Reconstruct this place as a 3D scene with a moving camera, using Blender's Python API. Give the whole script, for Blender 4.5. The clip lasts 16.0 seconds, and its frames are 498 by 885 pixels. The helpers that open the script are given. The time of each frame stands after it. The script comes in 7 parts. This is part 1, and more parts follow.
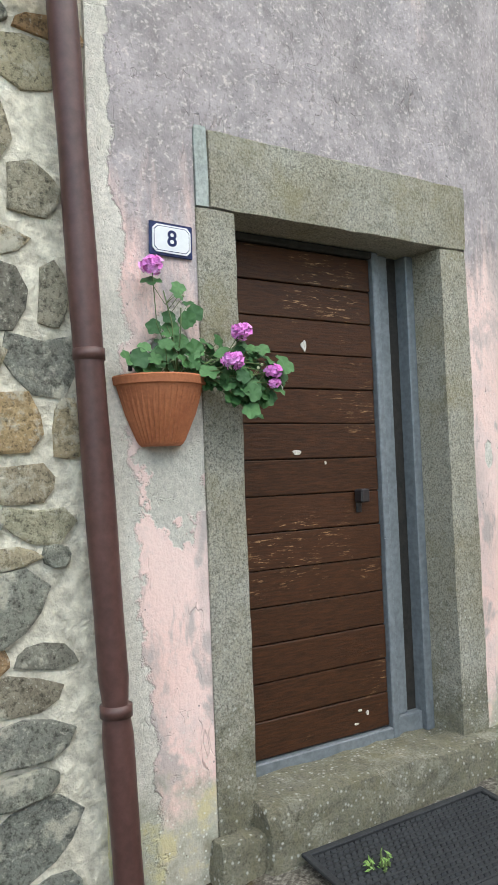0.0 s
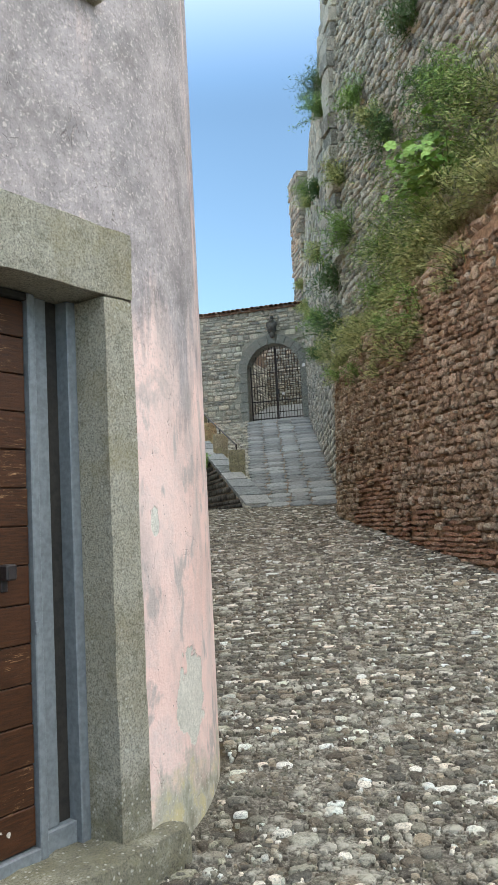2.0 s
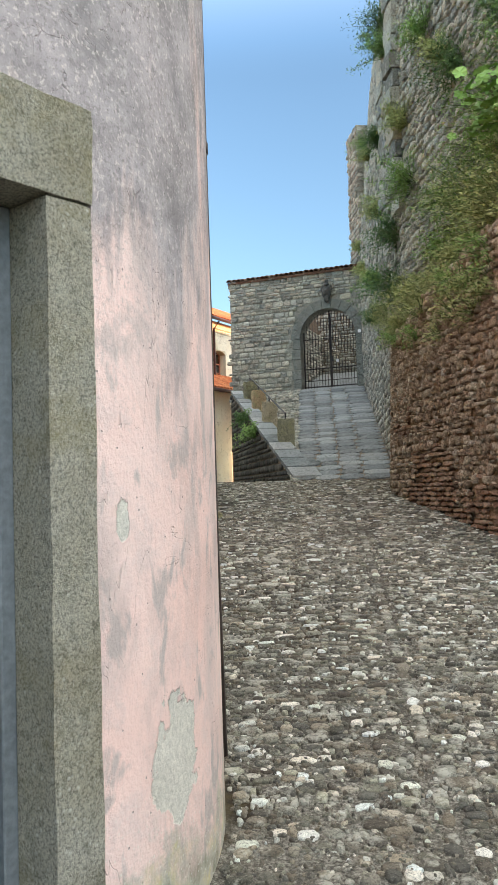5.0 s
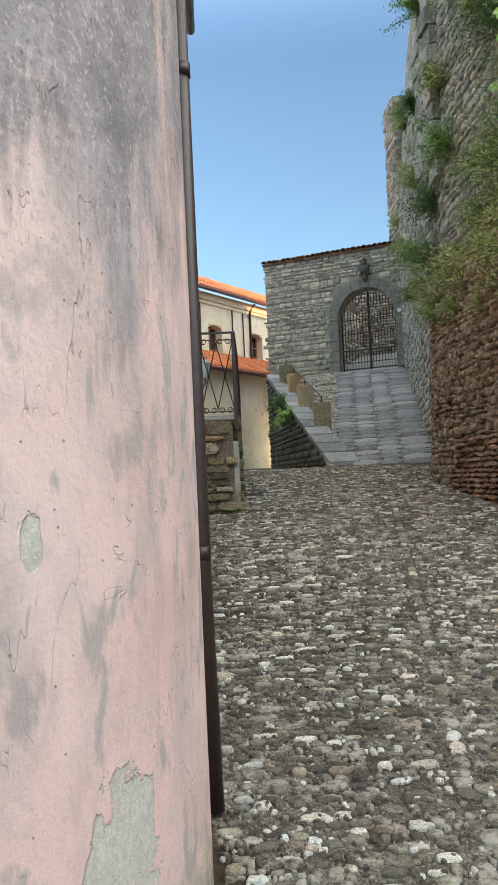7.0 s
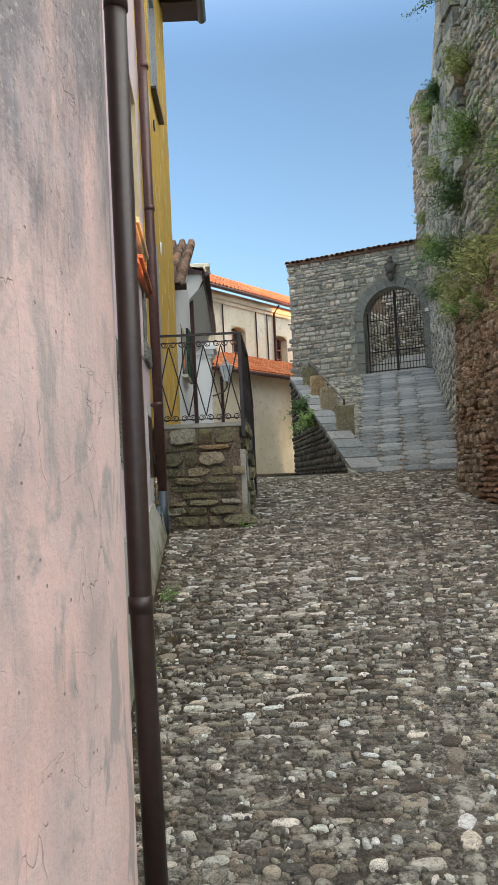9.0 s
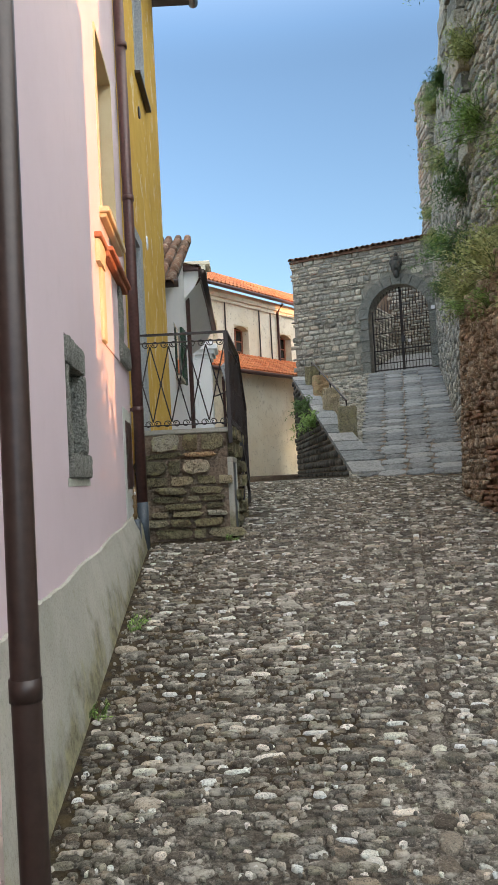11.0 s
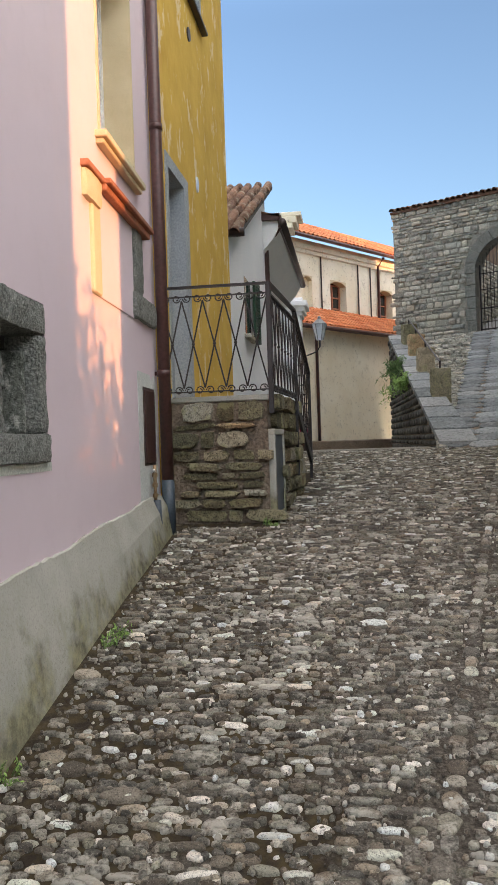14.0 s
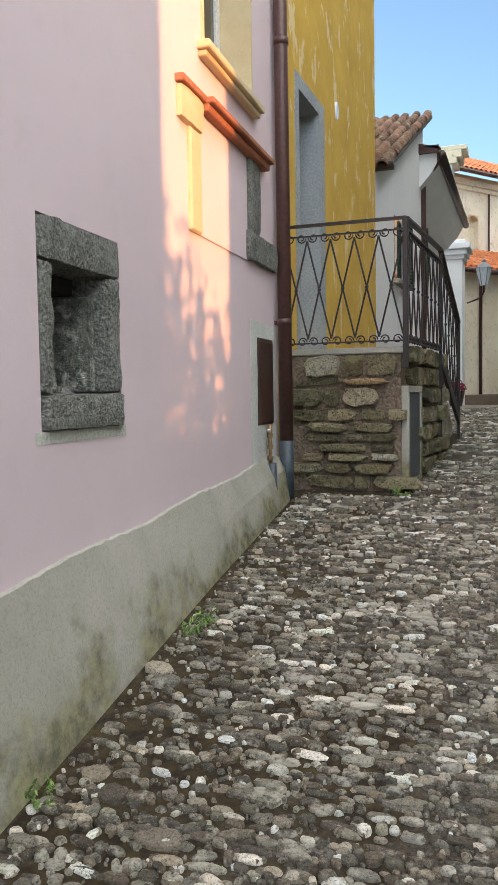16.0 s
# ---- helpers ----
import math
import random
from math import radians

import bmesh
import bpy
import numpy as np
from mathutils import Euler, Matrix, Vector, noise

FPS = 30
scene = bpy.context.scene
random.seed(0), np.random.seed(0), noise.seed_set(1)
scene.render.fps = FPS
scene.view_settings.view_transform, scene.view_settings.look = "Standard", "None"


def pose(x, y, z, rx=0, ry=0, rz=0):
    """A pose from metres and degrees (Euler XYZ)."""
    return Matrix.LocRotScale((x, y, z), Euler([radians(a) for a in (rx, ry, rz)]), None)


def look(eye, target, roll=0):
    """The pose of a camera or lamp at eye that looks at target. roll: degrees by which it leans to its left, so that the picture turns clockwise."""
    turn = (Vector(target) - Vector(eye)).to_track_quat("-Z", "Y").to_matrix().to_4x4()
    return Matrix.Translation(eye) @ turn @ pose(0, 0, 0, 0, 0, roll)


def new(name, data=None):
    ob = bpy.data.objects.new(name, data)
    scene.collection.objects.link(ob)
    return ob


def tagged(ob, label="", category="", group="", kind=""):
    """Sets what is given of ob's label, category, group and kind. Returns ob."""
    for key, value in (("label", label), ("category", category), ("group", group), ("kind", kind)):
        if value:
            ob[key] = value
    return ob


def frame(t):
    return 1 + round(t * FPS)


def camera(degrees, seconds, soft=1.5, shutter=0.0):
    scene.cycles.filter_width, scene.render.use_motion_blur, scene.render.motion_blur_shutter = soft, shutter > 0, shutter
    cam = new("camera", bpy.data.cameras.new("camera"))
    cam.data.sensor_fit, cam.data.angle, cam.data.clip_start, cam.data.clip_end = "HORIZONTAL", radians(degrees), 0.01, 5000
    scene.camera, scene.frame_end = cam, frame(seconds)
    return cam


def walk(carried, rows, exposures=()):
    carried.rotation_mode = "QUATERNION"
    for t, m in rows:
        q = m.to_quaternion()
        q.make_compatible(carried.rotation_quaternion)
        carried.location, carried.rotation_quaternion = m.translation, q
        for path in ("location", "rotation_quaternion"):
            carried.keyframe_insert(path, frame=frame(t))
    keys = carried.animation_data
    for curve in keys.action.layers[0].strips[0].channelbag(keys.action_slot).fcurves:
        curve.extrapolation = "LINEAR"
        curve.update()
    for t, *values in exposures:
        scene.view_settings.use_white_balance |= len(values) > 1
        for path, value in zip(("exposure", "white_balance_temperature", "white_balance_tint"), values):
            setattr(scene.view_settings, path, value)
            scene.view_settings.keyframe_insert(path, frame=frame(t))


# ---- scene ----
cam = camera(34.8, 16.0, 1.0)
PATH = [
    (0, (0.01, 0.191, 1.62), (-0.41, 2.145, 1.701), -2.3),
    (0.4, (0.048, 0.229, 1.62), (-0.208, 2.21, 1.727), -2.2),
    (0.5, (0.059, 0.253, 1.621), (-0.155, 2.238, 1.733), -2.4),
    (1, (0.104, 0.314, 1.632), (0.109, 2.308, 1.78), -2.8),
    (1.5, (0.096, 0.44, 1.651), (0.307, 2.421, 1.824), -3.1),
    (2, (0.141, 0.569, 1.661), (0.48, 2.531, 1.85), -3.0),
    (2.5, (0.19, 0.701, 1.67), (0.546, 2.658, 1.875), -2.7),
    (3, (0.232, 0.848, 1.672), (0.571, 2.811, 1.856), -2.7),
    (3.5, (0.249, 1.033, 1.71), (0.559, 3.002, 1.866), -2.5),
    (4, (0.308, 1.204, 1.713), (0.575, 3.181, 1.848), -2.3),
    (4.5, (0.385, 1.389, 1.75), (0.609, 3.372, 1.871), -2.0),
    (4.7, (0.403, 1.429, 1.746), (0.617, 3.414, 1.865), -1.9),
    (7, (0.668, 2.133, 1.784), (0.76, 4.129, 1.866), -2.6),
    (7.5, (0.704, 2.312, 1.812), (0.768, 4.31, 1.894), -2.8),
    (8, (0.769, 2.444, 1.821), (0.803, 4.442, 1.904), -2.7),
    (8.5, (0.872, 2.584, 1.846), (0.892, 4.582, 1.931), -2.8),
    (9, (0.931, 2.732, 1.857), (0.947, 4.73, 1.949), -2.8),
    (9.5, (0.971, 2.904, 1.881), (1.018, 4.901, 1.977), -3.1),
    (9.7, (1.011, 2.941, 1.884), (1.058, 4.937, 1.984), -3.3),
    (11.8, (1.248, 3.616, 1.978), (1.21, 5.615, 2.041), -2.8),
    (12, (1.298, 3.699, 1.98), (1.254, 5.698, 2.033), -2.9),
    (12.5, (1.431, 3.845, 2.011), (1.371, 5.844, 2.048), -2.9),
    (13, (1.527, 4.001, 2.03), (1.436, 5.999, 2.056), -2.7),
    (13.5, (1.611, 4.202, 2.065), (1.466, 6.196, 2.089), -2.6),
    (14, (1.678, 4.378, 2.064), (1.396, 6.358, 2.063), -1.9),
    (14.5, (1.764, 4.53, 2.075), (1.377, 6.491, 2.042), -1.8),
    (15, (1.779, 4.711, 2.105), (1.315, 6.656, 2.056), -1.9),
    (15.5, (1.771, 4.903, 2.108), (1.204, 6.819, 2.026), -1.4),
    (16, (1.816, 5.067, 2.121), (1.144, 6.947, 2.001), -0.9),
]
EXPOSURES = [(0.0, 3.0, 6800, 8), (1.5, 3.0, 6800, 8), (3.5, 3.08, 6900, 7), (4.7, 3.02, 6900, 7), (7.0, 2.78, 6850, 8), (9.0, 2.76, 6900, 10), (12.5, 2.82, 6900, 13), (14.0, 2.78, 7000, 15), (16.0, 2.95, 6900, 11)]
walk(cam, [(t, look(eye, target, roll)) for t, eye, target, roll in PATH], EXPOSURES)

# ---------- world, sun, exposure ----------
SUN_AZ, SUN_EL = math.atan2(-0.53, 0.85), radians(9)
to_sun = Vector((math.cos(SUN_AZ) * math.cos(SUN_EL), math.sin(SUN_AZ) * math.cos(SUN_EL), math.sin(SUN_EL)))
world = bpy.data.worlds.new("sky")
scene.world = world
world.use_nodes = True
sky = world.node_tree.nodes.new("ShaderNodeTexSky")
sky.sky_type, sky.sun_disc = "NISHITA", False
sky.sun_elevation, sky.sun_rotation = SUN_EL, math.atan2(to_sun.x, to_sun.y)
sky.air_density, sky.dust_density, sky.ozone_density = 1.0, 0.6, 3.0
back = world.node_tree.nodes["Background"]
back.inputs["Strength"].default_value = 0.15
# sky gain, added as fill: brighter overhead and sunward than on the far side
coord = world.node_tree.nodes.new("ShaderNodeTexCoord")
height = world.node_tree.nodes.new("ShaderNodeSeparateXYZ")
overhead_gain, sunward_gain = (world.node_tree.nodes.new("ShaderNodeMapRange") for k in range(2))
overhead_gain.interpolation_type = sunward_gain.interpolation_type = "SMOOTHSTEP"
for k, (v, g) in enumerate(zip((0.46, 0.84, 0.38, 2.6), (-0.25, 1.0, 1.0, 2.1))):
    overhead_gain.inputs[k + 1].default_value = v
    sunward_gain.inputs[k + 1].default_value = g
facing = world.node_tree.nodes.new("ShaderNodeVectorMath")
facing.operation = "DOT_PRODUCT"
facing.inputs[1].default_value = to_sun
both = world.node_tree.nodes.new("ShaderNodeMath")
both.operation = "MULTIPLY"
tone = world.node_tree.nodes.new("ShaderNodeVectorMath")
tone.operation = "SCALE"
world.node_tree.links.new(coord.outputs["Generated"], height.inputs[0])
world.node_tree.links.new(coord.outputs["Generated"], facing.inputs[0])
world.node_tree.links.new(height.outputs[2], overhead_gain.inputs[0])
world.node_tree.links.new(facing.outputs["Value"], sunward_gain.inputs[0])
world.node_tree.links.new(overhead_gain.outputs[0], both.inputs[0])
world.node_tree.links.new(sunward_gain.outputs[0], both.inputs[1])
# the boosted sky is whitened: the more gain, the paler the blue
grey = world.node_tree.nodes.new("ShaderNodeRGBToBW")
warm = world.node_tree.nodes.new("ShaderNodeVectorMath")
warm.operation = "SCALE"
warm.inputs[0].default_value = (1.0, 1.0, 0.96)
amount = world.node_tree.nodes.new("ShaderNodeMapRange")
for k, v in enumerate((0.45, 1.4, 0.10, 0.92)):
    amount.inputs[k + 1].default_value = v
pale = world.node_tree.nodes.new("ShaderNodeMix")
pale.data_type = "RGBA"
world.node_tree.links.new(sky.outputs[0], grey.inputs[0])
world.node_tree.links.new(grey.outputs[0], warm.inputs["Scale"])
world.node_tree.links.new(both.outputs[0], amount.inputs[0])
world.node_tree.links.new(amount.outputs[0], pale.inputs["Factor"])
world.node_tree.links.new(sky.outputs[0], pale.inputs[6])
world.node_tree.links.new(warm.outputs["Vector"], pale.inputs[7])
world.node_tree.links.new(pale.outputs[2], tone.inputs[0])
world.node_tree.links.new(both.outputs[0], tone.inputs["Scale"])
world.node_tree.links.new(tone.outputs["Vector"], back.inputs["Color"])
sun_data = bpy.data.lights.new("sun", "SUN")
sun_data.energy, sun_data.angle, sun_data.color = 0.85, radians(0.4), (1.0, 0.45, 0.18)
sun = new("sun", sun_data)
sun.matrix_world = look(to_sun * 60, (0, 0, 0))


# ---------- small tools ----------
def link_mesh(name, verts, faces, material, parent=None, smooth=False):
    me = bpy.data.meshes.new(name)
    me.from_pydata([tuple(v) for v in verts], [], faces)
    me.materials.append(material)
    if smooth:
        me.polygons.foreach_set("use_smooth", [True] * len(me.polygons))
    me.update()
    ob = new(name, me)
    ob.parent = parent
    return ob


def part(name, bm, material, parent=None, label="", smooth=False):
    bmesh.ops.recalc_face_normals(bm, faces=bm.faces)
    me = bpy.data.meshes.new(name)
    bm.to_mesh(me)
    bm.free()
    me.materials.append(material)
    if smooth:
        me.polygons.foreach_set("use_smooth", [True] * len(me.polygons))
    ob = new(name, me)
    ob.parent = parent
    if label:
        ob["label"] = label
    return ob


def thing(name, label, category, group="", at=None, kind=""):
    ob = new(name)
    if at is not None:
        ob.matrix_world = at
    return tagged(ob, label, category, group, kind)


def box(bm, lo, hi, m=None, bevel=0.0, seg=1):
    r = bmesh.ops.create_cube(bm, size=1)
    vs = r["verts"]
    s = Vector(hi) - Vector(lo)
    c = (Vector(hi) + Vector(lo)) / 2
    bmesh.ops.transform(bm, verts=vs, matrix=Matrix.Translation(c) @ Matrix.Diagonal((*s, 1)))
    if bevel:
        es = {e for v in vs for e in v.link_edges}
        bv = bmesh.ops.bevel(bm, geom=list(es), offset=bevel, segments=seg, affect="EDGES", profile=0.5)
        vs = list({v for f in bv["faces"] for v in f.verts} | {v for v in vs if v.is_valid})
    if m is not None:
        bmesh.ops.transform(bm, verts=vs, matrix=m)
    return vs


def boxes(name, specs, material, parent=None, m=None, bevel=0.0, label=""):
    bm = bmesh.new()
    for lo, hi in specs:
        box(bm, lo, hi, m, bevel)
    return part(name, bm, material, parent, label)


def rough_box(name, lo, hi, material, parent=None, m=None, amp=0.012, size=0.05, label=""):
    """A stone block with worn edges and an uneven face."""
    b = bmesh.new()
    lo, hi = Vector(lo), Vector(hi)
    n = [max(2, min(24, round(d / size))) for d in hi - lo]
    grid = {}
    for i in range(n[0] + 1):
        for j in range(n[1] + 1):
            for k in range(n[2] + 1):
                if i in (0, n[0]) or j in (0, n[1]) or k in (0, n[2]):
                    f = Vector((i / n[0], j / n[1], k / n[2]))
                    p = Vector([lo[c] + (hi[c] - lo[c]) * f[c] for c in range(3)])
                    ends = sum(1 for c in range(3) if f[c] in (0.0, 1.0))
                    pull = {1: 0.0, 2: 0.35, 3: 0.6}[ends] * amp
                    q = Vector([p[c] - (pull if f[c] == 1.0 else -pull if f[c] == 0.0 else 0.0) for c in range(3)])
                    w = m @ q if m is not None else q
                    d = noise.noise_vector(w * 9.0) * amp * 0.7 + noise.noise_vector(w * 31.0) * amp * 0.45
                    grid[i, j, k] = b.verts.new(w + d)
    for a, c, e in ((0, 1, 2), (1, 2, 0), (2, 0, 1)):
        for s_ in (0, n[a]):
            for i in range(n[c]):
                for j in range(n[e]):
                    def key(x, y):
                        t = [0, 0, 0]
                        t[a], t[c], t[e] = s_, x, y
                        return grid[tuple(t)]
                    b.faces.new((key(i, j), key(i + 1, j), key(i + 1, j + 1), key(i, j + 1)))
    return part(name, b, material, parent, label)


def tube(bm, pts, r, sides=10, close=False):
    """A round bar along points."""
    pts = [Vector(p) for p in pts]
    rings = []
    n = len(pts)
    for i, p in enumerate(pts):
        a = pts[max(i - 1, 0)] if not close else pts[i - 1]
        b = pts[min(i + 1, n - 1)] if not close else pts[(i + 1) % n]
        d = (b - a).normalized()
        up = Vector((0, 0, 1)) if abs(d.z) < 0.9 else Vector((1, 0, 0))
        s = d.cross(up).normalized()
        t = s.cross(d)
        rr = r[i] if isinstance(r, (list, tuple)) else r
        rings.append([bm.verts.new(p + (s * math.cos(k * math.tau / sides) + t * math.sin(k * math.tau / sides)) * rr) for k in range(sides)])
    for i in range(n if close else n - 1):
        a, b = rings[i], rings[(i + 1) % n]
        for k in range(sides):
            bm.faces.new((a[k], a[(k + 1) % sides], b[(k + 1) % sides], b[k]))
    if not close:
        bm.faces.new(rings[0])
        bm.faces.new(rings[-1])


def strip(bm, plan, z0, z1, thick, top=None):
    """A wall that follows a plan line (its outer face), thick to its left side, from z0 to z1 (numbers or lists)."""
    n = len(plan)
    P = [Vector((*p, 0)) for p in plan]
    cols = []
    for i in range(n):
        d = (P[min(i + 1, n - 1)] - P[max(i - 1, 0)]).normalized()
        left = Vector((-d.y, d.x, 0))
        a = z0[i] if isinstance(z0, (list, tuple)) else z0
        b = z1[i] if isinstance(z1, (list, tuple)) else z1
        q = P[i] + left * thick
        cols.append([bm.verts.new((P[i].x, P[i].y, a)), bm.verts.new((P[i].x, P[i].y, b)), bm.verts.new((q.x, q.y, b)), bm.verts.new((q.x, q.y, a))])
    for i in range(n - 1):
        for k in range(4):
            bm.faces.new((cols[i][k], cols[i][(k + 1) % 4], cols[i + 1][(k + 1) % 4], cols[i + 1][k]))
    bm.faces.new(cols[0])
    bm.faces.new(cols[-1])


def bez(*p):
    """Catmull-like smooth line through plan points."""
    out = []
    for i in range(len(p) - 1):
        a, b, c, d = (Vector(p[max(i - 1, 0)]), Vector(p[i]), Vector(p[i + 1]), Vector(p[min(i + 2, len(p) - 1)]))
        for k in range(6):
            t = k / 6
            out.append(0.5 * (2 * b + (c - a) * t + (2 * a - 5 * b + 4 * c - d) * t * t + (3 * b - a - 3 * c + d) * t ** 3))
    out.append(Vector(p[-1]))
    return out


# ---------- ground profile ----------
GROUND_Y = (-40, -6, 0, 2, 3, 4.3, 5.7, 7, 9, 11, 14, 17.2, 19, 30, 60)
GROUND_Z = (-4.0, -0.5, 0.08, 0.25, 0.33, 0.445, 0.625, 0.81, 1.12, 1.385, 1.66, 1.86, 1.88, 1.7, 1.6)


def ground_z(y):
    return float(np.interp(y, GROUND_Y, GROUND_Z))


# ---------- materials ----------
class Nodes:
    def __init__(self, name):
        self.m = bpy.data.materials.new(name)
        self.m.use_nodes = True
        self.t = self.m.node_tree
        self.b = self.t.nodes["Principled BSDF"]
        self.pos = self.t.nodes.new("ShaderNodeNewGeometry").outputs["Position"]

    def put(self, kind, **ins):
        n = self.t.nodes.new(kind)
        for k, v in ins.items():
            self.set(n.inputs[k], v)
        return n

    def set(self, socket, v):
        if isinstance(v, bpy.types.NodeSocket):
            self.t.links.new(v, socket)
        else:
            socket.default_value = v

    def noise(self, scale, detail=6, rough=0.6, stretch=None, dist=0.0):
        v = self.pos
        if stretch:
            mp = self.put("ShaderNodeMapping", Vector=v)
            mp.inputs["Scale"].default_value = stretch
            v = mp.outputs[0]
        return self.put("ShaderNodeTexNoise", Vector=v, Scale=scale, Detail=detail, Roughness=rough, Distortion=dist).outputs["Fac"]

    def voronoi(self, scale, feature="F1", stretch=None, rand=1.0):
        v = self.pos
        if stretch:
            mp = self.put("ShaderNodeMapping", Vector=v)
            mp.inputs["Scale"].default_value = stretch
            v = mp.outputs[0]
        n = self.put("ShaderNodeTexVoronoi", Vector=v, Scale=scale, Randomness=rand)
        n.feature = feature
        return n.outputs["Distance"]

    def ramp(self, fac, *stops):
        n = self.put("ShaderNodeValToRGB", Fac=fac)
        e = n.color_ramp.elements
        while len(e) < len(stops):
            e.new(0.5)
        for el, (p, c) in zip(e, stops):
            el.position = p
            el.color = (*c, 1) if not isinstance(c, (int, float)) else (c, c, c, 1)
        return n.outputs["Color"]

    def span(self, v, a, b, lo=0.0, hi=1.0):
        n = self.t.nodes.new("ShaderNodeMapRange")
        for k, x in zip(range(5), (v, a, b, lo, hi)):
            self.set(n.inputs[k], x)
        return n.outputs[0]

    def math(self, op, a, b=0.0):
        n = self.t.nodes.new("ShaderNodeMath")
        n.operation = op
        self.set(n.inputs[0], a)
        self.set(n.inputs[1], b)
        return n.outputs[0]

    def mix(self, fac, a, b, mode="MIX"):
        n = self.t.nodes.new("ShaderNodeMix")
        n.data_type, n.blend_type = "RGBA", mode
        self.set(n.inputs["Factor"], fac)
        self.set(n.inputs[6], (*a, 1) if isinstance(a, tuple) else a)
        self.set(n.inputs[7], (*b, 1) if isinstance(b, tuple) else b)
        return n.outputs[2]

    def vec(self, op, a, b):
        n = self.t.nodes.new("ShaderNodeVectorMath")
        n.operation = op
        self.set(n.inputs[0], a)
        self.set(n.inputs[1], b)
        return n.outputs["Value"] if op in ("LENGTH", "DOT_PRODUCT") else n.outputs["Vector"]

    def blob(self, centre, scale, ragged):
        """A ragged spot of missing plaster round a place."""
        d = self.vec("LENGTH", self.vec("MULTIPLY", self.vec("SUBTRACT", self.pos, centre), scale), (0, 0, 0))
        return self.span(self.math("ADD", d, ragged), 1.04, 0.96)

    def axis(self, k):
        return self.put("ShaderNodeSeparateXYZ", Vector=self.pos).outputs[k]

    def each(self):
        """A random number for every piece, joined or single."""
        a = self.t.nodes.new("ShaderNodeObjectInfo").outputs["Random"]
        g = self.t.nodes.new("ShaderNodeNewGeometry").outputs["Random Per Island"]
        return self.math("FRACT", self.math("ADD", a, g))

    def done(self, color, rough=0.85, bump=None, strength=0.3, distance=0.01, metal=0.0, spec=0.3):
        self.set(self.b.inputs["Base Color"], (*color, 1) if isinstance(color, tuple) else color)
        self.set(self.b.inputs["Roughness"], rough)
        self.set(self.b.inputs["Metallic"], metal)
        self.set(self.b.inputs["Specular IOR Level"], spec)
        if bump is not None:
            n = self.put("ShaderNodeBump", Height=bump, Strength=strength, Distance=distance)
            self.t.links.new(n.outputs[0], self.b.inputs["Normal"])
        return self.m


def mottled(name, c1, c2, scale=4.0, fine=60.0, rough=0.85, strength=0.3, distance=0.008, metal=0.0, spec=0.3, amount=0.35):
    n = Nodes(name)
    big, small = n.noise(scale, 5), n.noise(fine, 4)
    col = n.ramp(big, (0.3, c1), (0.7, c2))
    col = n.mix(amount, col, n.ramp(small, (0.35, tuple(x * 0.55 for x in c1)), (0.65, tuple(min(1, x * 1.25) for x in c2))))
    return n.done(col, rough, n.math("ADD", small, n.math("MULTIPLY", big, 0.6)), strength, distance, metal, spec)


def stony(name, stops, lichen=(0.42, 0.42, 0.36), amount=0.3, fine=45.0, strength=0.6, distance=0.012, rough=0.9, hue=0.12, pitted=0.55):
    """Stone pieces: each its own tone and tint, with grain, pits and pale lichen."""
    n = Nodes(name)
    one = n.each()
    tone = n.ramp(one, *stops)
    tint = n.ramp(n.math("FRACT", n.math("MULTIPLY", one, 17.3)), (0.0, (1.0, 0.86, 0.70)), (0.35, (1.0, 0.97, 0.92)), (0.65, (0.88, 0.96, 1.0)), (1.0, (0.95, 1.0, 0.84)))
    col = n.mix(min(1.0, hue * 5), tone, tint, "MULTIPLY")
    grain, blot, speck = n.noise(fine, 7, 0.78), n.noise(7.0, 5, 0.65), n.noise(fine * 2.6, 4, 0.7)
    col = n.mix(0.85, col, n.ramp(grain, (0.36, 0.30), (0.48, 0.82), (0.58, 1.0)), "MULTIPLY")
    col = n.mix(n.math("MULTIPLY", n.span(speck, 0.45, 0.38), pitted), col, (0.035, 0.03, 0.024))
    crust = n.math("MAXIMUM", n.span(n.math("ADD", blot, n.math("MULTIPLY", grain, 0.35)), 0.70, 0.80), n.math("MULTIPLY", n.span(speck, 0.60, 0.66), 0.7))
    col = n.mix(n.math("MULTIPLY", crust, amount), col, lichen)
    return n.done(col, rough, n.math("ADD", n.math("ADD", grain, blot), n.math("MULTIPLY", speck, 0.5)), strength, distance)


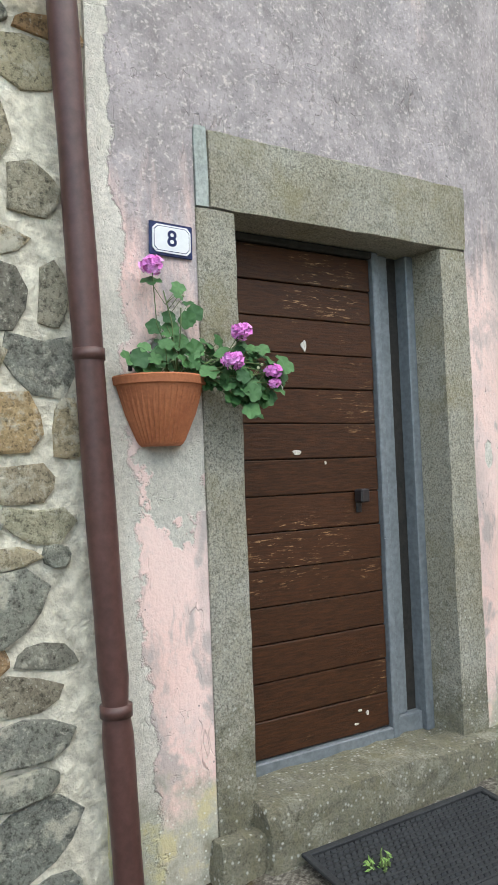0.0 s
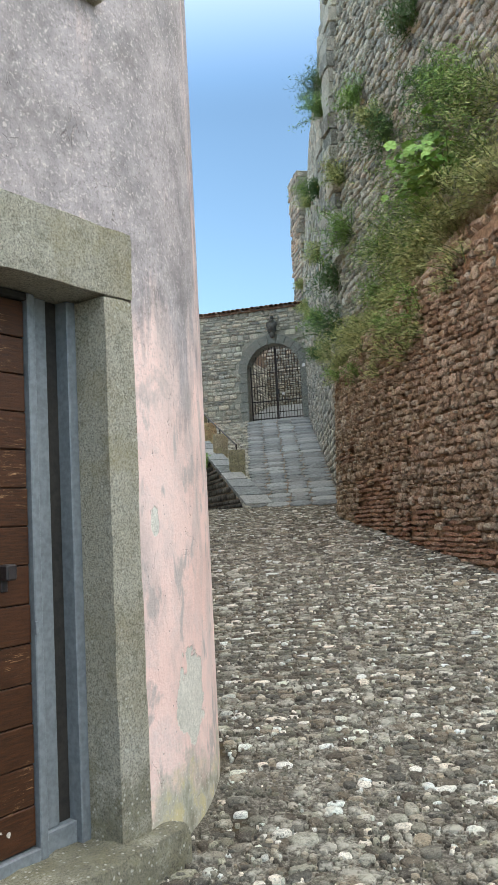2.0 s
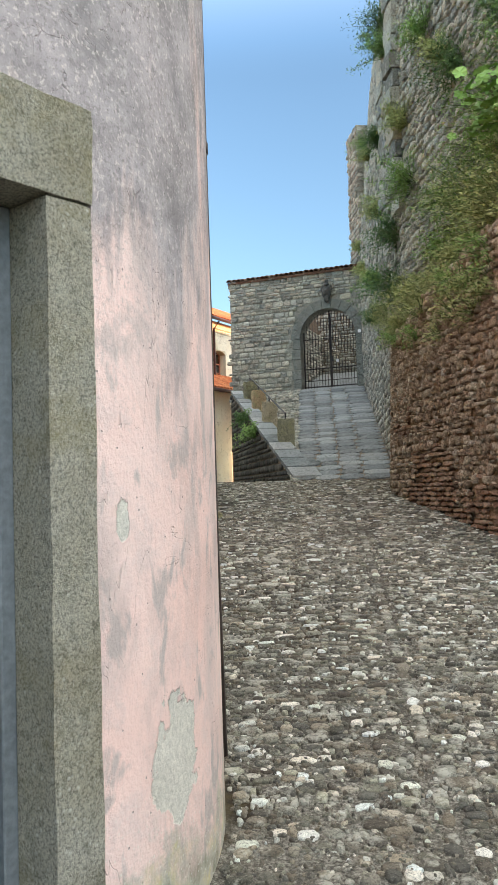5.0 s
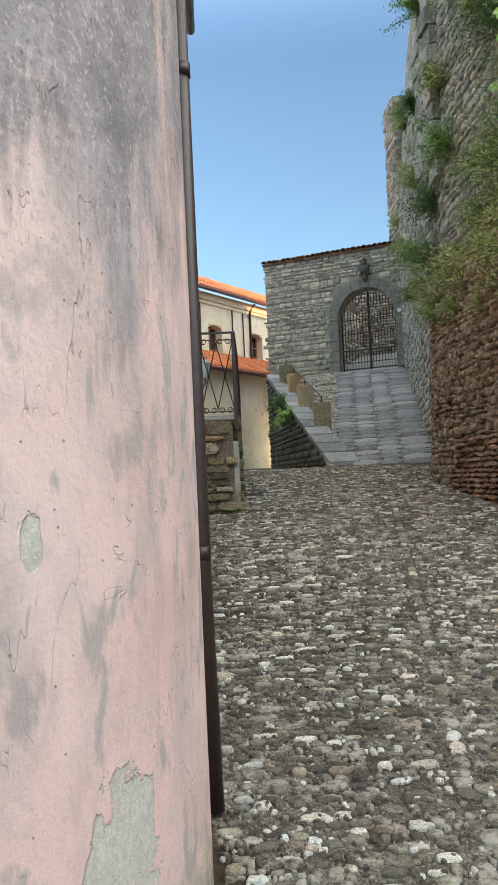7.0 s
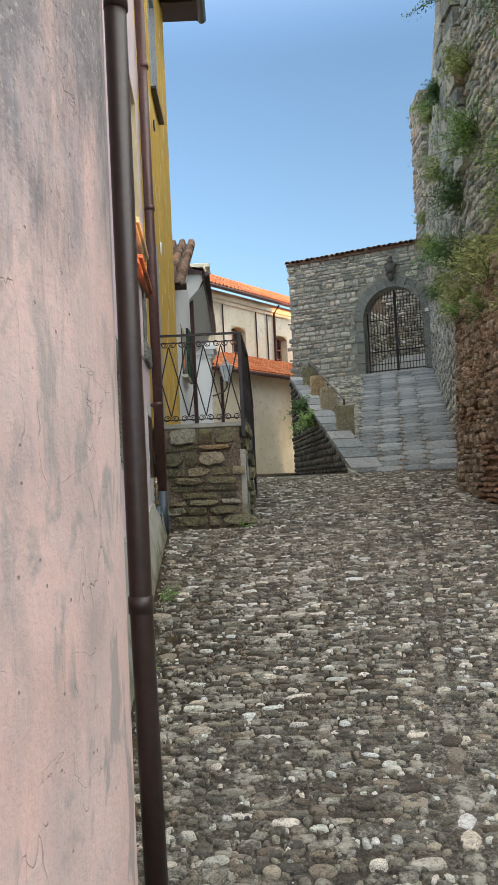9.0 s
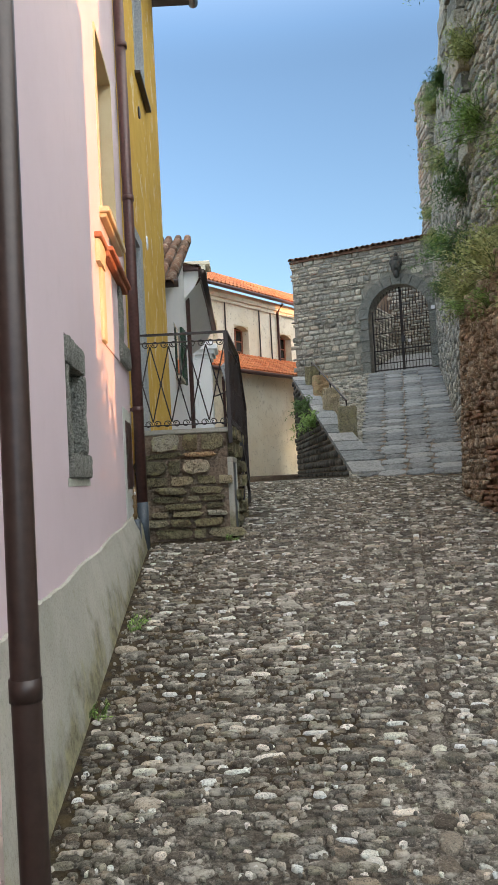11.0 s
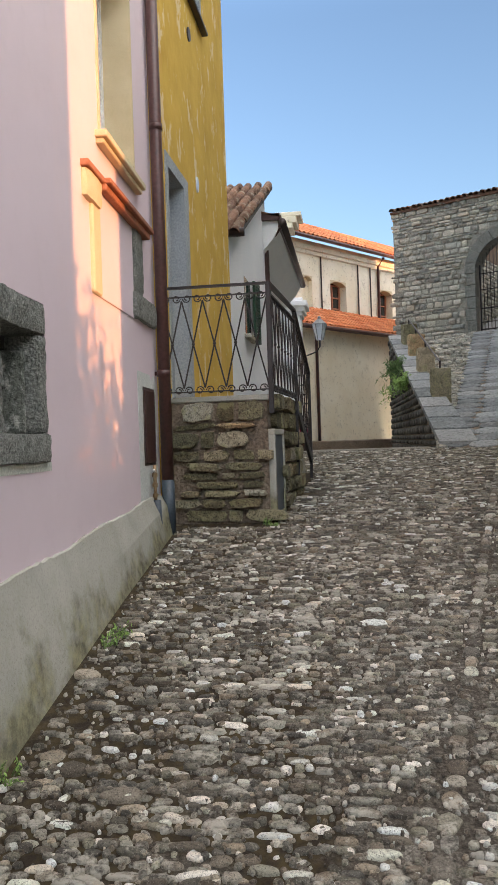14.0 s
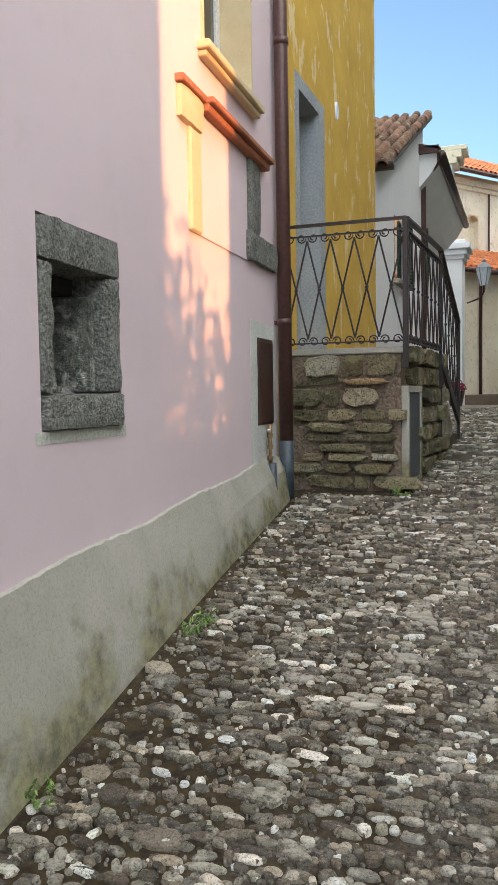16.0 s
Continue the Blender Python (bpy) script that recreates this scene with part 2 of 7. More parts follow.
def pink_plaster():
    n = Nodes("weathered_pink_plaster")
    z = n.axis(2)
    big, mid, fine = n.noise(1.3, 6, 0.6), n.noise(5.0, 7, 0.7), n.noise(70, 4)
    run = n.noise(3.0, 7, 0.65, (1.6, 1.6, 0.35))
    col = n.ramp(big, (0.3, (0.82, 0.56, 0.50)), (0.55, (0.85, 0.63, 0.58)), (0.75, (0.80, 0.64, 0.60)))
    col = n.mix(n.math("MULTIPLY", n.span(mid, 0.50, 0.60), 0.35), col, (0.60, 0.50, 0.48))
    smudge = n.noise(2.2, 5, 0.55, (1.3, 1.3, 0.6), 0.6)
    col = n.mix(n.math("MULTIPLY", n.span(smudge, 0.48, 0.62), 0.6), col, n.ramp(mid, (0.4, (0.40, 0.33, 0.31)), (0.6, (0.62, 0.50, 0.47))))
    round_bend = n.span(n.axis(1), 3.7, 4.6, 0.0, 1.0)
    grime = n.math("SUBTRACT", n.math("ADD", n.math("MULTIPLY", run, 1.0), n.span(z, 1.6, 2.9, -0.28, 0.17)), n.math("MULTIPLY", round_bend, 0.08))
    col = n.mix(n.math("MULTIPLY", n.span(grime, 0.40, 0.56), 0.92), col, n.ramp(mid, (0.35, (0.20, 0.19, 0.195)), (0.65, (0.42, 0.38, 0.39))))
    spots = n.math("MULTIPLY", n.span(n.math("ADD", n.voronoi(24.0), n.math("MULTIPLY", n.noise(11.0, 5, 0.7), 0.9)), 0.72, 0.56), n.span(n.math("ADD", mid, n.span(z, 2.2, 3.0, -0.25, 0.10)), 0.44, 0.54))
    col = n.mix(n.math("MULTIPLY", spots, 0.18), col, (0.74, 0.68, 0.64))
    high_up = n.span(n.math("SUBTRACT", n.math("ADD", z, n.math("MULTIPLY", run, 1.2)), n.math("MULTIPLY", round_bend, 0.45)), 2.4, 3.2)
    fleck = n.math("MULTIPLY", n.span(n.noise(60.0, 4, 0.7), 0.57, 0.62), high_up)
    col = n.mix(n.math("MULTIPLY", fleck, 0.55), col, (0.74, 0.65, 0.61))
    grit = n.math("MULTIPLY", n.span(n.noise(48.0, 6, 0.85), 0.47, 0.40), n.span(high_up, 0.0, 1.0, 0.12, 0.9))
    col = n.mix(n.math("MULTIPLY", grit, 0.75), col, (0.20, 0.18, 0.175))
    dab = n.math("MULTIPLY", n.span(n.noise(4.6, 4, 0.6, (1.4, 1.4, 0.75), 0.4), 0.54, 0.62), n.span(z, 2.6, 2.0, 0.0, 1.0))
    col = n.mix(n.math("MULTIPLY", dab, 0.75), col, (0.42, 0.37, 0.35))
    pits = n.span(n.voronoi(17.0), 0.075, 0.045)
    col = n.mix(n.math("MULTIPLY", pits, 0.6), col, (0.22, 0.19, 0.18))
    lines = n.noise(2.0, 4, 0.55, (1.0, 1.0, 2.6), 0.25)
    crack = n.math("MULTIPLY", n.span(n.math("ABSOLUTE", n.math("SUBTRACT", lines, 0.5)), 0.0035, 0.001), n.span(n.noise(1.9, 3), 0.55, 0.60))
    scratch = n.noise(3.4, 3, 0.5, (2.2, 2.2, 0.8), 0.3)
    crack = n.math("MAXIMUM", crack, n.math("MULTIPLY", n.span(n.math("ABSOLUTE", n.math("SUBTRACT", scratch, 0.5)), 0.005, 0.001), n.span(n.noise(2.7, 3), 0.54, 0.60)))
    col = n.mix(n.math("MULTIPLY", crack, 0.22), col, (0.36, 0.28, 0.26))
    ragged = n.math("MULTIPLY", n.math("SUBTRACT", n.noise(7.0, 5, 0.6), 0.5), 2.2)
    bare = n.math("MAXIMUM", n.blob((0.43, 3.99, 0.93), (7.4, 7.4, 5.4), ragged), n.blob((0.285, 3.765, 1.68), (28.0, 28.0, 12.0), ragged))
    bare = n.math("MAXIMUM", bare, n.blob((-0.765, 2.674, 1.80), (7.0, 7.0, 2.9), ragged))
    along = n.math("ADD", n.vec("DOT_PRODUCT", n.pos, (0.70711, 0.70711, 0)), n.math("MULTIPLY", n.math("SUBTRACT", n.noise(5.0, 6, 0.65), 0.5), 0.22))
    bare = n.math("MAXIMUM", bare, n.span(n.math("ADD", along, n.span(z, 0.5, 2.6, 0.02, 0.10)), 1.262, 1.25))
    bare_col = n.mix(0.45, n.ramp(n.noise(3.0, 6), (0.35, (0.64, 0.60, 0.53)), (0.65, (0.82, 0.77, 0.69))), n.ramp(n.noise(60, 6, 0.8), (0.3, 0.25), (0.6, 1.0)), "MULTIPLY")
    col = n.mix(bare, col, bare_col)
    dark = n.span(n.math("ADD", n.span(z, 0.35, 1.05, 0.56, -0.3), mid), 0.60, 0.82)
    col = n.mix(n.math("MULTIPLY", dark, 0.85), col, n.ramp(n.noise(9), (0.35, (0.20, 0.20, 0.13)), (0.5, (0.42, 0.42, 0.34)), (0.62, (0.54, 0.49, 0.26))))
    speck = n.math("MULTIPLY", n.span(n.voronoi(48.0), 0.24, 0.1), n.span(z, 0.5, 1.0, 1.0, 0.0))
    col = n.mix(n.math("MULTIPLY", speck, 0.75), col, (0.74, 0.74, 0.66))
    high = n.math("SUBTRACT", n.math("ADD", n.math("ADD", mid, n.math("MULTIPLY", fine, 0.4)), run), n.math("ADD", n.math("ADD", crack, pits), n.math("MULTIPLY", bare, n.math("ADD", 0.5, n.noise(75, 5, 0.75)))))
    return n.done(col, 0.9, high, 0.6, 0.014)


def smooth_pink():
    n = Nodes("smooth_pink_paint")
    big, mid, fine = n.noise(0.8, 4), n.noise(6.0, 5), n.noise(90, 3)
    col = n.ramp(big, (0.3, (0.67, 0.56, 0.60)), (0.7, (0.73, 0.615, 0.655)))
    col = n.mix(n.math("MULTIPLY", n.span(mid, 0.55, 0.75), 0.25), col, (0.60, 0.50, 0.52))
    return n.done(col, 0.85, n.math("ADD", mid, n.math("MULTIPLY", fine, 0.3)), 0.18, 0.01)


def cement():
    n = Nodes("grey_cement_render")
    big, mid, fine, grit = n.noise(1.6, 6), n.noise(9.0, 7, 0.75), n.noise(75, 5, 0.8), n.voronoi(55.0)
    col = n.ramp(big, (0.3, (0.34, 0.34, 0.29)), (0.7, (0.52, 0.51, 0.45)))
    col = n.mix(0.5, col, n.ramp(fine, (0.28, 0.3), (0.5, 0.95), (0.7, 1.0)), "MULTIPLY")
    col = n.mix(n.math("MULTIPLY", n.span(mid, 0.50, 0.66), 0.35), col, (0.36, 0.37, 0.27))
    low = n.span(n.math("ADD", n.noise(3.0, 6), n.span(n.math("SUBTRACT", n.axis(2), n.math("MULTIPLY", n.axis(1), (ground_z(11) - ground_z(6)) / 5)), ground_z(6) - 6 * (ground_z(11) - ground_z(6)) / 5, ground_z(6) - 6 * (ground_z(11) - ground_z(6)) / 5 + 0.42, 0.18, -0.22)), 0.44, 0.62)
    col = n.mix(n.math("MULTIPLY", low, 0.85), col, n.ramp(mid, (0.38, (0.10, 0.095, 0.055)), (0.62, (0.36, 0.34, 0.19))))
    col = n.mix(n.math("MULTIPLY", n.span(grit, 0.16, 0.06), 0.5), col, (0.12, 0.12, 0.10))
    return n.done(col, 0.95, n.math("ADD", n.math("ADD", fine, mid), n.math("MULTIPLY", grit, 0.3)), 0.5, 0.008)


def sandstone():
    n = Nodes("grey_green_sandstone")
    big, mid, fine = n.noise(2.6, 7, 0.7), n.noise(22.0, 8, 0.85), n.noise(120, 5, 0.8)
    col = n.ramp(big, (0.3, (0.56, 0.50, 0.36)), (0.5, (0.68, 0.64, 0.52)), (0.7, (0.76, 0.73, 0.63)))
    col = n.mix(0.8, col, n.ramp(fine, (0.38, 0.18), (0.50, 0.75), (0.60, 1.0)), "MULTIPLY")
    col = n.mix(n.math("MULTIPLY", n.span(mid, 0.53, 0.62), 0.5), col, (0.16, 0.145, 0.095))
    col = n.mix(n.math("MULTIPLY", n.span(n.noise(80.0, 5, 0.7), 0.58, 0.64), 0.6), col, (0.78, 0.76, 0.66))
    col = n.mix(n.math("MULTIPLY", n.span(n.noise(3.3, 6, 0.7), 0.52, 0.66), 0.5), col, (0.40, 0.34, 0.17))
    low = n.span(n.math("ADD", n.noise(4.0, 6, 0.7), n.span(n.axis(2), 0.4, 1.2, 0.20, -0.12)), 0.50, 0.64)
    col = n.mix(n.math("MULTIPLY", low, 0.6), col, n.ramp(mid, (0.42, (0.085, 0.08, 0.05)), (0.58, (0.27, 0.25, 0.15))))
    lich = n.math("MULTIPLY", n.span(n.voronoi(38.0), 0.26, 0.10), n.span(n.math("ADD", n.noise(5.0, 4), n.span(n.axis(2), 0.5, 1.3, 0.16, -0.04)), 0.50, 0.58))
    col = n.mix(n.math("MULTIPLY", lich, 0.85), col, (0.80, 0.79, 0.72))
    return n.done(col, 0.93, n.math("ADD", mid, n.math("MULTIPLY", fine, 0.9)), 1.0, 0.018)


def ochre_paint():
    n = Nodes("ochre_yellow_paint")
    mid, fine = n.noise(2.2, 7, 0.65), n.noise(60, 4)
    flake = n.noise(3.5, 8, 0.7, (1, 1, 0.6))
    col = n.ramp(mid, (0.3, (0.58, 0.35, 0.055)), (0.7, (0.72, 0.48, 0.10)))
    col = n.mix(n.math("MULTIPLY", n.span(flake, 0.565, 0.60), 0.75), col, (0.78, 0.66, 0.42))
    return n.done(col, 0.9, n.math("ADD", mid, fine), 0.25, 0.01)


def wood_planks():
    n = Nodes("dark_brown_painted_wood")
    g1 = n.noise(14.0, 6, 0.65, (1, 1, 9))
    worn = n.noise(16.0, 8, 0.8, (0.8, 0.8, 6))
    where = n.noise(2.3, 4)
    col = n.ramp(g1, (0.34, (0.026, 0.011, 0.006)), (0.66, (0.078, 0.030, 0.012)))
    col = n.mix(n.math("MULTIPLY", n.each(), 0.3), col, (0.085, 0.032, 0.015))
    flake = n.math("MULTIPLY", n.span(worn, 0.57, 0.61), n.span(where, 0.52, 0.60))
    col = n.mix(flake, col, (0.46, 0.28, 0.15))
    return n.done(col, n.span(g1, 0.3, 0.7, 0.38, 0.6), n.math("ADD", g1, n.math("MULTIPLY", worn, 0.5)), 0.35, 0.006)


PINK, PINK2, CEMENT, OCHRE, WOOD = pink_plaster(), smooth_pink(), cement(), ochre_paint(), wood_planks()
SANDSTONE = sandstone()
MORTAR = mottled("pale_lime_mortar", (0.52, 0.47, 0.37), (0.73, 0.68, 0.57), 5.0, 24, 0.95, 0.7, 0.03, amount=0.55)
JOINT = mottled("dark_earth_mortar", (0.15, 0.115, 0.085), (0.28, 0.22, 0.165), 3.0, 40, 0.95, 0.8, 0.03, amount=0.5)
BROWN_METAL = mottled("brown_painted_metal", (0.070, 0.030, 0.026), (0.105, 0.048, 0.042), 3.0, 30, 0.42, 0.15, 0.004, spec=0.5)
DARK_METAL = mottled("dark_brown_gutter_paint", (0.030, 0.018, 0.015), (0.050, 0.030, 0.025), 3.0, 30, 0.40, 0.1, 0.003, spec=0.5)
BLACK_IRON = mottled("black_wrought_iron", (0.018, 0.016, 0.018), (0.040, 0.030, 0.030), 8.0, 90, 0.45, 0.3, 0.003, spec=0.5)
GREY_FRAME = mottled("grey_painted_frame", (0.15, 0.17, 0.19), (0.21, 0.23, 0.25), 3.0, 40, 0.45, 0.1, 0.003, spec=0.5)
WHITEWASH = mottled("white_wall_paint", (0.82, 0.83, 0.84), (0.88, 0.88, 0.87), 1.2, 40, 0.9, 0.15, 0.01, amount=0.12)


def cream_plaster():
    n = Nodes("cream_old_plaster")
    big, mid, fine = n.noise(0.7, 6), n.noise(3.5, 7, 0.7), n.noise(14.0, 6, 0.75)
    col = n.ramp(big, (0.35, (0.80, 0.71, 0.53)), (0.65, (0.90, 0.84, 0.69)))
    col = n.mix(n.math("MULTIPLY", n.span(mid, 0.54, 0.66), 0.6), col, (0.62, 0.55, 0.42))
    lost = n.math("MULTIPLY", n.span(fine, 0.60, 0.64), n.span(mid, 0.46, 0.54))
    col = n.mix(n.math("MULTIPLY", lost, 0.8), col, (0.34, 0.28, 0.20))
    return n.done(col, 0.92, n.math("SUBTRACT", fine, lost), 0.5, 0.04)


CREAM = cream_plaster()
TERRACOTTA = mottled("terracotta", (0.36, 0.12, 0.055), (0.46, 0.17, 0.08), 9.0, 90, 0.75, 0.2, 0.004, amount=0.25)
ORANGE_TILE = stony("orange_roof_tile", ((0.0, (0.62, 0.17, 0.07)), (0.5, (0.75, 0.24, 0.10)), (1.0, (0.82, 0.32, 0.15))), (0.5, 0.3, 0.2), 0.2, 20, 0.3)
OLD_TILE = stony("weathered_roof_tile", ((0.0, (0.15, 0.085, 0.06)), (0.5, (0.25, 0.135, 0.095)), (1.0, (0.36, 0.21, 0.15))), (0.42, 0.39, 0.30), 0.5, 30, 0.5)
GREY_JOINT = mottled("grey_shadowed_mortar", (0.24, 0.23, 0.195), (0.46, 0.44, 0.38), 4.0, 35, 0.95, 1.0, 0.04, amount=0.55)
COBBLE_STOPS = ((0.0, (0.10, 0.088, 0.074)), (0.40, (0.19, 0.168, 0.138)), (0.68, (0.29, 0.26, 0.213)), (0.86, (0.45, 0.41, 0.335)), (0.91, (0.74, 0.71, 0.64)), (0.96, (0.96, 0.95, 0.91)))
COBBLE = stony("river_cobble", COBBLE_STOPS, (0.60, 0.57, 0.49), 0.6, 60, 0.9, 0.010, 0.66, 0.14, 0.7)
GREY_STONE = stony("grey_wall_stone", ((0.0, (0.27, 0.265, 0.24)), (0.35, (0.47, 0.455, 0.40)), (0.7, (0.62, 0.59, 0.515)), (1.0, (0.78, 0.73, 0.62))), (0.62, 0.61, 0.53), 0.55, 30, 1.0, 0.03, hue=0.08, pitted=0.45)
BROWN_STONE = stony("brown_rubble_stone", ((0.0, (0.34, 0.235, 0.165)), (0.4, (0.54, 0.40, 0.29)), (0.75, (0.68, 0.53, 0.40)), (0.93, (0.76, 0.64, 0.51)), (1.0, (0.86, 0.77, 0.66))), (0.72, 0.63, 0.50), 0.6, 30, 1.0, 0.04, hue=0.08, pitted=0.6)
BRICK = stony("old_red_brick", ((0.0, (0.30, 0.17, 0.115)), (0.5, (0.42, 0.255, 0.175)), (1.0, (0.52, 0.36, 0.265))), (0.52, 0.42, 0.32), 0.5, 35, 0.9, 0.02, hue=0.05)
MOSSY_STONE = stony("mossy_terrace_stone", ((0.0, (0.16, 0.14, 0.085)), (0.45, (0.32, 0.275, 0.175)), (0.85, (0.46, 0.40, 0.27)), (0.93, (0.64, 0.58, 0.46)), (1.0, (0.62, 0.43, 0.25))), (0.40, 0.38, 0.20), 0.6, 30, 1.0, 0.03, pitted=0.8)
SLAB = stony("blue_grey_slab", ((0.0, (0.17, 0.185, 0.195)), (0.5, (0.28, 0.30, 0.31)), (1.0, (0.42, 0.44, 0.45))), (0.36, 0.37, 0.37), 0.5, 18, 0.6, hue=0.05)
LEFT_STONE = stony("ochre_grey_rubble", ((0.0, (0.28, 0.28, 0.25)), (0.4, (0.46, 0.43, 0.35)), (0.7, (0.62, 0.54, 0.38)), (0.9, (0.62, 0.44, 0.24)), (1.0, (0.46, 0.26, 0.16))), (0.72, 0.68, 0.56), 0.85, 25, 1.0, 0.03)
EARTH = mottled("brown_dry_earth", (0.20, 0.13, 0.08), (0.40, 0.28, 0.18), 2.0, 26, 0.95, 0.9, 0.05, amount=0.5)
DARK = mottled("recess_black", (0.02, 0.02, 0.02), (0.04, 0.035, 0.03), 3.0, 40)


def bed_material():
    n = Nodes("grey_cobble_bed_mortar")
    big, fine = n.noise(1.1, 5), n.noise(60, 6, 0.8)
    x, y = n.axis(0), n.axis(1)
    col = n.ramp(fine, (0.36, (0.06, 0.052, 0.042)), (0.50, (0.20, 0.18, 0.15)), (0.64, (0.50, 0.465, 0.40)))
    soil = n.span(n.math("ADD", n.noise(1.3, 6, 0.65), n.span(y, 4.6, 7.0, -0.10, 0.08)), 0.44, 0.54)
    col = n.mix(n.math("MULTIPLY", soil, 0.75), col, n.ramp(fine, (0.35, (0.028, 0.022, 0.016)), (0.65, (0.12, 0.10, 0.075))))
    moss = n.span(n.math("ADD", big, n.math("ADD", n.span(x, 0.4, 2.1, 0.20, -0.16), n.span(y, 5.2, 7.2, -0.20, 0.0))), 0.50, 0.56)
    col = n.mix(n.math("MULTIPLY", moss, 0.9), col, n.ramp(n.noise(14), (0.4, (0.034, 0.022, 0.013)), (0.7, (0.11, 0.080, 0.030))))
    col = n.mix(n.span(y, 17.2, 18.0), col, n.ramp(n.noise(22, 6, 0.7), (0.35, (0.12, 0.11, 0.095)), (0.62, (0.42, 0.39, 0.33))))
    return n.done(col, 0.95, fine, 1.0, 0.02)


BED = bed_material()


# ---------- stone pieces ----------
def stone_mesh(name, material, seed, corners=8, flat=0.7, rough=0.10, square=2.6, shoulder=0.45, smooth=True):
    """A unit stone: lies in x, y within +-0.5, rises to z = 1; back open and hidden in the wall."""
    rnd = random.Random(seed)
    ring = []
    for k in range(corners):
        a = (k + 0.5) / corners * math.tau
        c, s = math.cos(a), math.sin(a)
        r = 0.5 / (abs(c) ** square + abs(s) ** square) ** (1 / square)
        r *= 1 + rnd.uniform(-rough, rough * 0.4)
        ring.append((r * c, r * s))
    v = [(x, y, -0.6) for x, y in ring]
    v += [(x * 0.98, y * 0.98, shoulder + rnd.uniform(-0.1, 0.1)) for x, y in ring]
    tilt = rnd.uniform(-0.15, 0.15), rnd.uniform(-0.15, 0.15)
    v += [(x * flat, y * flat, 1.0 + x * tilt[0] + y * tilt[1] + rnd.uniform(-0.06, 0.06)) for x, y in ring]
    n = corners
    f = [(r * n + k, r * n + (k + 1) % n, (r + 1) * n + (k + 1) % n, (r + 1) * n + k) for r in range(2) for k in range(n)]
    v.append((rnd.uniform(-0.2, 0.2), rnd.uniform(-0.2, 0.2), 1.0 + rnd.uniform(0.0, 0.12)))
    f += [(2 * n + k, 2 * n + (k + 1) % n, 3 * n) for k in range(n)]
    me = bpy.data.meshes.new(name)
    me.from_pydata(v, [], f)
    me.materials.append(material)
    me.polygons.foreach_set("use_smooth", [smooth] * len(me.polygons))
    me.update()
    return me


def lay(name, plural, placed, meshes, parent, material, limit=300):
    """Sets stones: the first ones as pieces of their own, the rest joined."""
    for i, m in enumerate(placed[:limit]):
        ob = new(name, meshes[i % len(meshes)])
        ob.parent = parent
        ob.matrix_local = m
    rest = placed[limit:]
    if not rest:
        return
    raw = []
    for me in meshes:
        co = np.empty(len(me.vertices) * 3)
        me.vertices.foreach_get("co", co)
        raw.append((co.reshape(-1, 3), [tuple(p.vertices) for p in me.polygons]))
    V, F, base = [], [], 0
    for i, m in enumerate(rest):
        co, fs = raw[i % len(raw)]
        a = np.array(m)
        V.append(co @ a[:3, :3].T + a[:3, 3])
        F += [tuple(k + base for k in f) for f in fs]
        base += len(co)
    ob = link_mesh(plural, np.vstack(V), F, material, parent, True)
    ob["kind"] = "stuff"


def courses(rnd, length, height, course, stone, gap=0.012, wild=0.35, keep=None):
    """Courses of stones over a face: yields u, v, width, height."""
    v = 0.0
    while v < height:
        h = course * rnd.uniform(1 - wild, 1 + wild)
        u = -rnd.uniform(0, stone)
        while u < length:
            w = stone * rnd.uniform(0.5, 1.6)
            cu, cv = u + w / 2, v + h / 2
            if 0.0 < cu < length and cv < height + h * 0.3 and (keep is None or keep(cu, cv, w, h)):
                yield cu, cv, max(w - gap, 0.03), max(h - gap, 0.03)
            u += w
        v += h


def on_face(origin, u, v, out, cu, cv, w, h, depth, spin=0.0):
    u, v, out = Vector(u), Vector(v), Vector(out)
    p = Vector(origin) + u * cu + v * cv
    c, s = math.cos(spin), math.sin(spin)
    a, b = u * c + v * s, v * c - u * s
    m = Matrix(((a.x * w, b.x * h, out.x * depth, p.x), (a.y * w, b.y * h, out.y * depth, p.y), (a.z * w, b.z * h, out.z * depth, p.z), (0, 0, 0, 1)))
    return m


# ---------- ground ----------
def ground_sheet():
    xs = [-900, -60, -12] + list(np.arange(-4, 10.1, 0.5)) + [14, 30, 120, 900]
    ys = [-900, -200] + list(GROUND_Y[:1]) + [-20] + list(np.arange(-6, 20.1, 0.5)) + [24, 30, 45, 60, 200, 900]
    V = [(x, y, ground_z(y)) for y in ys for x in xs]
    w = len(xs)
    F = [(j * w + i, j * w + i + 1, (j + 1) * w + i + 1, (j + 1) * w + i) for j in range(len(ys) - 1) for i in range(w - 1)]
    return link_mesh("ground", V, F, BED)


ground = tagged(ground_sheet(), "grey mortar bed of the sloping cobbled lane", "ground", kind="structure")

# ---------- house with the wooden door ----------
DOOR_O = Vector((-0.584, 2.855, 0))
U1, N1 = Vector((0.70711, 0.70711, 0)), Vector((0.70711, -0.70711, 0))
M1 = Matrix(((U1.x, -N1.x, 0, DOOR_O.x), (U1.y, -N1.y, 0, DOOR_O.y), (0, 0, 1, 0), (0, 0, 0, 1)))  # along, inward, up


def at1(u, d=0.0):
    p = M1 @ Vector((u, d, 0))
    return (p.x, p.y)


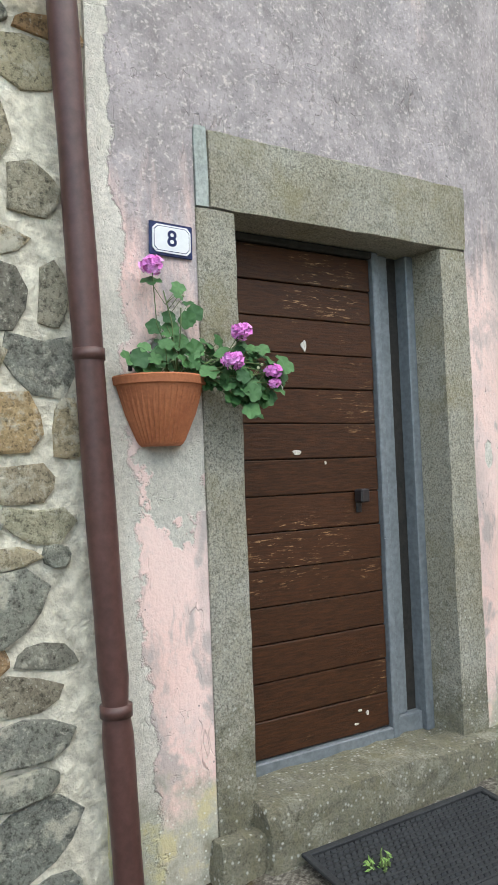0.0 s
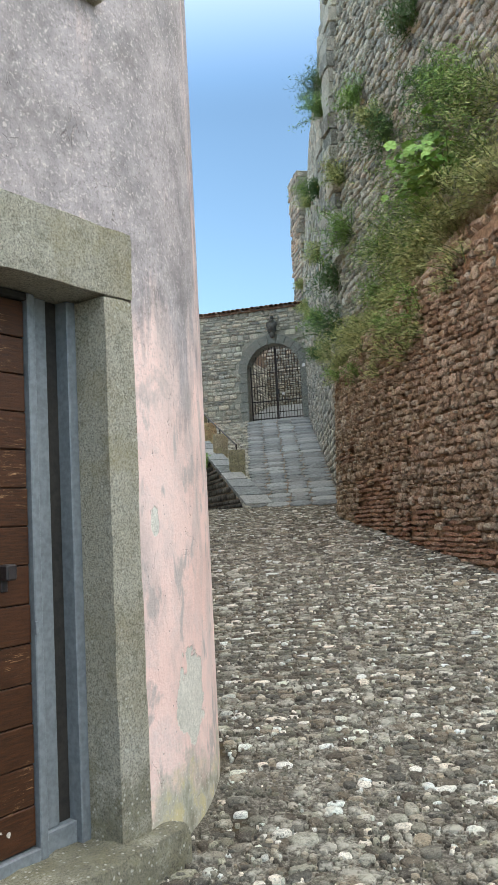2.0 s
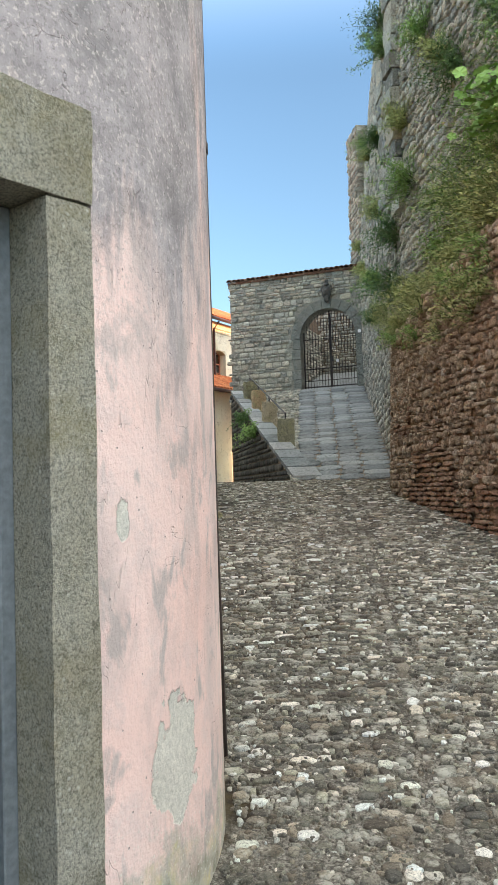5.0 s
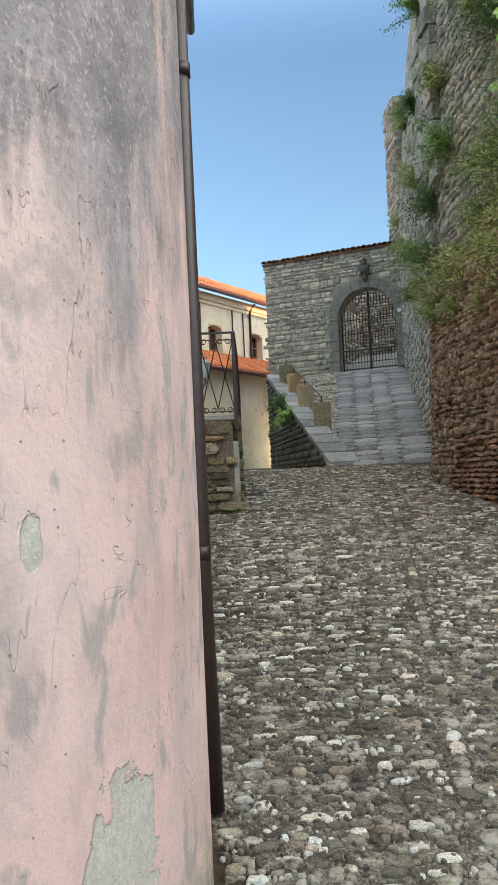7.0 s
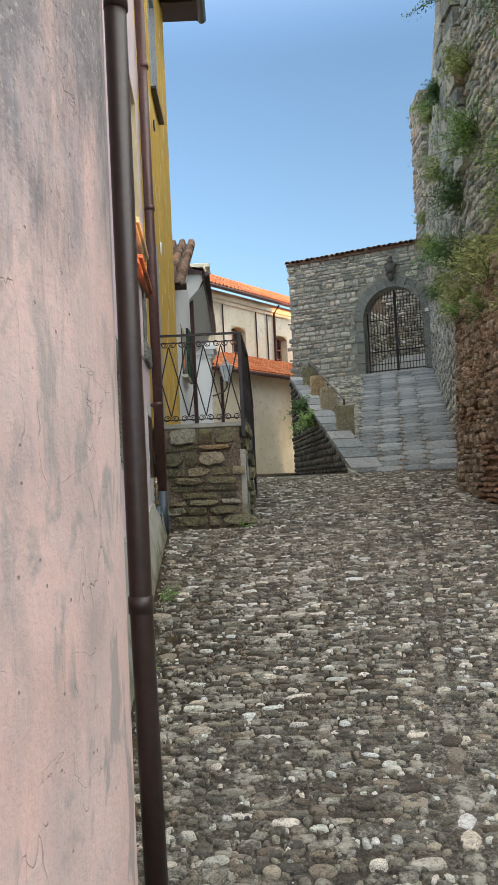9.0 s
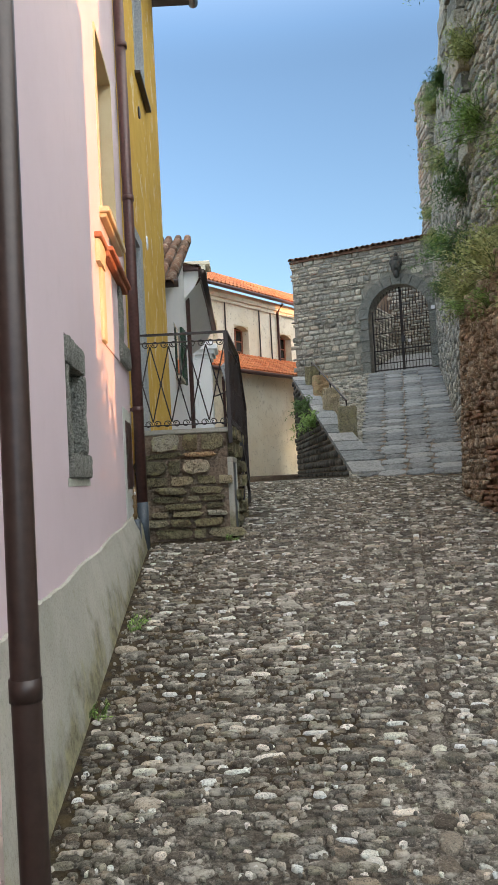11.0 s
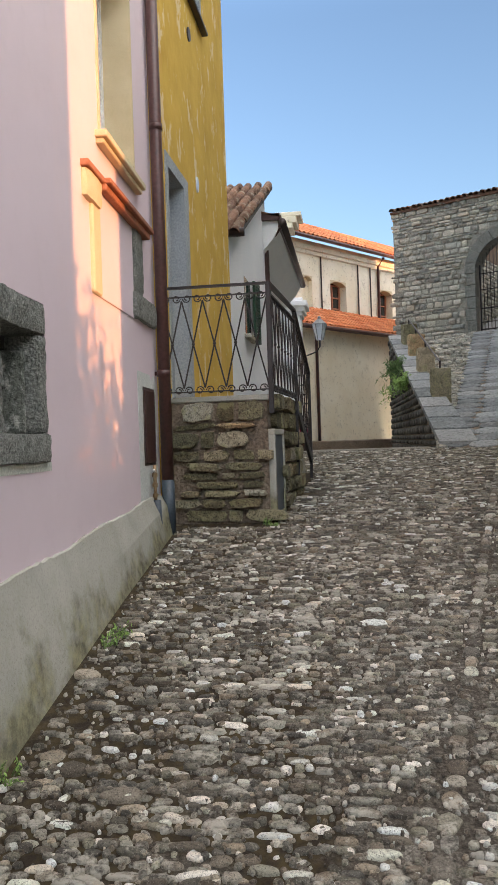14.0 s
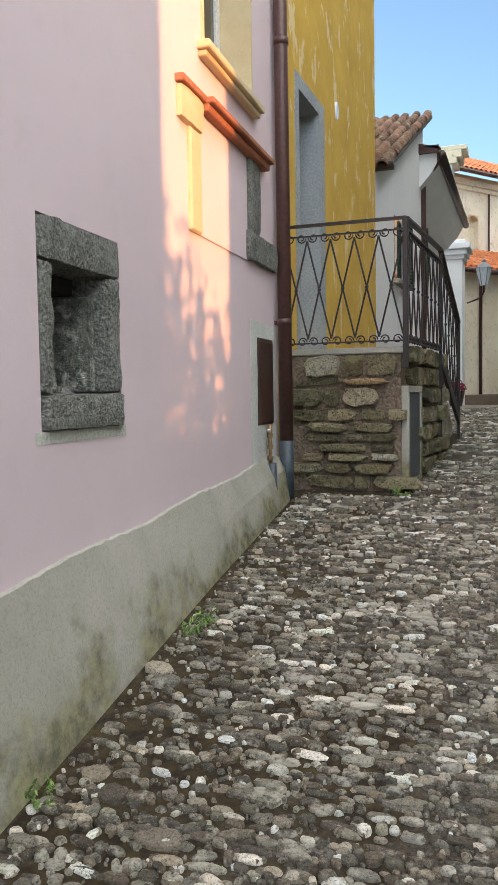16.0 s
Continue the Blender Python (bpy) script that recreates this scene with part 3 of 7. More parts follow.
TOP1, SILL, HEAD = 5.0, 0.54, 2.53
bend = [at1(1.155), (0.36, 3.84), (0.49, 4.10), (0.575, 4.38), (0.61, 4.62), (0.605, 4.82), (0.575, 4.97), (0.47, 5.06), (0.2, 5.1), (-3.0, 5.15)]
bm = bmesh.new()
strip(bm, [at1(-0.53), at1(-0.155)], -0.2, TOP1, 0.45)
strip(bm, [at1(-0.155), at1(1.155)], HEAD + 0.272, TOP1, 0.45)
strip(bm, bez(*bend), -0.2, TOP1, 0.45)
wall_1 = tagged(part("wall_1", bm, PINK, None, smooth=False), "weathered pink plaster house wall with grey stains", "wall", kind="structure")
# stone surround
bm = bmesh.new()
surround = thing("stone_door_surround", "rough grey sandstone jambs and lintel around the door", "door surround")
rough_box("jamb", (-0.155, -0.008, 0.2), (0.0, 0.45, HEAD), SANDSTONE, surround, M1, 0.005, 0.06)
rough_box("jamb", (1.0, -0.008, 0.2), (1.155, 0.45, HEAD), SANDSTONE, surround, M1, 0.005, 0.06)
rough_box("lintel", (-0.098, -0.010, HEAD + 0.004), (1.16, 0.45, HEAD + 0.275), SANDSTONE, surround, M1, 0.006, 0.05)
rough_box("lintel_end", (-0.152, -0.007, HEAD + 0.004), (-0.101, 0.45, HEAD + 0.285), mottled("blue_grey_cement", (0.29, 0.32, 0.30), (0.42, 0.45, 0.42), 4.0, 60, 0.95, 0.5, 0.01), surround, M1, 0.003, 0.04, "pale cement strip")
step = rough_box("door_step", (-0.02, -0.10, 0.1), (1.28, 0.45, SILL - 0.012), SANDSTONE, None, M1, 0.022, 0.045)
tagged(step, "worn grey stone doorstep speckled with lichen", "step")
# door
door_1 = thing("door_1", "closed dark brown plank door with peeling paint", "door", kind="structure")
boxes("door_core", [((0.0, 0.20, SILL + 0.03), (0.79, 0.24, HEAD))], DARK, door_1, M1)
n_pl, z0 = 14, SILL + 0.03
ph = (HEAD - 0.03 - z0) / n_pl
for k in range(n_pl):
    boxes("plank", [((0.0, 0.185 + 0.002 * math.sin(k * 2.3), z0 + k * ph + 0.002), (0.775, 0.205, z0 + (k + 1) * ph - 0.002))], WOOD, door_1, M1, 0.003)
boxes("door_frame", [((0.78, 0.165, SILL - 0.02), (0.815, 0.25, HEAD)), ((0.955, 0.15, SILL - 0.02), (1.0, 0.25, HEAD)), ((0.815, 0.175, SILL - 0.02), (0.955, 0.25, SILL + 0.06)), ((0.0, 0.165, SILL - 0.02), (0.78, 0.25, SILL + 0.025))], GREY_FRAME, door_1, M1, 0.004, "grey painted metal frame")
# frame head coloured near black for the shadow at the recess top
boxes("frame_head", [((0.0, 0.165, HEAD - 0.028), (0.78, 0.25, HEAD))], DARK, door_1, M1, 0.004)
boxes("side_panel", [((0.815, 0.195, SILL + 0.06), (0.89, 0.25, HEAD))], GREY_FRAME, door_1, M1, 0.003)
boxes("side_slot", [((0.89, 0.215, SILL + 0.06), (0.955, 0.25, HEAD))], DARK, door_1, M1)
boxes("door_latch", [((0.64, 0.135, 1.49), (0.685, 0.185, 1.545))], BLACK_IRON, door_1, M1, 0.006, "small dark iron latch")
boxes("latch_plate", [((0.648, 0.178, 1.45), (0.675, 0.186, 1.50))], BLACK_IRON, door_1, M1, 0.002)
boxes("keeper", [((0.776, 0.158, 1.29), (0.79, 0.17, 1.335))], GREY_FRAME, door_1, M1, 0.002)

# ---------- house with the stone window ----------
def x2(y):
    return 0.2 - 0.047 * (y - 7)


TOP2 = 7.3
bm = bmesh.new()


def block2(y0, y1, z0, z1, d0=0.0, d1=0.45):
    a = [Vector((x2(y) - d, y)) for y in (y0, y1) for d in (d0, d1)]
    vs = [bm.verts.new((p.x, p.y, z)) for z in (z0, z1) for p in (a[0], a[1], a[3], a[2])]
    for f in ((0, 1, 2, 3), (4, 5, 6, 7), (0, 1, 5, 4), (1, 2, 6, 5), (2, 3, 7, 6), (3, 0, 4, 7)):
        bm.faces.new([vs[i] for i in f])


for args in ((4.9, 7.47, 0.2, TOP2), (7.47, 8.11, 0.2, 2.0), (7.47, 8.11, 2.775, TOP2), (8.11, 9.2, 0.2, TOP2), (9.2, 10.15, 0.2, 4.0), (9.2, 10.15, 5.5, TOP2), (10.15, 10.75, 0.2, TOP2)):
    block2(*args)
wall_2 = tagged(part("wall_2", bm, PINK2), "smooth mauve pink painted house wall", "wall", kind="structure")
bm = bmesh.new()
plan = [(x2(y) + 0.015, y) for y in np.arange(5.0, 10.7, 0.05)]
rnd = random.Random(5)
lows = [np.interp(p[1], (5, 7.2, 8.2, 10.1, 10.7), (1.40, 1.50, 1.545, 1.65, 1.68)) + rnd.uniform(-0.006, 0.006) + 0.008 * math.sin(p[1] * 5.1) for p in plan]
cols = []
for (x, y), zt in zip(plan, lows):
    g = ground_z(y) - 0.06
    cols.append([bm.verts.new((x + 0.105, y, g)), bm.verts.new((x + 0.06, y, g + 0.3)), bm.verts.new((x + 0.004, y, zt - 0.004)), bm.verts.new((x - 0.02, y, zt)), bm.verts.new((x - 0.02, y, g))])
for a, b in zip(cols, cols[1:]):
    for k in range(5):
        bm.faces.new((a[k], a[(k + 1) % 5], b[(k + 1) % 5], b[k]))
bm.faces.new(cols[0]), bm.faces.new(cols[-1])
tagged(part("plinth", bm, CEMENT, smooth=False), "rough grey cement plinth with green moss stains", "plinth", kind="structure")

# roofs that close the houses
bm = bmesh.new()
outline = [Vector(at1(-3.6, -0.25)), Vector(at1(1.0, -0.25)), Vector((0.72, 4.4)), Vector((0.78, 5.0)), Vector((-3.4, 5.1))]
lo_v = [bm.verts.new((p.x, p.y, TOP1)) for p in outline]
hi_v = [bm.verts.new((p.x, p.y, TOP1 + 0.12)) for p in outline]
bm.faces.new(lo_v), bm.faces.new(hi_v)
for k in range(5):
    bm.faces.new((lo_v[k], lo_v[(k + 1) % 5], hi_v[(k + 1) % 5], hi_v[k]))
tagged(part("roof_1", bm, OLD_TILE), "plain tiled roof over the house with the wooden door", "roof", kind="structure")
tagged(boxes("roof_2", [((-4.0, 5.0, TOP2), (0.30, 10.78, TOP2 + 0.12))], OLD_TILE), "plain tiled roof over the mauve house", "roof", kind="structure")
tagged(boxes("roof_3", [((-5.0, 10.8, 9.29), (0.60, 15.1, 9.42))], OLD_TILE), "plain tiled roof over the yellow house", "roof", kind="structure")
tagged(boxes("wall_15", [((-4.0, 5.2, 0.2), (-3.6, 10.78, TOP2 - 0.01)), ((-5.0, 10.79, 0.2), (-4.6, 14.4, 9.28))], PINK2), "plain rear walls of the houses", "wall", kind="structure")

# ---------- yellow house ----------
bm = bmesh.new()
for lo, hi in (((-0.4, 10.78, 0.8), (0, 11.35, 9.2)), ((-0.4, 11.35, 4.72), (0, 12.3, 9.2)), ((-0.4, 11.35, 0.8), (0, 12.3, 2.40)), ((-0.4, 12.3, 0.8), (0, 14.85, 6.8)), ((-0.4, 12.3, 6.8), (0, 12.45, 9.2)), ((-0.4, 13.35, 6.8), (0, 14.85, 9.2)), ((-0.4, 12.45, 8.4), (0, 13.35, 9.2)), ((-5, 14.45, 0.8), (-0.4, 14.85, 9.2))):
    box(bm, lo, hi)
tagged(part("wall_3", bm, OCHRE), "ochre yellow painted house wall with flaked patches", "wall", kind="structure")

# ---------- terrace ----------
TZ = 2.41
bm = bmesh.new()
V = [(0.02, 10.98), (0.90, 10.98), (1.0, 12.9), (0.02, 12.9)]
vs = [bm.verts.new((*p, z)) for z in (1.1, TZ) for p in V]
for f in ((0, 1, 2, 3), (4, 5, 6, 7), (0, 1, 5, 4), (1, 2, 6, 5), (2, 3, 7, 6), (3, 0, 4, 7)):
    bm.faces.new([vs[i] for i in f])
terrace = tagged(part("terrace", bm, JOINT), "raised terrace of mossy rough stone beside the yellow house", "terrace")

# ---------- white houses ----------
bm = bmesh.new()
P = [(14.86, 1.2), (19.8, 1.2), (19.8, 6.95), (14.86, 4.72)]
vs = [bm.verts.new((x, y, z)) for x in (-0.06, -5) for y, z in P]
bm.faces.new(vs[:4]), bm.faces.new(vs[4:])
for k in range(4):
    bm.faces.new((vs[k], vs[(k + 1) % 4], vs[4 + (k + 1) % 4], vs[4 + k]))
tagged(part("wall_4", bm, WHITEWASH), "white painted house wall under a sloping tiled roof", "wall", kind="structure")
boxes("wall_5", [((-5, 19.82, 1.2), (-0.35, 25.3, 6.5))], WHITEWASH)
tagged(bpy.data.objects["wall_5"], "white painted house wall under a brown eave", "wall", kind="structure")

# ---------- cream building ----------
CA, CB = Vector((-3.0, 28.8, 0)), Vector((6.2, 41.3, 0))
CU = (CB - CA).normalized()
CN = Vector((CU.y, -CU.x, 0))
MC = Matrix(((CU.x, -CN.x, 0, CA.x), (CU.y, -CN.y, 0, CA.y), (0, 0, 1, 0), (0, 0, 0, 1)))
CHURCH_WIN = ((4.95, 0.50), (6.72, 0.95), (9.76, 0.95))
WZ0, WZ1 = 6.55, 7.95
specs = [((0, 0.4, 0.5), (15.5, 5, 9.2)), ((0, 0, 0.5), (15.5, 0.399, WZ0)), ((0, 0, WZ1), (15.5, 0.399, 9.2)), ((0, -1.5, 0.5), (15.5, -0.001, 5.75))]
edges = [0.0] + [e for u, w in CHURCH_WIN for e in (u - w / 2, u + w / 2)] + [15.5]
specs += [((a, 0, WZ0), (c, 0.399, WZ1)) for a, c in zip(edges[::2], edges[1::2])]
boxes("wall_6", specs, CREAM, None, MC)
tagged(bpy.data.objects["wall_6"], "cream plastered church building with flaking patches", "wall", kind="structure")

# ---------- arch wall ----------
GA = Vector((5.573, 31.474, 5.45))
AU = Vector((0.8885, -0.4588, 0))
AN = Vector((-0.4588, -0.8885, 0))
MA = Matrix(((AU.x, -AN.x, 0, GA.x), (AU.y, -AN.y, 0, GA.y), (0, 0, 1, GA.z), (0, 0, 0, 1)))  # along from the gate's left foot, inward, up
GW, SPRING = 2.18, 1.95
arch = [(0, -0.5), (0, SPRING)] + [(GW / 2 - GW / 2 * math.cos(k * math.pi / 16), SPRING + (GW / 2) * math.sin(k * math.pi / 16)) for k in range(1, 16)] + [(GW, SPRING), (GW, -0.5)]
outer = [(-2.9, -4.0), (-2.9, 4.42)] + [(-2.9 + 6 * k / 14, 4.42) for k in range(1, 15)] + [(3.1, 4.42), (3.1, -4.0)]
bm = bmesh.new()
rings = []
for d in (0.0, 0.6):
    rings.append(([bm.verts.new(MA @ Vector((x, d, z))) for x, z in arch], [bm.verts.new(MA @ Vector((x, d, z))) for x, z in outer]))
na = len(arch)
for a, o in rings:
    for k in range(na - 1):
        bm.faces.new((a[k], a[k + 1], o[k + 1], o[k]) if k < len(o) - 1 else (a[k], a[k + 1], o[-1]))
for k in range(na - 1):
    bm.faces.new((rings[0][0][k], rings[0][0][k + 1], rings[1][0][k + 1], rings[1][0][k]))
for k in range(len(outer) - 1):
    bm.faces.new((rings[0][1][k], rings[0][1][k + 1], rings[1][1][k + 1], rings[1][1][k]))
wall_7 = tagged(part("wall_7", bm, GREY_JOINT), "grey coursed stone wall with an arched gateway", "wall", kind="structure")

# ---------- ramp ----------
RL0, RL1 = Vector((2.95, 17.35, 1.87)), Vector((5.45, 31.5, 5.45))
RR0, RR1 = Vector((4.75, 16.4, 1.84)), Vector((7.75, 30.4, 5.42))
ramp = link_mesh("ramp", [RL0, RR0, RR1, RL1] + [v - Vector((0, 0, 4)) for v in (RL0, RR0, RR1, RL1)], [(0, 1, 2, 3), (4, 5, 6, 7), (0, 1, 5, 4), (1, 2, 6, 5), (2, 3, 7, 6), (3, 0, 4, 7)], JOINT)
tagged(ramp, "steep slab-paved ramp up to the gate", "ramp", kind="structure")

# ---------- castle wall and retaining wall ----------
bm = bmesh.new()
BATTER = 0.10
base = [(4.75, 7.6), (4.75, 12.0), (4.70, 15.0), (4.85, 16.5), (7.75, 30.4)]


def castle_point(i, z):
    d = (Vector(base[min(i + 1, 4)]) - Vector(base[max(i - 1, 0)])).normalized()
    off = max(0.0, z - 10.0) * BATTER
    return Vector((base[i][0] + d.y * off, base[i][1] - d.x * off, z))


TOPS = [8.3, 10.7, 12.8, 13.8, 16.4]
ROWZ = [[0.5, min(10.0, TOPS[i] - 0.3), TOPS[i]] for i in range(5)]
fr = [[bm.verts.new(castle_point(i, z)) for z in ROWZ[i]] for i in range(5)]
bk = [[bm.verts.new(Vector((castle_point(i, 20).x + 1.5, castle_point(i, 20).y - 0.3, z))) for z in ROWZ[i]] for i in range(5)]
for i in range(4):
    for k in range(2):
        bm.faces.new((fr[i][k], fr[i + 1][k], fr[i + 1][k + 1], fr[i][k + 1]))
        bm.faces.new((bk[i][k], bk[i + 1][k], bk[i + 1][k + 1], bk[i][k + 1]))
    bm.faces.new((fr[i][2], fr[i + 1][2], bk[i + 1][2], bk[i][2]))
for i in (0, 4):
    bm.faces.new((fr[i][0], fr[i][1], fr[i][2], bk[i][2], bk[i][1], bk[i][0]))
castle = tagged(part("wall_8", bm, GREY_JOINT), "tall battered grey stone castle wall overgrown with plants", "wall", kind="structure")
RET = [(3.95, 7.6), (3.72, 10.0), (3.70, 12.0), (3.80, 13.3), (4.05, 14.25), (4.5, 14.9), (4.9, 15.3)]
RTOP = [4.65, 4.30, 4.05, 3.95, 3.9, 3.9, 3.9]
bm = bmesh.new()
fr = []
for (x, y), zt in zip(RET, RTOP):
    fr.append([bm.verts.new((x, y, 0.5)), bm.verts.new((x + 0.18, y - 0.02, zt)), bm.verts.new((4.95 + 0.2, min(y, 15.2), zt + 1.4)), bm.verts.new((5.2, min(y, 15.2), 0.5))])
for a, b in zip(fr, fr[1:]):
    for k in range(4):
        bm.faces.new((a[k], a[(k + 1) % 4], b[(k + 1) % 4], b[k]))
bm.faces.new(fr[0]), bm.faces.new(fr[-1])
retaining = tagged(part("wall_9", bm, EARTH), "brown rubble retaining wall with brick courses and dry earth above", "wall", kind="structure")

# ---------- unseen walls behind the lane: sun blockers and a plain closing wall ---
# added out of view to block the sun; the gap lets one patch through
boxes("wall_10", [((9.0, -14, -4), (9.6, 0.0, 7.2)), ((9.0, 0.0, -1), (9.6, 2.72, 6.9)), ((9.0, 4.05, -1), (9.6, 8.0, 10.9)), ((9.0, 2.72, -1), (9.6, 4.05, 3.55)), ((5.2, 7.2, 0.2), (9.0, 7.55, 8.2))], GREY_STONE)
tagged(bpy.data.objects["wall_10"], "unseen stone walls added to block the sun, with a gap for the sun patch", "wall", kind="structure")
boxes("wall_11", [((-9, -14.5, -4), (9.0, -14, 3))], GREY_STONE)
tagged(bpy.data.objects["wall_11"], "plain stone wall behind the lane", "wall", kind="structure")

# ---------- doorway of the first house: small things ----------
CERAMIC = mottled("white_enamel", (0.78, 0.78, 0.80), (0.82, 0.82, 0.84), 4, 60, 0.2, 0.05, 0.002, spec=0.6, amount=0.08)
BLUE = mottled("dark_blue_enamel", (0.02, 0.025, 0.09), (0.03, 0.04, 0.12), 4, 60, 0.25, 0.05, 0.002, spec=0.6)
RUBBER = mottled("black_rubber", (0.022, 0.023, 0.026), (0.04, 0.042, 0.045), 10, 120, 0.7, 0.3, 0.003)
PALE_PAINT = mottled("flaked_pale_paint", (0.55, 0.50, 0.45), (0.70, 0.67, 0.62), 30, 120)
MP = M1 @ pose(-0.255, -0.006, 2.40, 0, 1.5, 0)
plate = thing("house_number_plate", "white enamel house number plate with blue border", "number plate", at=MP)


def octagon(w, h, c, d0, d1):
    b = bmesh.new()
    o = [(-w, -h + c), (-w + c, -h), (w - c, -h), (w, -h + c), (w, h - c), (w - c, h), (-w + c, h), (-w, h - c)]
    f = [b.verts.new((x, d0, z)) for x, z in o]
    r = [b.verts.new((x, d1, z)) for x, z in o]
    b.faces.new(f), b.faces.new(r)
    for k in range(8):
        b.faces.new((f[k], f[(k + 1) % 8], r[(k + 1) % 8], r[k]))
    return b


b = bmesh.new()
box(b, (-0.08, -0.006, -0.056), (0.08, 0.0, 0.056), None, 0.003)
part("border", b, BLUE, plate)
part("face", octagon(0.070, 0.046, 0.014, -0.010, -0.006), CERAMIC, plate, "white enamel face")
part("line", octagon(0.065, 0.041, 0.013, -0.0106, -0.0101), BLUE, plate)
part("inner_face", octagon(0.063, 0.039, 0.0125, -0.0112, -0.0107), CERAMIC, plate)
digit = bpy.data.curves.new("digit", "FONT")
digit.body, digit.size, digit.extrude, digit.align_x, digit.align_y = "8", 0.074, 0.0006, "CENTER", "CENTER"
digit.offset = 0.0012
digit.materials.append(BLUE)
tx = new("digit", digit)
tx.parent = plate
tx.matrix_local = pose(0, -0.0122, 0, 90, 0, 0)
dg = bpy.context.evaluated_depsgraph_get()
me = bpy.data.meshes.new_from_object(tx.evaluated_get(dg))
bpy.data.objects.remove(tx)
numeral = new("numeral", me)
numeral.parent = plate
numeral.matrix_local = pose(0, -0.0122, 0, 90, 0, 0)

# flaked spots on the door
for u, z, w, h in ((0.42, 2.12, 0.035, 0.05), (0.30, 1.95, 0.02, 0.03), (0.36, 1.70, 0.045, 0.03), (0.50, 1.655, 0.012, 0.022), (0.62, 0.66, 0.03, 0.012), (0.66, 0.645, 0.02, 0.02), (0.60, 0.61, 0.025, 0.012)):
    rr = random.Random(int(u * 1000))
    b = bmesh.new()
    ring = [b.verts.new(M1 @ Vector((u + math.cos(a * math.tau / 9) * w / 2 * rr.uniform(0.5, 1.1), 0.1815, z + math.sin(a * math.tau / 9) * h / 2 * rr.uniform(0.5, 1.1)))) for a in range(9)]
    rear = [b.verts.new(v.co - N1 * 0.004) for v in ring]
    b.faces.new(ring)
    for k in range(9):
        b.faces.new((ring[k], ring[(k + 1) % 9], rear[(k + 1) % 9], rear[k]))
    part("paint_flake", b, PALE_PAINT, door_1)

# downpipe with a dent
pipe = thing("downpipe", "brown painted metal downpipe with dents and scratches", "downpipe")
b = bmesh.new()
pts, rad = [], []
for k in range(40):
    z = 0.28 + (3.55 - 0.28) * k / 39
    pts.append(M1 @ Vector((-0.506 - 0.047 * (z - 0.53), -0.065, z)))
    rad.append(0.046 - (0.009 if 0.93 < z < 1.0 else 0.0) + 0.0015 * math.sin(z * 9))
tube(b, pts, rad, 18)
part("pipe", b, BROWN_METAL, pipe, smooth=True)
for z in (0.92, 1.98):
    b = bmesh.new()
    c = M1 @ Vector((-0.506 - 0.047 * (z - 0.53), -0.065, z))
    tube(b, [c, c + Vector((0, 0, 0.035))], 0.049, 18)
    part("joint", b, BROWN_METAL, pipe, smooth=True)
b = bmesh.new()
tube(b, [M1 @ Vector((-0.63, -0.065, 3.10)), M1 @ Vector((-0.80, -0.065, 3.12)), M1 @ Vector((-1.3, -0.06, 3.14))], 0.03, 12)
part("side_pipe", b, BROWN_METAL, pipe, smooth=True)

GREENISH = mottled("grey_green_cement", (0.44, 0.47, 0.41), (0.62, 0.64, 0.57), 3.0, 70, 0.95, 0.8, 0.01, amount=0.35)
# second downpipe, at the bend of the wall
pipe = thing("downpipe", "dark brown metal downpipe on the corner of the pink house", "downpipe")
b = bmesh.new()
tube(b, [(0.622, 5.09, ground_z(5.1) + 0.02), (0.610, 5.09, 1.5), (0.604, 5.09, 4.95)], 0.034, 18)
part("pipe", b, DARK_METAL, pipe, smooth=True)
for z in (1.48, 3.3):
    b = bmesh.new()
    tube(b, [(0.609, 5.09, z), (0.609, 5.09, z + 0.05)], 0.037, 18)
    part("joint", b, DARK_METAL, pipe, smooth=True)

# window sill of the first house, high up
shutter = thing("window_1", "closed dark grey shutter of an upper window", "window", kind="structure")
boxes("window_sill", [((0.45, -0.05, 3.70), (1.02, 0.10, 3.75))], SANDSTONE, shutter, M1, 0.006)
boxes("shutter_leaf", [((0.5, -0.03, 3.75), (0.97, -0.005, 4.8))], GREY_FRAME, shutter, M1, 0.004)

# rubber mat
mat_m = Matrix.Translation((M1 @ Vector((0.09, -0.115, 0)))) @ pose(0, 0, 0, 0, 0, 40)
mat_z = 0.350
mat_ob = thing("door_mat", "black rubber doormat with a woven grid of holes", "doormat", at=Matrix.Translation((0, 0, mat_z)) @ mat_m @ pose(0, 0, 0, 4.5, -3.5, 0))
b = bmesh.new()
for lo, hi in (((0, -0.46, 0), (0.80, -0.435, 0.014)), ((0, -0.025, 0), (0.80, 0, 0.014)), ((0, -0.435, 0), (0.025, -0.025, 0.014)), ((0.775, -0.435, 0), (0.80, -0.025, 0.014))):
    box(b, lo, hi, None, 0.003)
part("rim", b, RUBBER, mat_ob)
V, F = [], []
for i in range(31):
    for j in range(17):
        x, y = 0.03 + i * 0.024 + (0.012 if j % 2 else 0), -0.43 + j * 0.0245
        k = len(V)
        V += [(x - 0.010, y - 0.004, 0.003), (x + 0.010, y - 0.008, 0.003), (x + 0.011, y + 0.004, 0.004), (x - 0.009, y + 0.008, 0.004), (x - 0.007, y, 0.012), (x + 0.008, y - 0.002, 0.013)]
        F += [(k, k + 1, k + 5, k + 4), (k + 1, k + 2, k + 5), (k + 2, k + 3, k + 4, k + 5), (k + 3, k, k + 4)]
tread = link_mesh("tread", V, F, RUBBER, mat_ob)
tread["kind"] = "stuff"
b = bmesh.new()
box(b, (0.01, -0.45, 0.0), (0.79, -0.01, 0.0025))
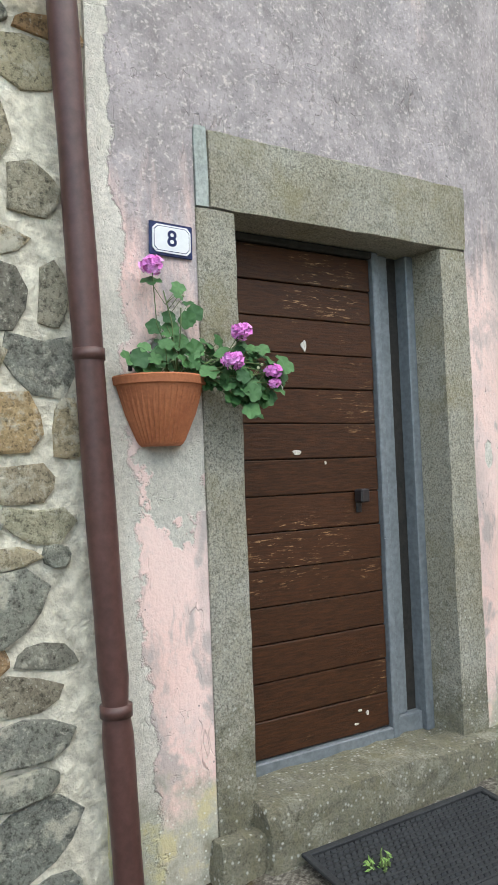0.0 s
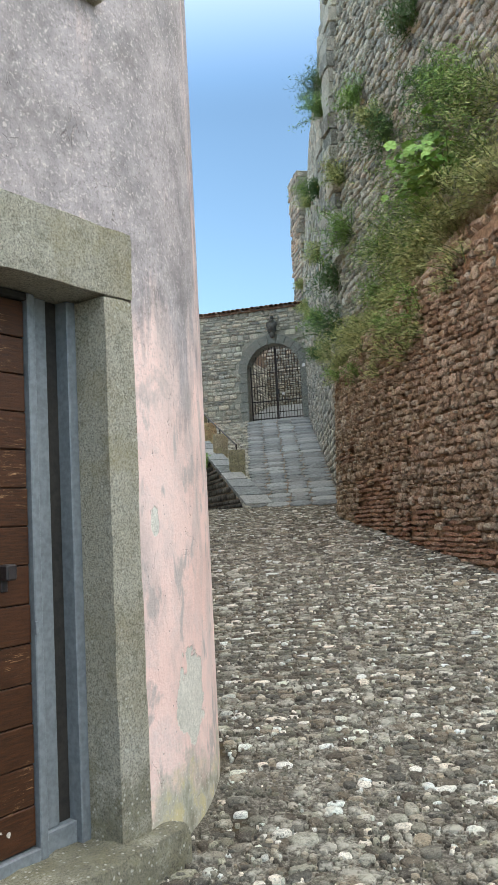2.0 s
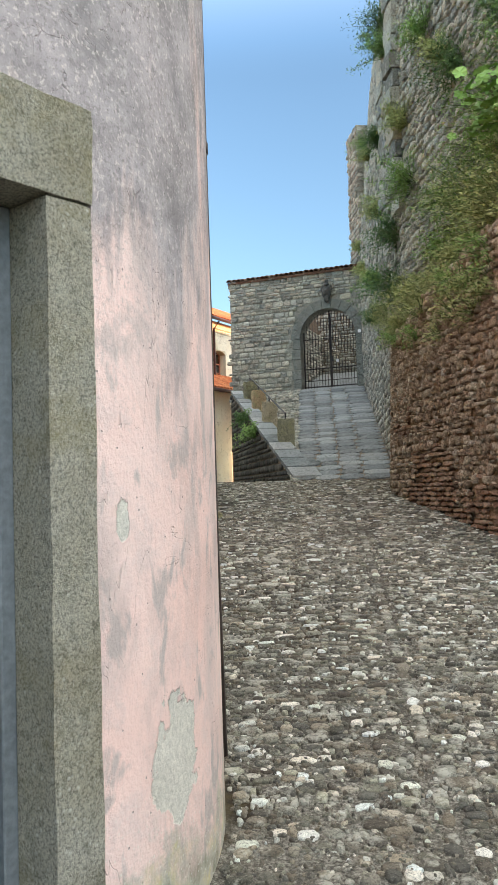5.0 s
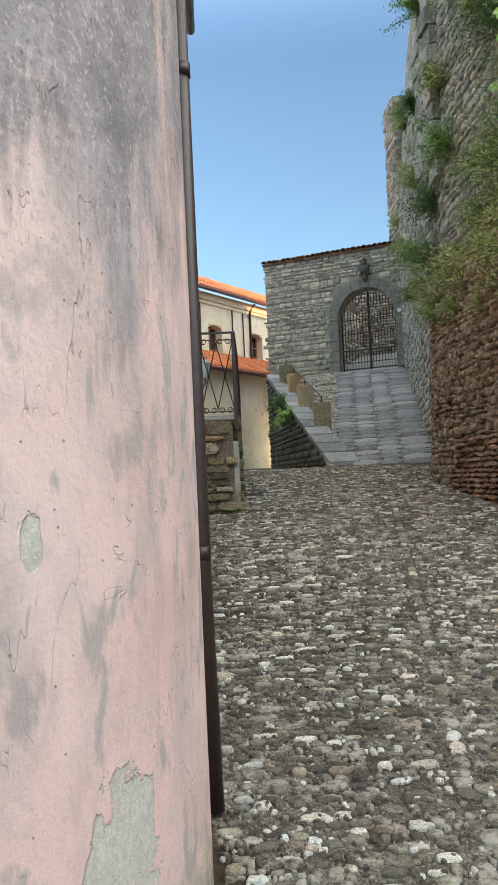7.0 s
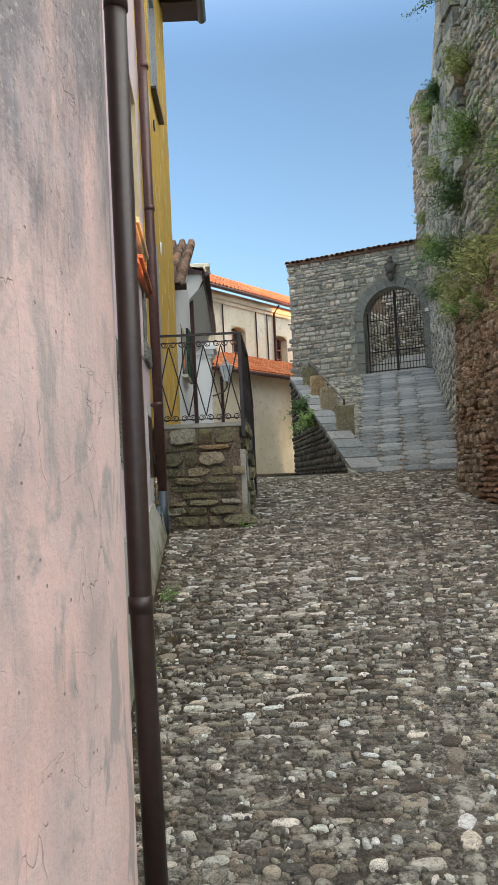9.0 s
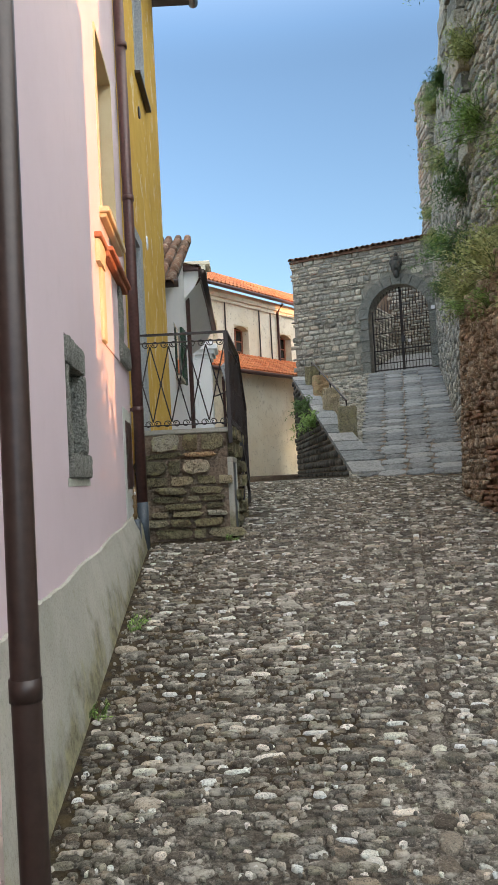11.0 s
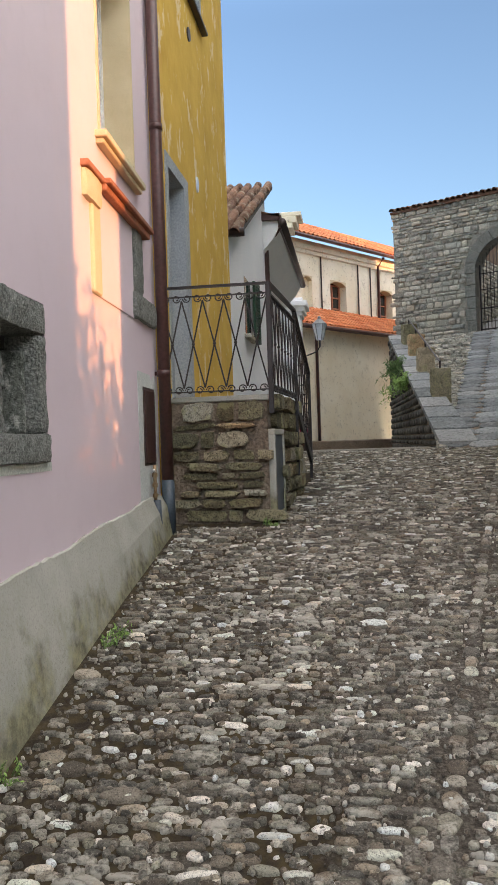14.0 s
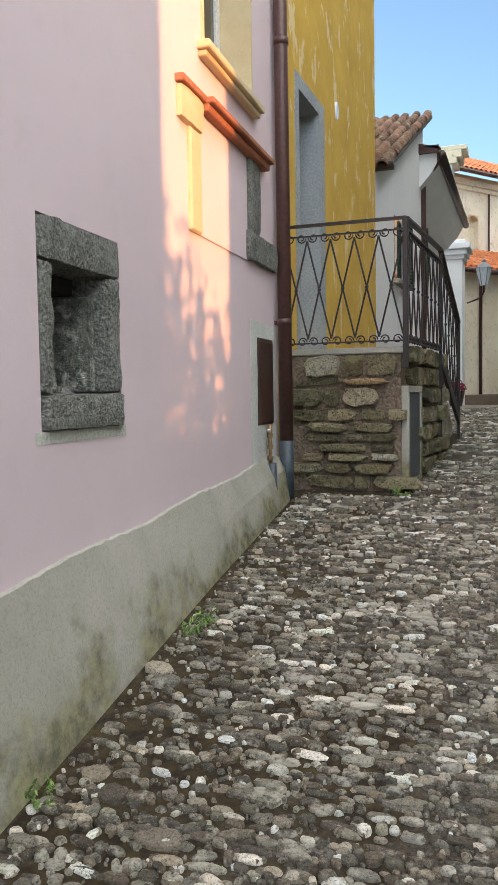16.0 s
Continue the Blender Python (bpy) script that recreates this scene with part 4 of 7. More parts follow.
part("base_sheet", b, RUBBER, mat_ob)

# kerb block under the jamb
tagged(rough_box("plinth_block", (-0.19, -0.07, 0.1), (0.0, 0.1, 0.445), SANDSTONE, None, M1, 0.016, 0.035), "worn grey stone block beside the doorstep", "stone block")

# wall planter with geranium
pot = thing("wall_planter", "fluted terracotta half-round planter on the wall", "planter", at=M1 @ pose(-0.318, -0.004, 1.722))
b = bmesh.new()
prof = [(0.066, 0.0), (0.074, 0.006), (0.080, 0.02), (0.114, 0.10), (0.147, 0.19), (0.155, 0.193), (0.159, 0.217), (0.153, 0.222), (0.142, 0.217), (0.132, 0.18)]
SEG = 66
rings = []
for r, z in prof:
    ring = []
    for k in range(SEG + 1):
        a = math.pi + math.pi * k / SEG
        rr_ = r
        if 0.01 < z < 0.185 and r > 0.075 and z != 0.18:
            rr_ = r * (1 + 0.045 * (1 if k % 3 == 0 else -0.6))
        ring.append(b.verts.new((rr_ * math.cos(a), rr_ * 0.95 * math.sin(a), z)))
    rings.append(ring)
for r0, r1 in zip(rings, rings[1:]):
    for k in range(SEG):
        b.faces.new((r0[k], r0[k + 1], r1[k + 1], r1[k]))
b.faces.new(rings[0])
part("bowl", b, TERRACOTTA, pot)
b = bmesh.new()
vs = [b.verts.new((0.134 * math.cos(math.pi + math.pi * k / 20), 0.126 * math.sin(math.pi + math.pi * k / 20), 0.19)) for k in range(21)]
b.faces.new(vs)
part("soil", b, EARTH, pot)


def leafy(name, c1, c2, rough=0.55):
    n = Nodes(name)
    col = n.mix(n.each(), c1, c2)
    col = n.mix(0.4, col, n.ramp(n.noise(120, 3), (0.3, 0.5), (0.7, 1.0)), "MULTIPLY")
    m = n.done(col, rough, n.noise(90, 2), 0.2, 0.003)
    return m


GERANIUM = leafy("geranium_leaf", (0.035, 0.105, 0.035), (0.09, 0.21, 0.07))
PETAL = leafy("magenta_petal", (0.85, 0.22, 0.70), (0.95, 0.48, 0.90), 0.6)
STEM = leafy("green_stem", (0.10, 0.14, 0.05), (0.15, 0.20, 0.08))
BUD = leafy("pale_bud", (0.40, 0.45, 0.25), (0.62, 0.60, 0.45))
gm = M1 @ pose(-0.305, -0.004, 1.735)
plant = thing("geranium", "ivy geranium with magenta blooms spilling from the planter", "plant", at=gm)
rg = random.Random(21)


def lobed_leaf(V, F, c, size, face, spin, lobes=5):
    face = Vector(face).normalized()
    a = face.orthogonal().normalized()
    d = face.cross(a)
    k0 = len(V)
    V.append(Vector(c))
    n = lobes * 4
    for k in range(n):
        t = k / n * math.tau
        r = size * (0.5 + 0.06 * math.cos(lobes * t)) * (0.75 if k == 0 else 1)
        V.append(Vector(c) + (a * math.cos(t + spin) + d * math.sin(t + spin)) * r + face * (0.22 * size * (0.5 - abs(math.cos(2.5 * t)) * 0.5)))
    for k in range(n):
        F.append((k0, k0 + 1 + k, k0 + 1 + (k + 1) % n))


anchors = [(x * 1.22, y, z) for x, y, z in [(-0.02, -0.08, 0.24), (0.05, -0.09, 0.25), (0.10, -0.09, 0.22), (0.15, -0.11, 0.20), (0.19, -0.12, 0.19), (0.23, -0.12, 0.17), (0.27, -0.12, 0.16), (0.02, -0.05, 0.31), (0.0, -0.05, 0.37), (0.12, -0.07, 0.29), (0.20, -0.10, 0.25), (0.29, -0.13, 0.22), (0.21, -0.12, 0.11), (-0.08, -0.07, 0.235), (0.26, -0.12, 0.26), (0.34, -0.14, 0.24), (0.04, -0.06, 0.43), (-0.01, -0.06, 0.48)]]
stems_b = bmesh.new()
root = Vector((0.02, -0.06, 0.19))
V, F = [], []
for i, a in enumerate(anchors):
    a = Vector(a)
    mid = root.lerp(a, 0.5) + Vector((0, -0.02, 0.04))
    tube(stems_b, [root, mid, a], 0.0022, 5)
    for k in range(3 if i in (8, 16, 17, 14, 15) else 10):
        c = a + Vector((rg.gauss(0, 0.030), rg.gauss(0, 0.018), rg.gauss(0, 0.026)))
        lobed_leaf(V, F, c, rg.uniform(0.040, 0.070), (rg.uniform(-0.5, 0.6), -1.0 + rg.uniform(-0.1, 0.5), rg.uniform(0.0, 1.2)), rg.uniform(0, 6))
        tube(stems_b, [a.lerp(root, 0.15), c + Vector((0, 0.004, 0))], 0.0012, 4)
lv = link_mesh("leaves", V, F, GERANIUM, plant, True)
lv["kind"] = "stuff"
blooms = [(-0.045, -0.07, 0.555, 0.034), (0.19, -0.13, 0.355, 0.033), (0.15, -0.145, 0.255, 0.034), (0.275, -0.15, 0.225, 0.027), (0.28, -0.145, 0.185, 0.02)]
for x, y, z, r in [(x * 1.22, y, z, r * 1.18) for x, y, z, r in blooms]:
    V, F = [], []
    c = Vector((x, y, z))
    for k in range(70):
        d = Vector((rg.gauss(0, 1), rg.gauss(0, 1) - 0.3, rg.gauss(0, 0.8))).normalized()
        p = c + Vector((d.x * r, d.y * r, d.z * r * 0.8)) * rg.uniform(0.55, 1)
        a = d.orthogonal().normalized()
        e = d.cross(a)
        s = r * rg.uniform(0.28, 0.45)
        k0 = len(V)
        V += [p - d * s * 0.4, p + a * s, p + d * s * 0.3 + e * s * 0.6, p - a * s * 0.8, p - e * s * 0.9]
        F += [(k0, k0 + 1, k0 + 2), (k0, k0 + 2, k0 + 3), (k0, k0 + 3, k0 + 4), (k0, k0 + 4, k0 + 1)]
    link_mesh("bloom", V, F, PETAL, plant)
    tube(stems_b, [root + Vector((0, -0.01, 0.02)), Vector((x * 0.75, y * 0.9, 0.19 + (z - 0.19) * 0.5)), c], 0.0017, 5)
for x, y, z in ((0.225, -0.13, 0.325), (0.235, -0.13, 0.34), (0.06, -0.06, 0.47), (0.055, -0.06, 0.485), (0.30, -0.14, 0.245), (0.285, -0.14, 0.235), (0.325, -0.14, 0.235)):
    b = bmesh.new()
    bmesh.ops.create_icosphere(b, subdivisions=1, radius=0.006, matrix=Matrix.Translation((x, y, z)))
    part("bud", b, BUD, plant)
    tube(stems_b, [(x - 0.05, y + 0.02, z - 0.07), (x, y, z)], 0.001, 4)
part("stem", stems_b, STEM, plant, smooth=True)
b = bmesh.new()
for k in range(3):
    box(b, (-0.006 + k * 0.004, -0.004, 0.02 * k), (0.006 + k * 0.004, 0.004, 0.02 * k + 0.022), M1 @ pose(-0.435, -0.05, 2.0 - 0.045 + 0.0), 0.002)
hook = part("planter_hook", b, BLACK_IRON)
tagged(hook, "small dark iron hook holding the planter", "hook")

# rubble wall beyond the downpipe
wall_12 = tagged(boxes("wall_12", [((-3.6, 0.02, -0.3), (-0.53, 0.5, 4.99))], MORTAR, None, M1), "old rubble stone wall with pale mortar", "wall", kind="structure")
rw = random.Random(3)
mesh_rubble = [stone_mesh("stone", LEFT_STONE, 100 + k, 9, 0.86, 0.28, 4.0, 0.8, False) for k in range(10)]
placed = []
for cu, cv, w, h in courses(rw, 1.35, 3.3, 0.15, 0.20, 0.012, 0.5):
    if cu + w * 0.55 > 1.37:
        continue
    if rw.random() < 0.05:
        continue
    placed.append(on_face(M1 @ Vector((-0.53 - 1.35, 0.02, 0.25)), U1, (0, 0, 1), N1, cu, cv, w * 1.1, h * 1.1, rw.uniform(0.006, 0.026), rw.uniform(-0.15, 0.15)))
lay("stone", "stones", placed, mesh_rubble, wall_12, LEFT_STONE)

# ---------- details of the mauve house ----------
def m2(y, d=0.0, z=0.0):
    """Frame on the mauve wall: x along the lane, y inward, z up."""
    a = math.atan2(1, -0.047)
    return Matrix.Translation((x2(y) - d, y, z)) @ Matrix.Rotation(a, 4, "Z")


ROUGH_GREY = mottled("rough_grey_stone", (0.10, 0.11, 0.095), (0.38, 0.39, 0.355), 15.0, 70, 0.95, 1.0, 0.04, amount=0.5)
W2 = m2(7.79)
win = thing("window_2", "small window in a rough grey stone frame", "window", kind="structure")
rough_box("lintel", (-0.32, -0.012, 2.615), (0.32, 0.30, 2.775), ROUGH_GREY, win, W2, 0.014, 0.03)
rough_box("window_sill", (-0.31, -0.03, 2.0), (0.31, 0.35, 2.135), ROUGH_GREY, win, W2, 0.014, 0.03)
rough_box("jamb", (-0.32, -0.010, 2.137), (-0.225, 0.30, 2.613), ROUGH_GREY, win, W2, 0.014, 0.03)
rough_box("jamb", (0.21, -0.010, 2.137), (0.32, 0.38, 2.613), ROUGH_GREY, win, W2, 0.014, 0.03)
OLD_WOOD = mottled("grey_weathered_wood", (0.09, 0.08, 0.07), (0.16, 0.145, 0.125), 5.0, 50, 0.85, 0.6, 0.01)
# all but one board are near black: the recess's shade put into their colour
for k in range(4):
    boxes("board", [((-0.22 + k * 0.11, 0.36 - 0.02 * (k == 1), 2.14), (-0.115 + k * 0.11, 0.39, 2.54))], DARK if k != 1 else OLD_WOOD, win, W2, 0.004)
SCALED_PLASTER = stony("scaling_grey_plaster", ((0.0, (0.20, 0.21, 0.19)), (1.0, (0.34, 0.35, 0.32))), (0.70, 0.70, 0.64), 0.9, 14, 1.0, 0.04)
rough_box("reveal", (0.165, 0.06, 2.137), (0.209, 0.36, 2.54), SCALED_PLASTER, win, W2, 0.012, 0.04)
# back and top are near black too, in place of shade
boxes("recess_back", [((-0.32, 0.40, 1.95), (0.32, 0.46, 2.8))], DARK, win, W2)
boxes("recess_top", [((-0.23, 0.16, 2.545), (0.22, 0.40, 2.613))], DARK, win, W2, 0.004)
tagged(boxes("cement_ring", [((-0.36, -0.004, 1.955), (0.35, 0.02, 1.998))], GREENISH, None, W2), "rough cement edge under the stone window", "trim", kind="structure")

CREAM_STONE = mottled("yellowish_plaster_stone", (0.60, 0.49, 0.30), (0.70, 0.59, 0.39), 5.0, 150, 0.9, 0.4, 0.008, amount=0.15)
CLAY = mottled("terracotta_slab", (0.34, 0.13, 0.075), (0.45, 0.19, 0.11), 4.0, 60, 0.85, 0.4, 0.008)
niche = thing("window_3", "walled-up window with a terracotta hood and stone jambs", "window", kind="structure")
W3 = m2(9.6)
boxes("hood", [((-0.46, -0.09, 3.70), (0.80, 0.02, 3.735)), ((-0.46, -0.06, 3.655), (0.78, 0.02, 3.70))], CLAY, niche, W3, 0.006, "terracotta hood slab")
boxes("hood_end", [((-0.80, -0.05, 3.70), (-0.462, 0.02, 3.74))], CLAY, niche, W3, 0.005)
rough_box("capital", (-0.79, -0.035, 3.53), (-0.462, 0.02, 3.698), CREAM_STONE, niche, W3, 0.010, 0.035)
boxes("jamb", [((-0.65, -0.025, 2.99), (-0.49, 0.02, 3.528))], CREAM_STONE, niche, W3, 0.01)
rough_box("jamb", (0.40, -0.03, 3.19), (0.66, 0.02, 3.66), ROUGH_GREY, niche, W3, 0.014, 0.035)
rough_box("sill_stone", (0.36, -0.04, 3.0), (1.05, 0.02, 3.188), ROUGH_GREY, niche, W3, 0.014, 0.035)
boxes("infill", [((-0.488, -0.008, 2.99), (0.398, 0.02, 3.66))], PINK2, niche, W3, 0.004)

up = thing("window_4", "upper window with a pale yellow reveal and stone sill", "window", kind="structure")
W4 = m2(9.675)
boxes("window_sill", [((-0.55, -0.075, 3.99), (0.55, 0.16, 4.035)), ((-0.53, -0.05, 3.955), (0.53, 0.10, 3.988))], CREAM_STONE, up, W4, 0.006)
boxes("sill_slope", [((-0.472, 0.0, 4.036), (0.472, 0.2, 4.09))], CREAM_STONE, up, W4, 0.01)
boxes("reveal", [((-0.474, -0.012, 4.04), (-0.45, 0.30, 5.49)), ((0.45, -0.012, 4.04), (0.474, 0.30, 5.49)), ((-0.45, -0.012, 5.46), (0.45, 0.30, 5.49))], CREAM_STONE, up, W4)
WHITE_FRAME = mottled("white_window_frame", (0.7, 0.7, 0.68), (0.78, 0.78, 0.76), 4, 60, 0.4)
boxes("window_frame", [((-0.45, 0.2, 4.09), (-0.38, 0.25, 5.46)), ((0.38, 0.2, 4.09), (0.45, 0.25, 5.46)), ((-0.03, 0.2, 4.09), (0.03, 0.25, 5.46)), ((-0.38, 0.2, 4.09), (0.38, 0.25, 4.15))], WHITE_FRAME, up, W4, 0.005)


def glass(name, roughness=0.03, tint=(0.9, 0.95, 0.95)):
    n = Nodes(name)
    n.set(n.b.inputs["Transmission Weight"], 0.0)
    return n.done((0.02, 0.025, 0.03), 0.05, None, spec=0.8)


GLASS = glass("dark_window_glass")
boxes("pane", [((-0.38, 0.22, 4.15), (0.38, 0.23, 5.46))], GLASS, up, W4)

BOX = mottled("brown_meter_cover", (0.045, 0.020, 0.018), (0.065, 0.032, 0.028), 4, 50, 0.4, 0.1, 0.003, spec=0.5)
cover = thing("meter_cover", "narrow dark brown metal cover on the wall", "meter cover")
WM = m2(10.38)
boxes("cover", [((-0.17, -0.018, 1.93), (0.17, 0.0, 2.49))], BOX, cover, WM, 0.005)
boxes("cover_rim", [((-0.19, -0.010, 1.91), (0.19, 0.0, 2.51))], DARK_METAL, cover, WM, 0.003)
PALE_CEMENT = mottled("pale_grey_cement", (0.50, 0.53, 0.50), (0.66, 0.68, 0.65), 3.0, 60, 0.95, 0.5, 0.01, amount=0.25)
tagged(rough_box("cement_patch", (-0.34, -0.004, 1.58), (0.30, 0.02, 2.62), PALE_CEMENT, None, WM, 0.006, 0.06), "pale grey cement patch around the meter cover", "cement patch", kind="structure")
COPPER = mottled("dull_brass", (0.25, 0.15, 0.07), (0.42, 0.30, 0.18), 8, 60, 0.35, 0.1, 0.002, metal=0.8)
tap = thing("gas_valve", "brass gas valve on a dark wall pipe", "valve")
b = bmesh.new()
tube(b, [WM @ Vector((-0.02, -0.04, 1.62)), WM @ Vector((-0.02, -0.04, 1.91))], 0.014, 10)
part("riser", b, COPPER, tap, smooth=True)
for z in (1.66, 1.74, 1.82):
    b = bmesh.new()
    tube(b, [WM @ Vector((-0.02, -0.04, z)), WM @ Vector((-0.02, -0.04, z + 0.03))], 0.022, 6)
    part("nut", b, COPPER, tap)
b = bmesh.new()
tube(b, [WM @ Vector((-0.02, -0.04, 1.86)), WM @ Vector((-0.10, -0.05, 1.875))], 0.010, 8)
part("lever", b, WHITE_FRAME, tap, smooth=True)
BLUE_PIPE = mottled("blue_grey_pipe", (0.035, 0.05, 0.065), (0.06, 0.08, 0.10), 5, 60, 0.45, 0.1, 0.003, spec=0.5)
b = bmesh.new()
tube(b, [WM @ Vector((-0.02, -0.06, ground_z(10.4) - 0.02)), WM @ Vector((-0.02, -0.05, 1.64))], 0.034, 12)
tagged(part("gas_pipe", b, BLUE_PIPE, smooth=True), "dark blue grey pipe sleeve below the gas valve", "pipe")
pipe = thing("downpipe", "brown downpipe with a blue grey foot between the houses", "downpipe")
b = bmesh.new()
tube(b, [(0.105, 10.68, 1.78), (0.10, 10.68, 4.2), (0.085, 10.68, 7.28)], 0.050, 16)
part("pipe", b, BROWN_METAL, pipe, smooth=True)
b = bmesh.new()
tube(b, [(0.107, 10.68, ground_z(10.68) - 0.02), (0.105, 10.68, 1.78)], 0.053, 16)
part("foot", b, BLUE_PIPE, pipe, "blue grey pipe foot", smooth=True)
for z in (2.62, 4.62, 6.1):
    b = bmesh.new()
    tube(b, [(0.10, 10.68, z), (0.10, 10.68, z + 0.05)], 0.055, 16)
    part("joint", b, BROWN_METAL, pipe, smooth=True)
boxes("clamp", [((-0.02, 10.665, 2.63), (0.06, 10.695, 2.66))], BROWN_METAL, pipe)

# ---------- details of the yellow house ----------
GREY_TRIM = mottled("grey_painted_trim", (0.30, 0.33, 0.36), (0.40, 0.43, 0.45), 3.0, 50, 0.8, 0.2, 0.006)
door_2 = thing("door_2", "dark doorway with a grey painted frame on the terrace", "door", kind="structure")
boxes("door_frame", [((-0.40, 11.352, 2.42), (0.012, 11.45, 4.718)), ((-0.40, 12.10, 2.42), (0.012, 12.298, 4.718)), ((-0.40, 11.45, 4.60), (0.012, 12.10, 4.718))], GREY_TRIM, door_2)
boxes("door_leaf", [((-0.33, 11.45, 2.42), (-0.28, 12.10, 4.60))], WOOD, door_2)
boxes("lower_board", [((-0.24, 11.452, 2.43), (-0.21, 12.098, 3.55))], CREAM_STONE, door_2)
win = thing("window_5", "upper window of the yellow house with grey frame", "window", kind="structure")
boxes("window_sill", [((-0.2, 12.40, 6.76), (0.07, 13.42, 6.80))], DARK_METAL, win, None, 0.006)
boxes("window_frame", [((-0.2, 12.452, 6.802), (0.01, 12.53, 8.398)), ((-0.2, 13.27, 6.802), (0.01, 13.348, 8.398)), ((-0.2, 12.53, 8.32), (0.01, 13.27, 8.398))], GREY_TRIM, win)
boxes("shutter_leaf", [((-0.15, 12.53, 6.802), (-0.11, 13.27, 8.32))], GREY_TRIM, win)
vent = thing("wall_vent", "small dark round vent in the yellow wall", "vent")
b = bmesh.new()
bmesh.ops.create_cone(b, cap_ends=True, segments=18, radius1=0.07, radius2=0.07, depth=0.02, matrix=Matrix.Translation((0.006, 12.6, 6.38)) @ Matrix.Rotation(radians(90), 4, "Y"))
part("grille", b, DARK_METAL, vent)
b = bmesh.new()
bmesh.ops.create_cone(b, cap_ends=True, segments=14, radius1=0.07, radius2=0.06, depth=0.02, matrix=Matrix.Translation((0.006, 12.81, 4.86)) @ Matrix.Rotation(radians(90), 4, "Y") @ Matrix.Diagonal((1.3, 0.8, 1, 1)))
tagged(part("wall_plaque", b, CERAMIC), "small white oval plaque on the yellow wall", "plaque")
eave = thing("eave", "dark wooden eave with a brown gutter", "eave", kind="structure")
boxes("soffit", [((-0.4, 10.8, 9.2), (0.55, 15.1, 9.28))], DARK_METAL, eave)
b = bmesh.new()
tube(b, [(0.60, 10.7, 9.25), (0.60, 15.15, 9.25)], 0.075, 12)
part("gutter", b, DARK_METAL, eave, smooth=True)
boxes("rafter_end", [((-0.0, y, 9.08), (0.5, y + 0.09, 9.2)) for y in (11.2, 12.0, 12.8, 13.6, 14.4)], DARK_METAL, eave)

# ---------- terrace: railing and stair ----------
rail = thing("terrace_railing", "wrought iron railing with diamond lattice and scrolls on the terrace", "railing")
RX = [0.03, 0.93]
RYF = 10.93
TOPR, SUBR, LOWR = 3.38, 3.30, 2.50


def bar(name, pts, r, sides=6, flat=None):
    b = bmesh.new()
    tube(b, pts, r, sides)
    return part(name, b, BLACK_IRON, rail, smooth=sides > 6)


def beam(name, a, c, w, h):
    """A flat bar between two points."""
    a, c = Vector(a), Vector(c)
    d = (c - a).normalized()
    s = d.cross(Vector((0, 0, 1))).normalized() * w / 2
    t = s.cross(d).normalized() * h / 2
    b = bmesh.new()
    f = [b.verts.new(p + i * s + j * t) for p in (a, c) for i, j in ((-1, -1), (1, -1), (1, 1), (-1, 1))]
    for q in ((0, 1, 2, 3), (4, 5, 6, 7), (0, 1, 5, 4), (1, 2, 6, 5), (2, 3, 7, 6), (3, 0, 4, 7)):
        b.faces.new([f[k] for k in q])
    return part(name, b, BLACK_IRON, rail)


def scroll(c, along, s, up):
    """A small spiral beside an anchor."""
    pts = []
    for k in range(15):
        a = k / 14 * math.tau * 1.25
        r = s * (1 - 0.62 * k / 14)
        pts.append(Vector(c) + Vector(along) * (s - r * math.cos(a)) + Vector((0, 0, up)) * (r * math.sin(a)))
    return bar("scroll", pts, 0.0055, 5)


def lattice(p0, p1, top0, top1, low0, low1, n):
    """Crossed bars and scrolls between two uprights; heights may slope."""
    p0, p1 = Vector(p0), Vector(p1)
    d = (p1 - p0)
    e = d.normalized()
    s = d.length / n

    def at(k, f):
        t = k / n
        z = (low0 + (low1 - low0) * t) * (1 - f) + (top0 + (top1 - top0) * t) * f
        q = p0 + d * t
        return Vector((q.x, q.y, z))

    for k in range(n):
        bar("lattice_bar", [at(k, 0.04), at(k + 1, 0.96)], 0.007)
        bar("lattice_bar", [at(k, 0.96), at(k + 1, 0.04)], 0.007)
        b = bmesh.new()
        bmesh.ops.create_icosphere(b, subdivisions=1, radius=0.016, matrix=Matrix.Translation(at(k + 0.5, 0.5)))
        part("knot", b, BLACK_IRON, rail)
        for f, up in ((0.985, -1), (0.015, 1)):
            scroll(at(k + 0.05, f), e, s * 0.20, up)
            scroll(at(k + 0.95, f), -e, s * 0.20, up)


beam("top_rail", (RX[0], RYF, TOPR), (RX[1] + 0.02, RYF, TOPR), 0.045, 0.018)
beam("sub_rail", (RX[0], RYF, SUBR), (RX[1], RYF, SUBR), 0.025, 0.010)
beam("low_rail", (RX[0], RYF, LOWR), (RX[1], RYF, LOWR), 0.025, 0.010)
lattice((RX[0], RYF, 0), (RX[1], RYF, 0), SUBR, SUBR, LOWR, LOWR, 5)
C0, C1, C2 = Vector((0.945, 10.93, 0)), Vector((1.025, 12.5, 0)), Vector((1.083, 13.66, 0))
for p, lo, hi, r in ((C0, 2.30, TOPR, 0.020), (C1, 1.6, TOPR, 0.014), (C2, ground_z(13.66) - 0.02, 2.86, 0.018)):
    b = bmesh.new()
    box(b, (p.x - r, p.y - r, lo), (p.x + r, p.y + r, hi), None, 0.003)
    part("post", b, BLACK_IRON, rail)
up = Vector((0, 0, 1))
beam("top_rail", C0 + up * TOPR, C1 + up * (TOPR + 0.02), 0.045, 0.018)
beam("top_rail", C1 + up * (TOPR + 0.02), C2 + up * 2.84, 0.045, 0.018)
beam("sub_rail", C0 + up * SUBR, C1 + up * SUBR, 0.025, 0.010)
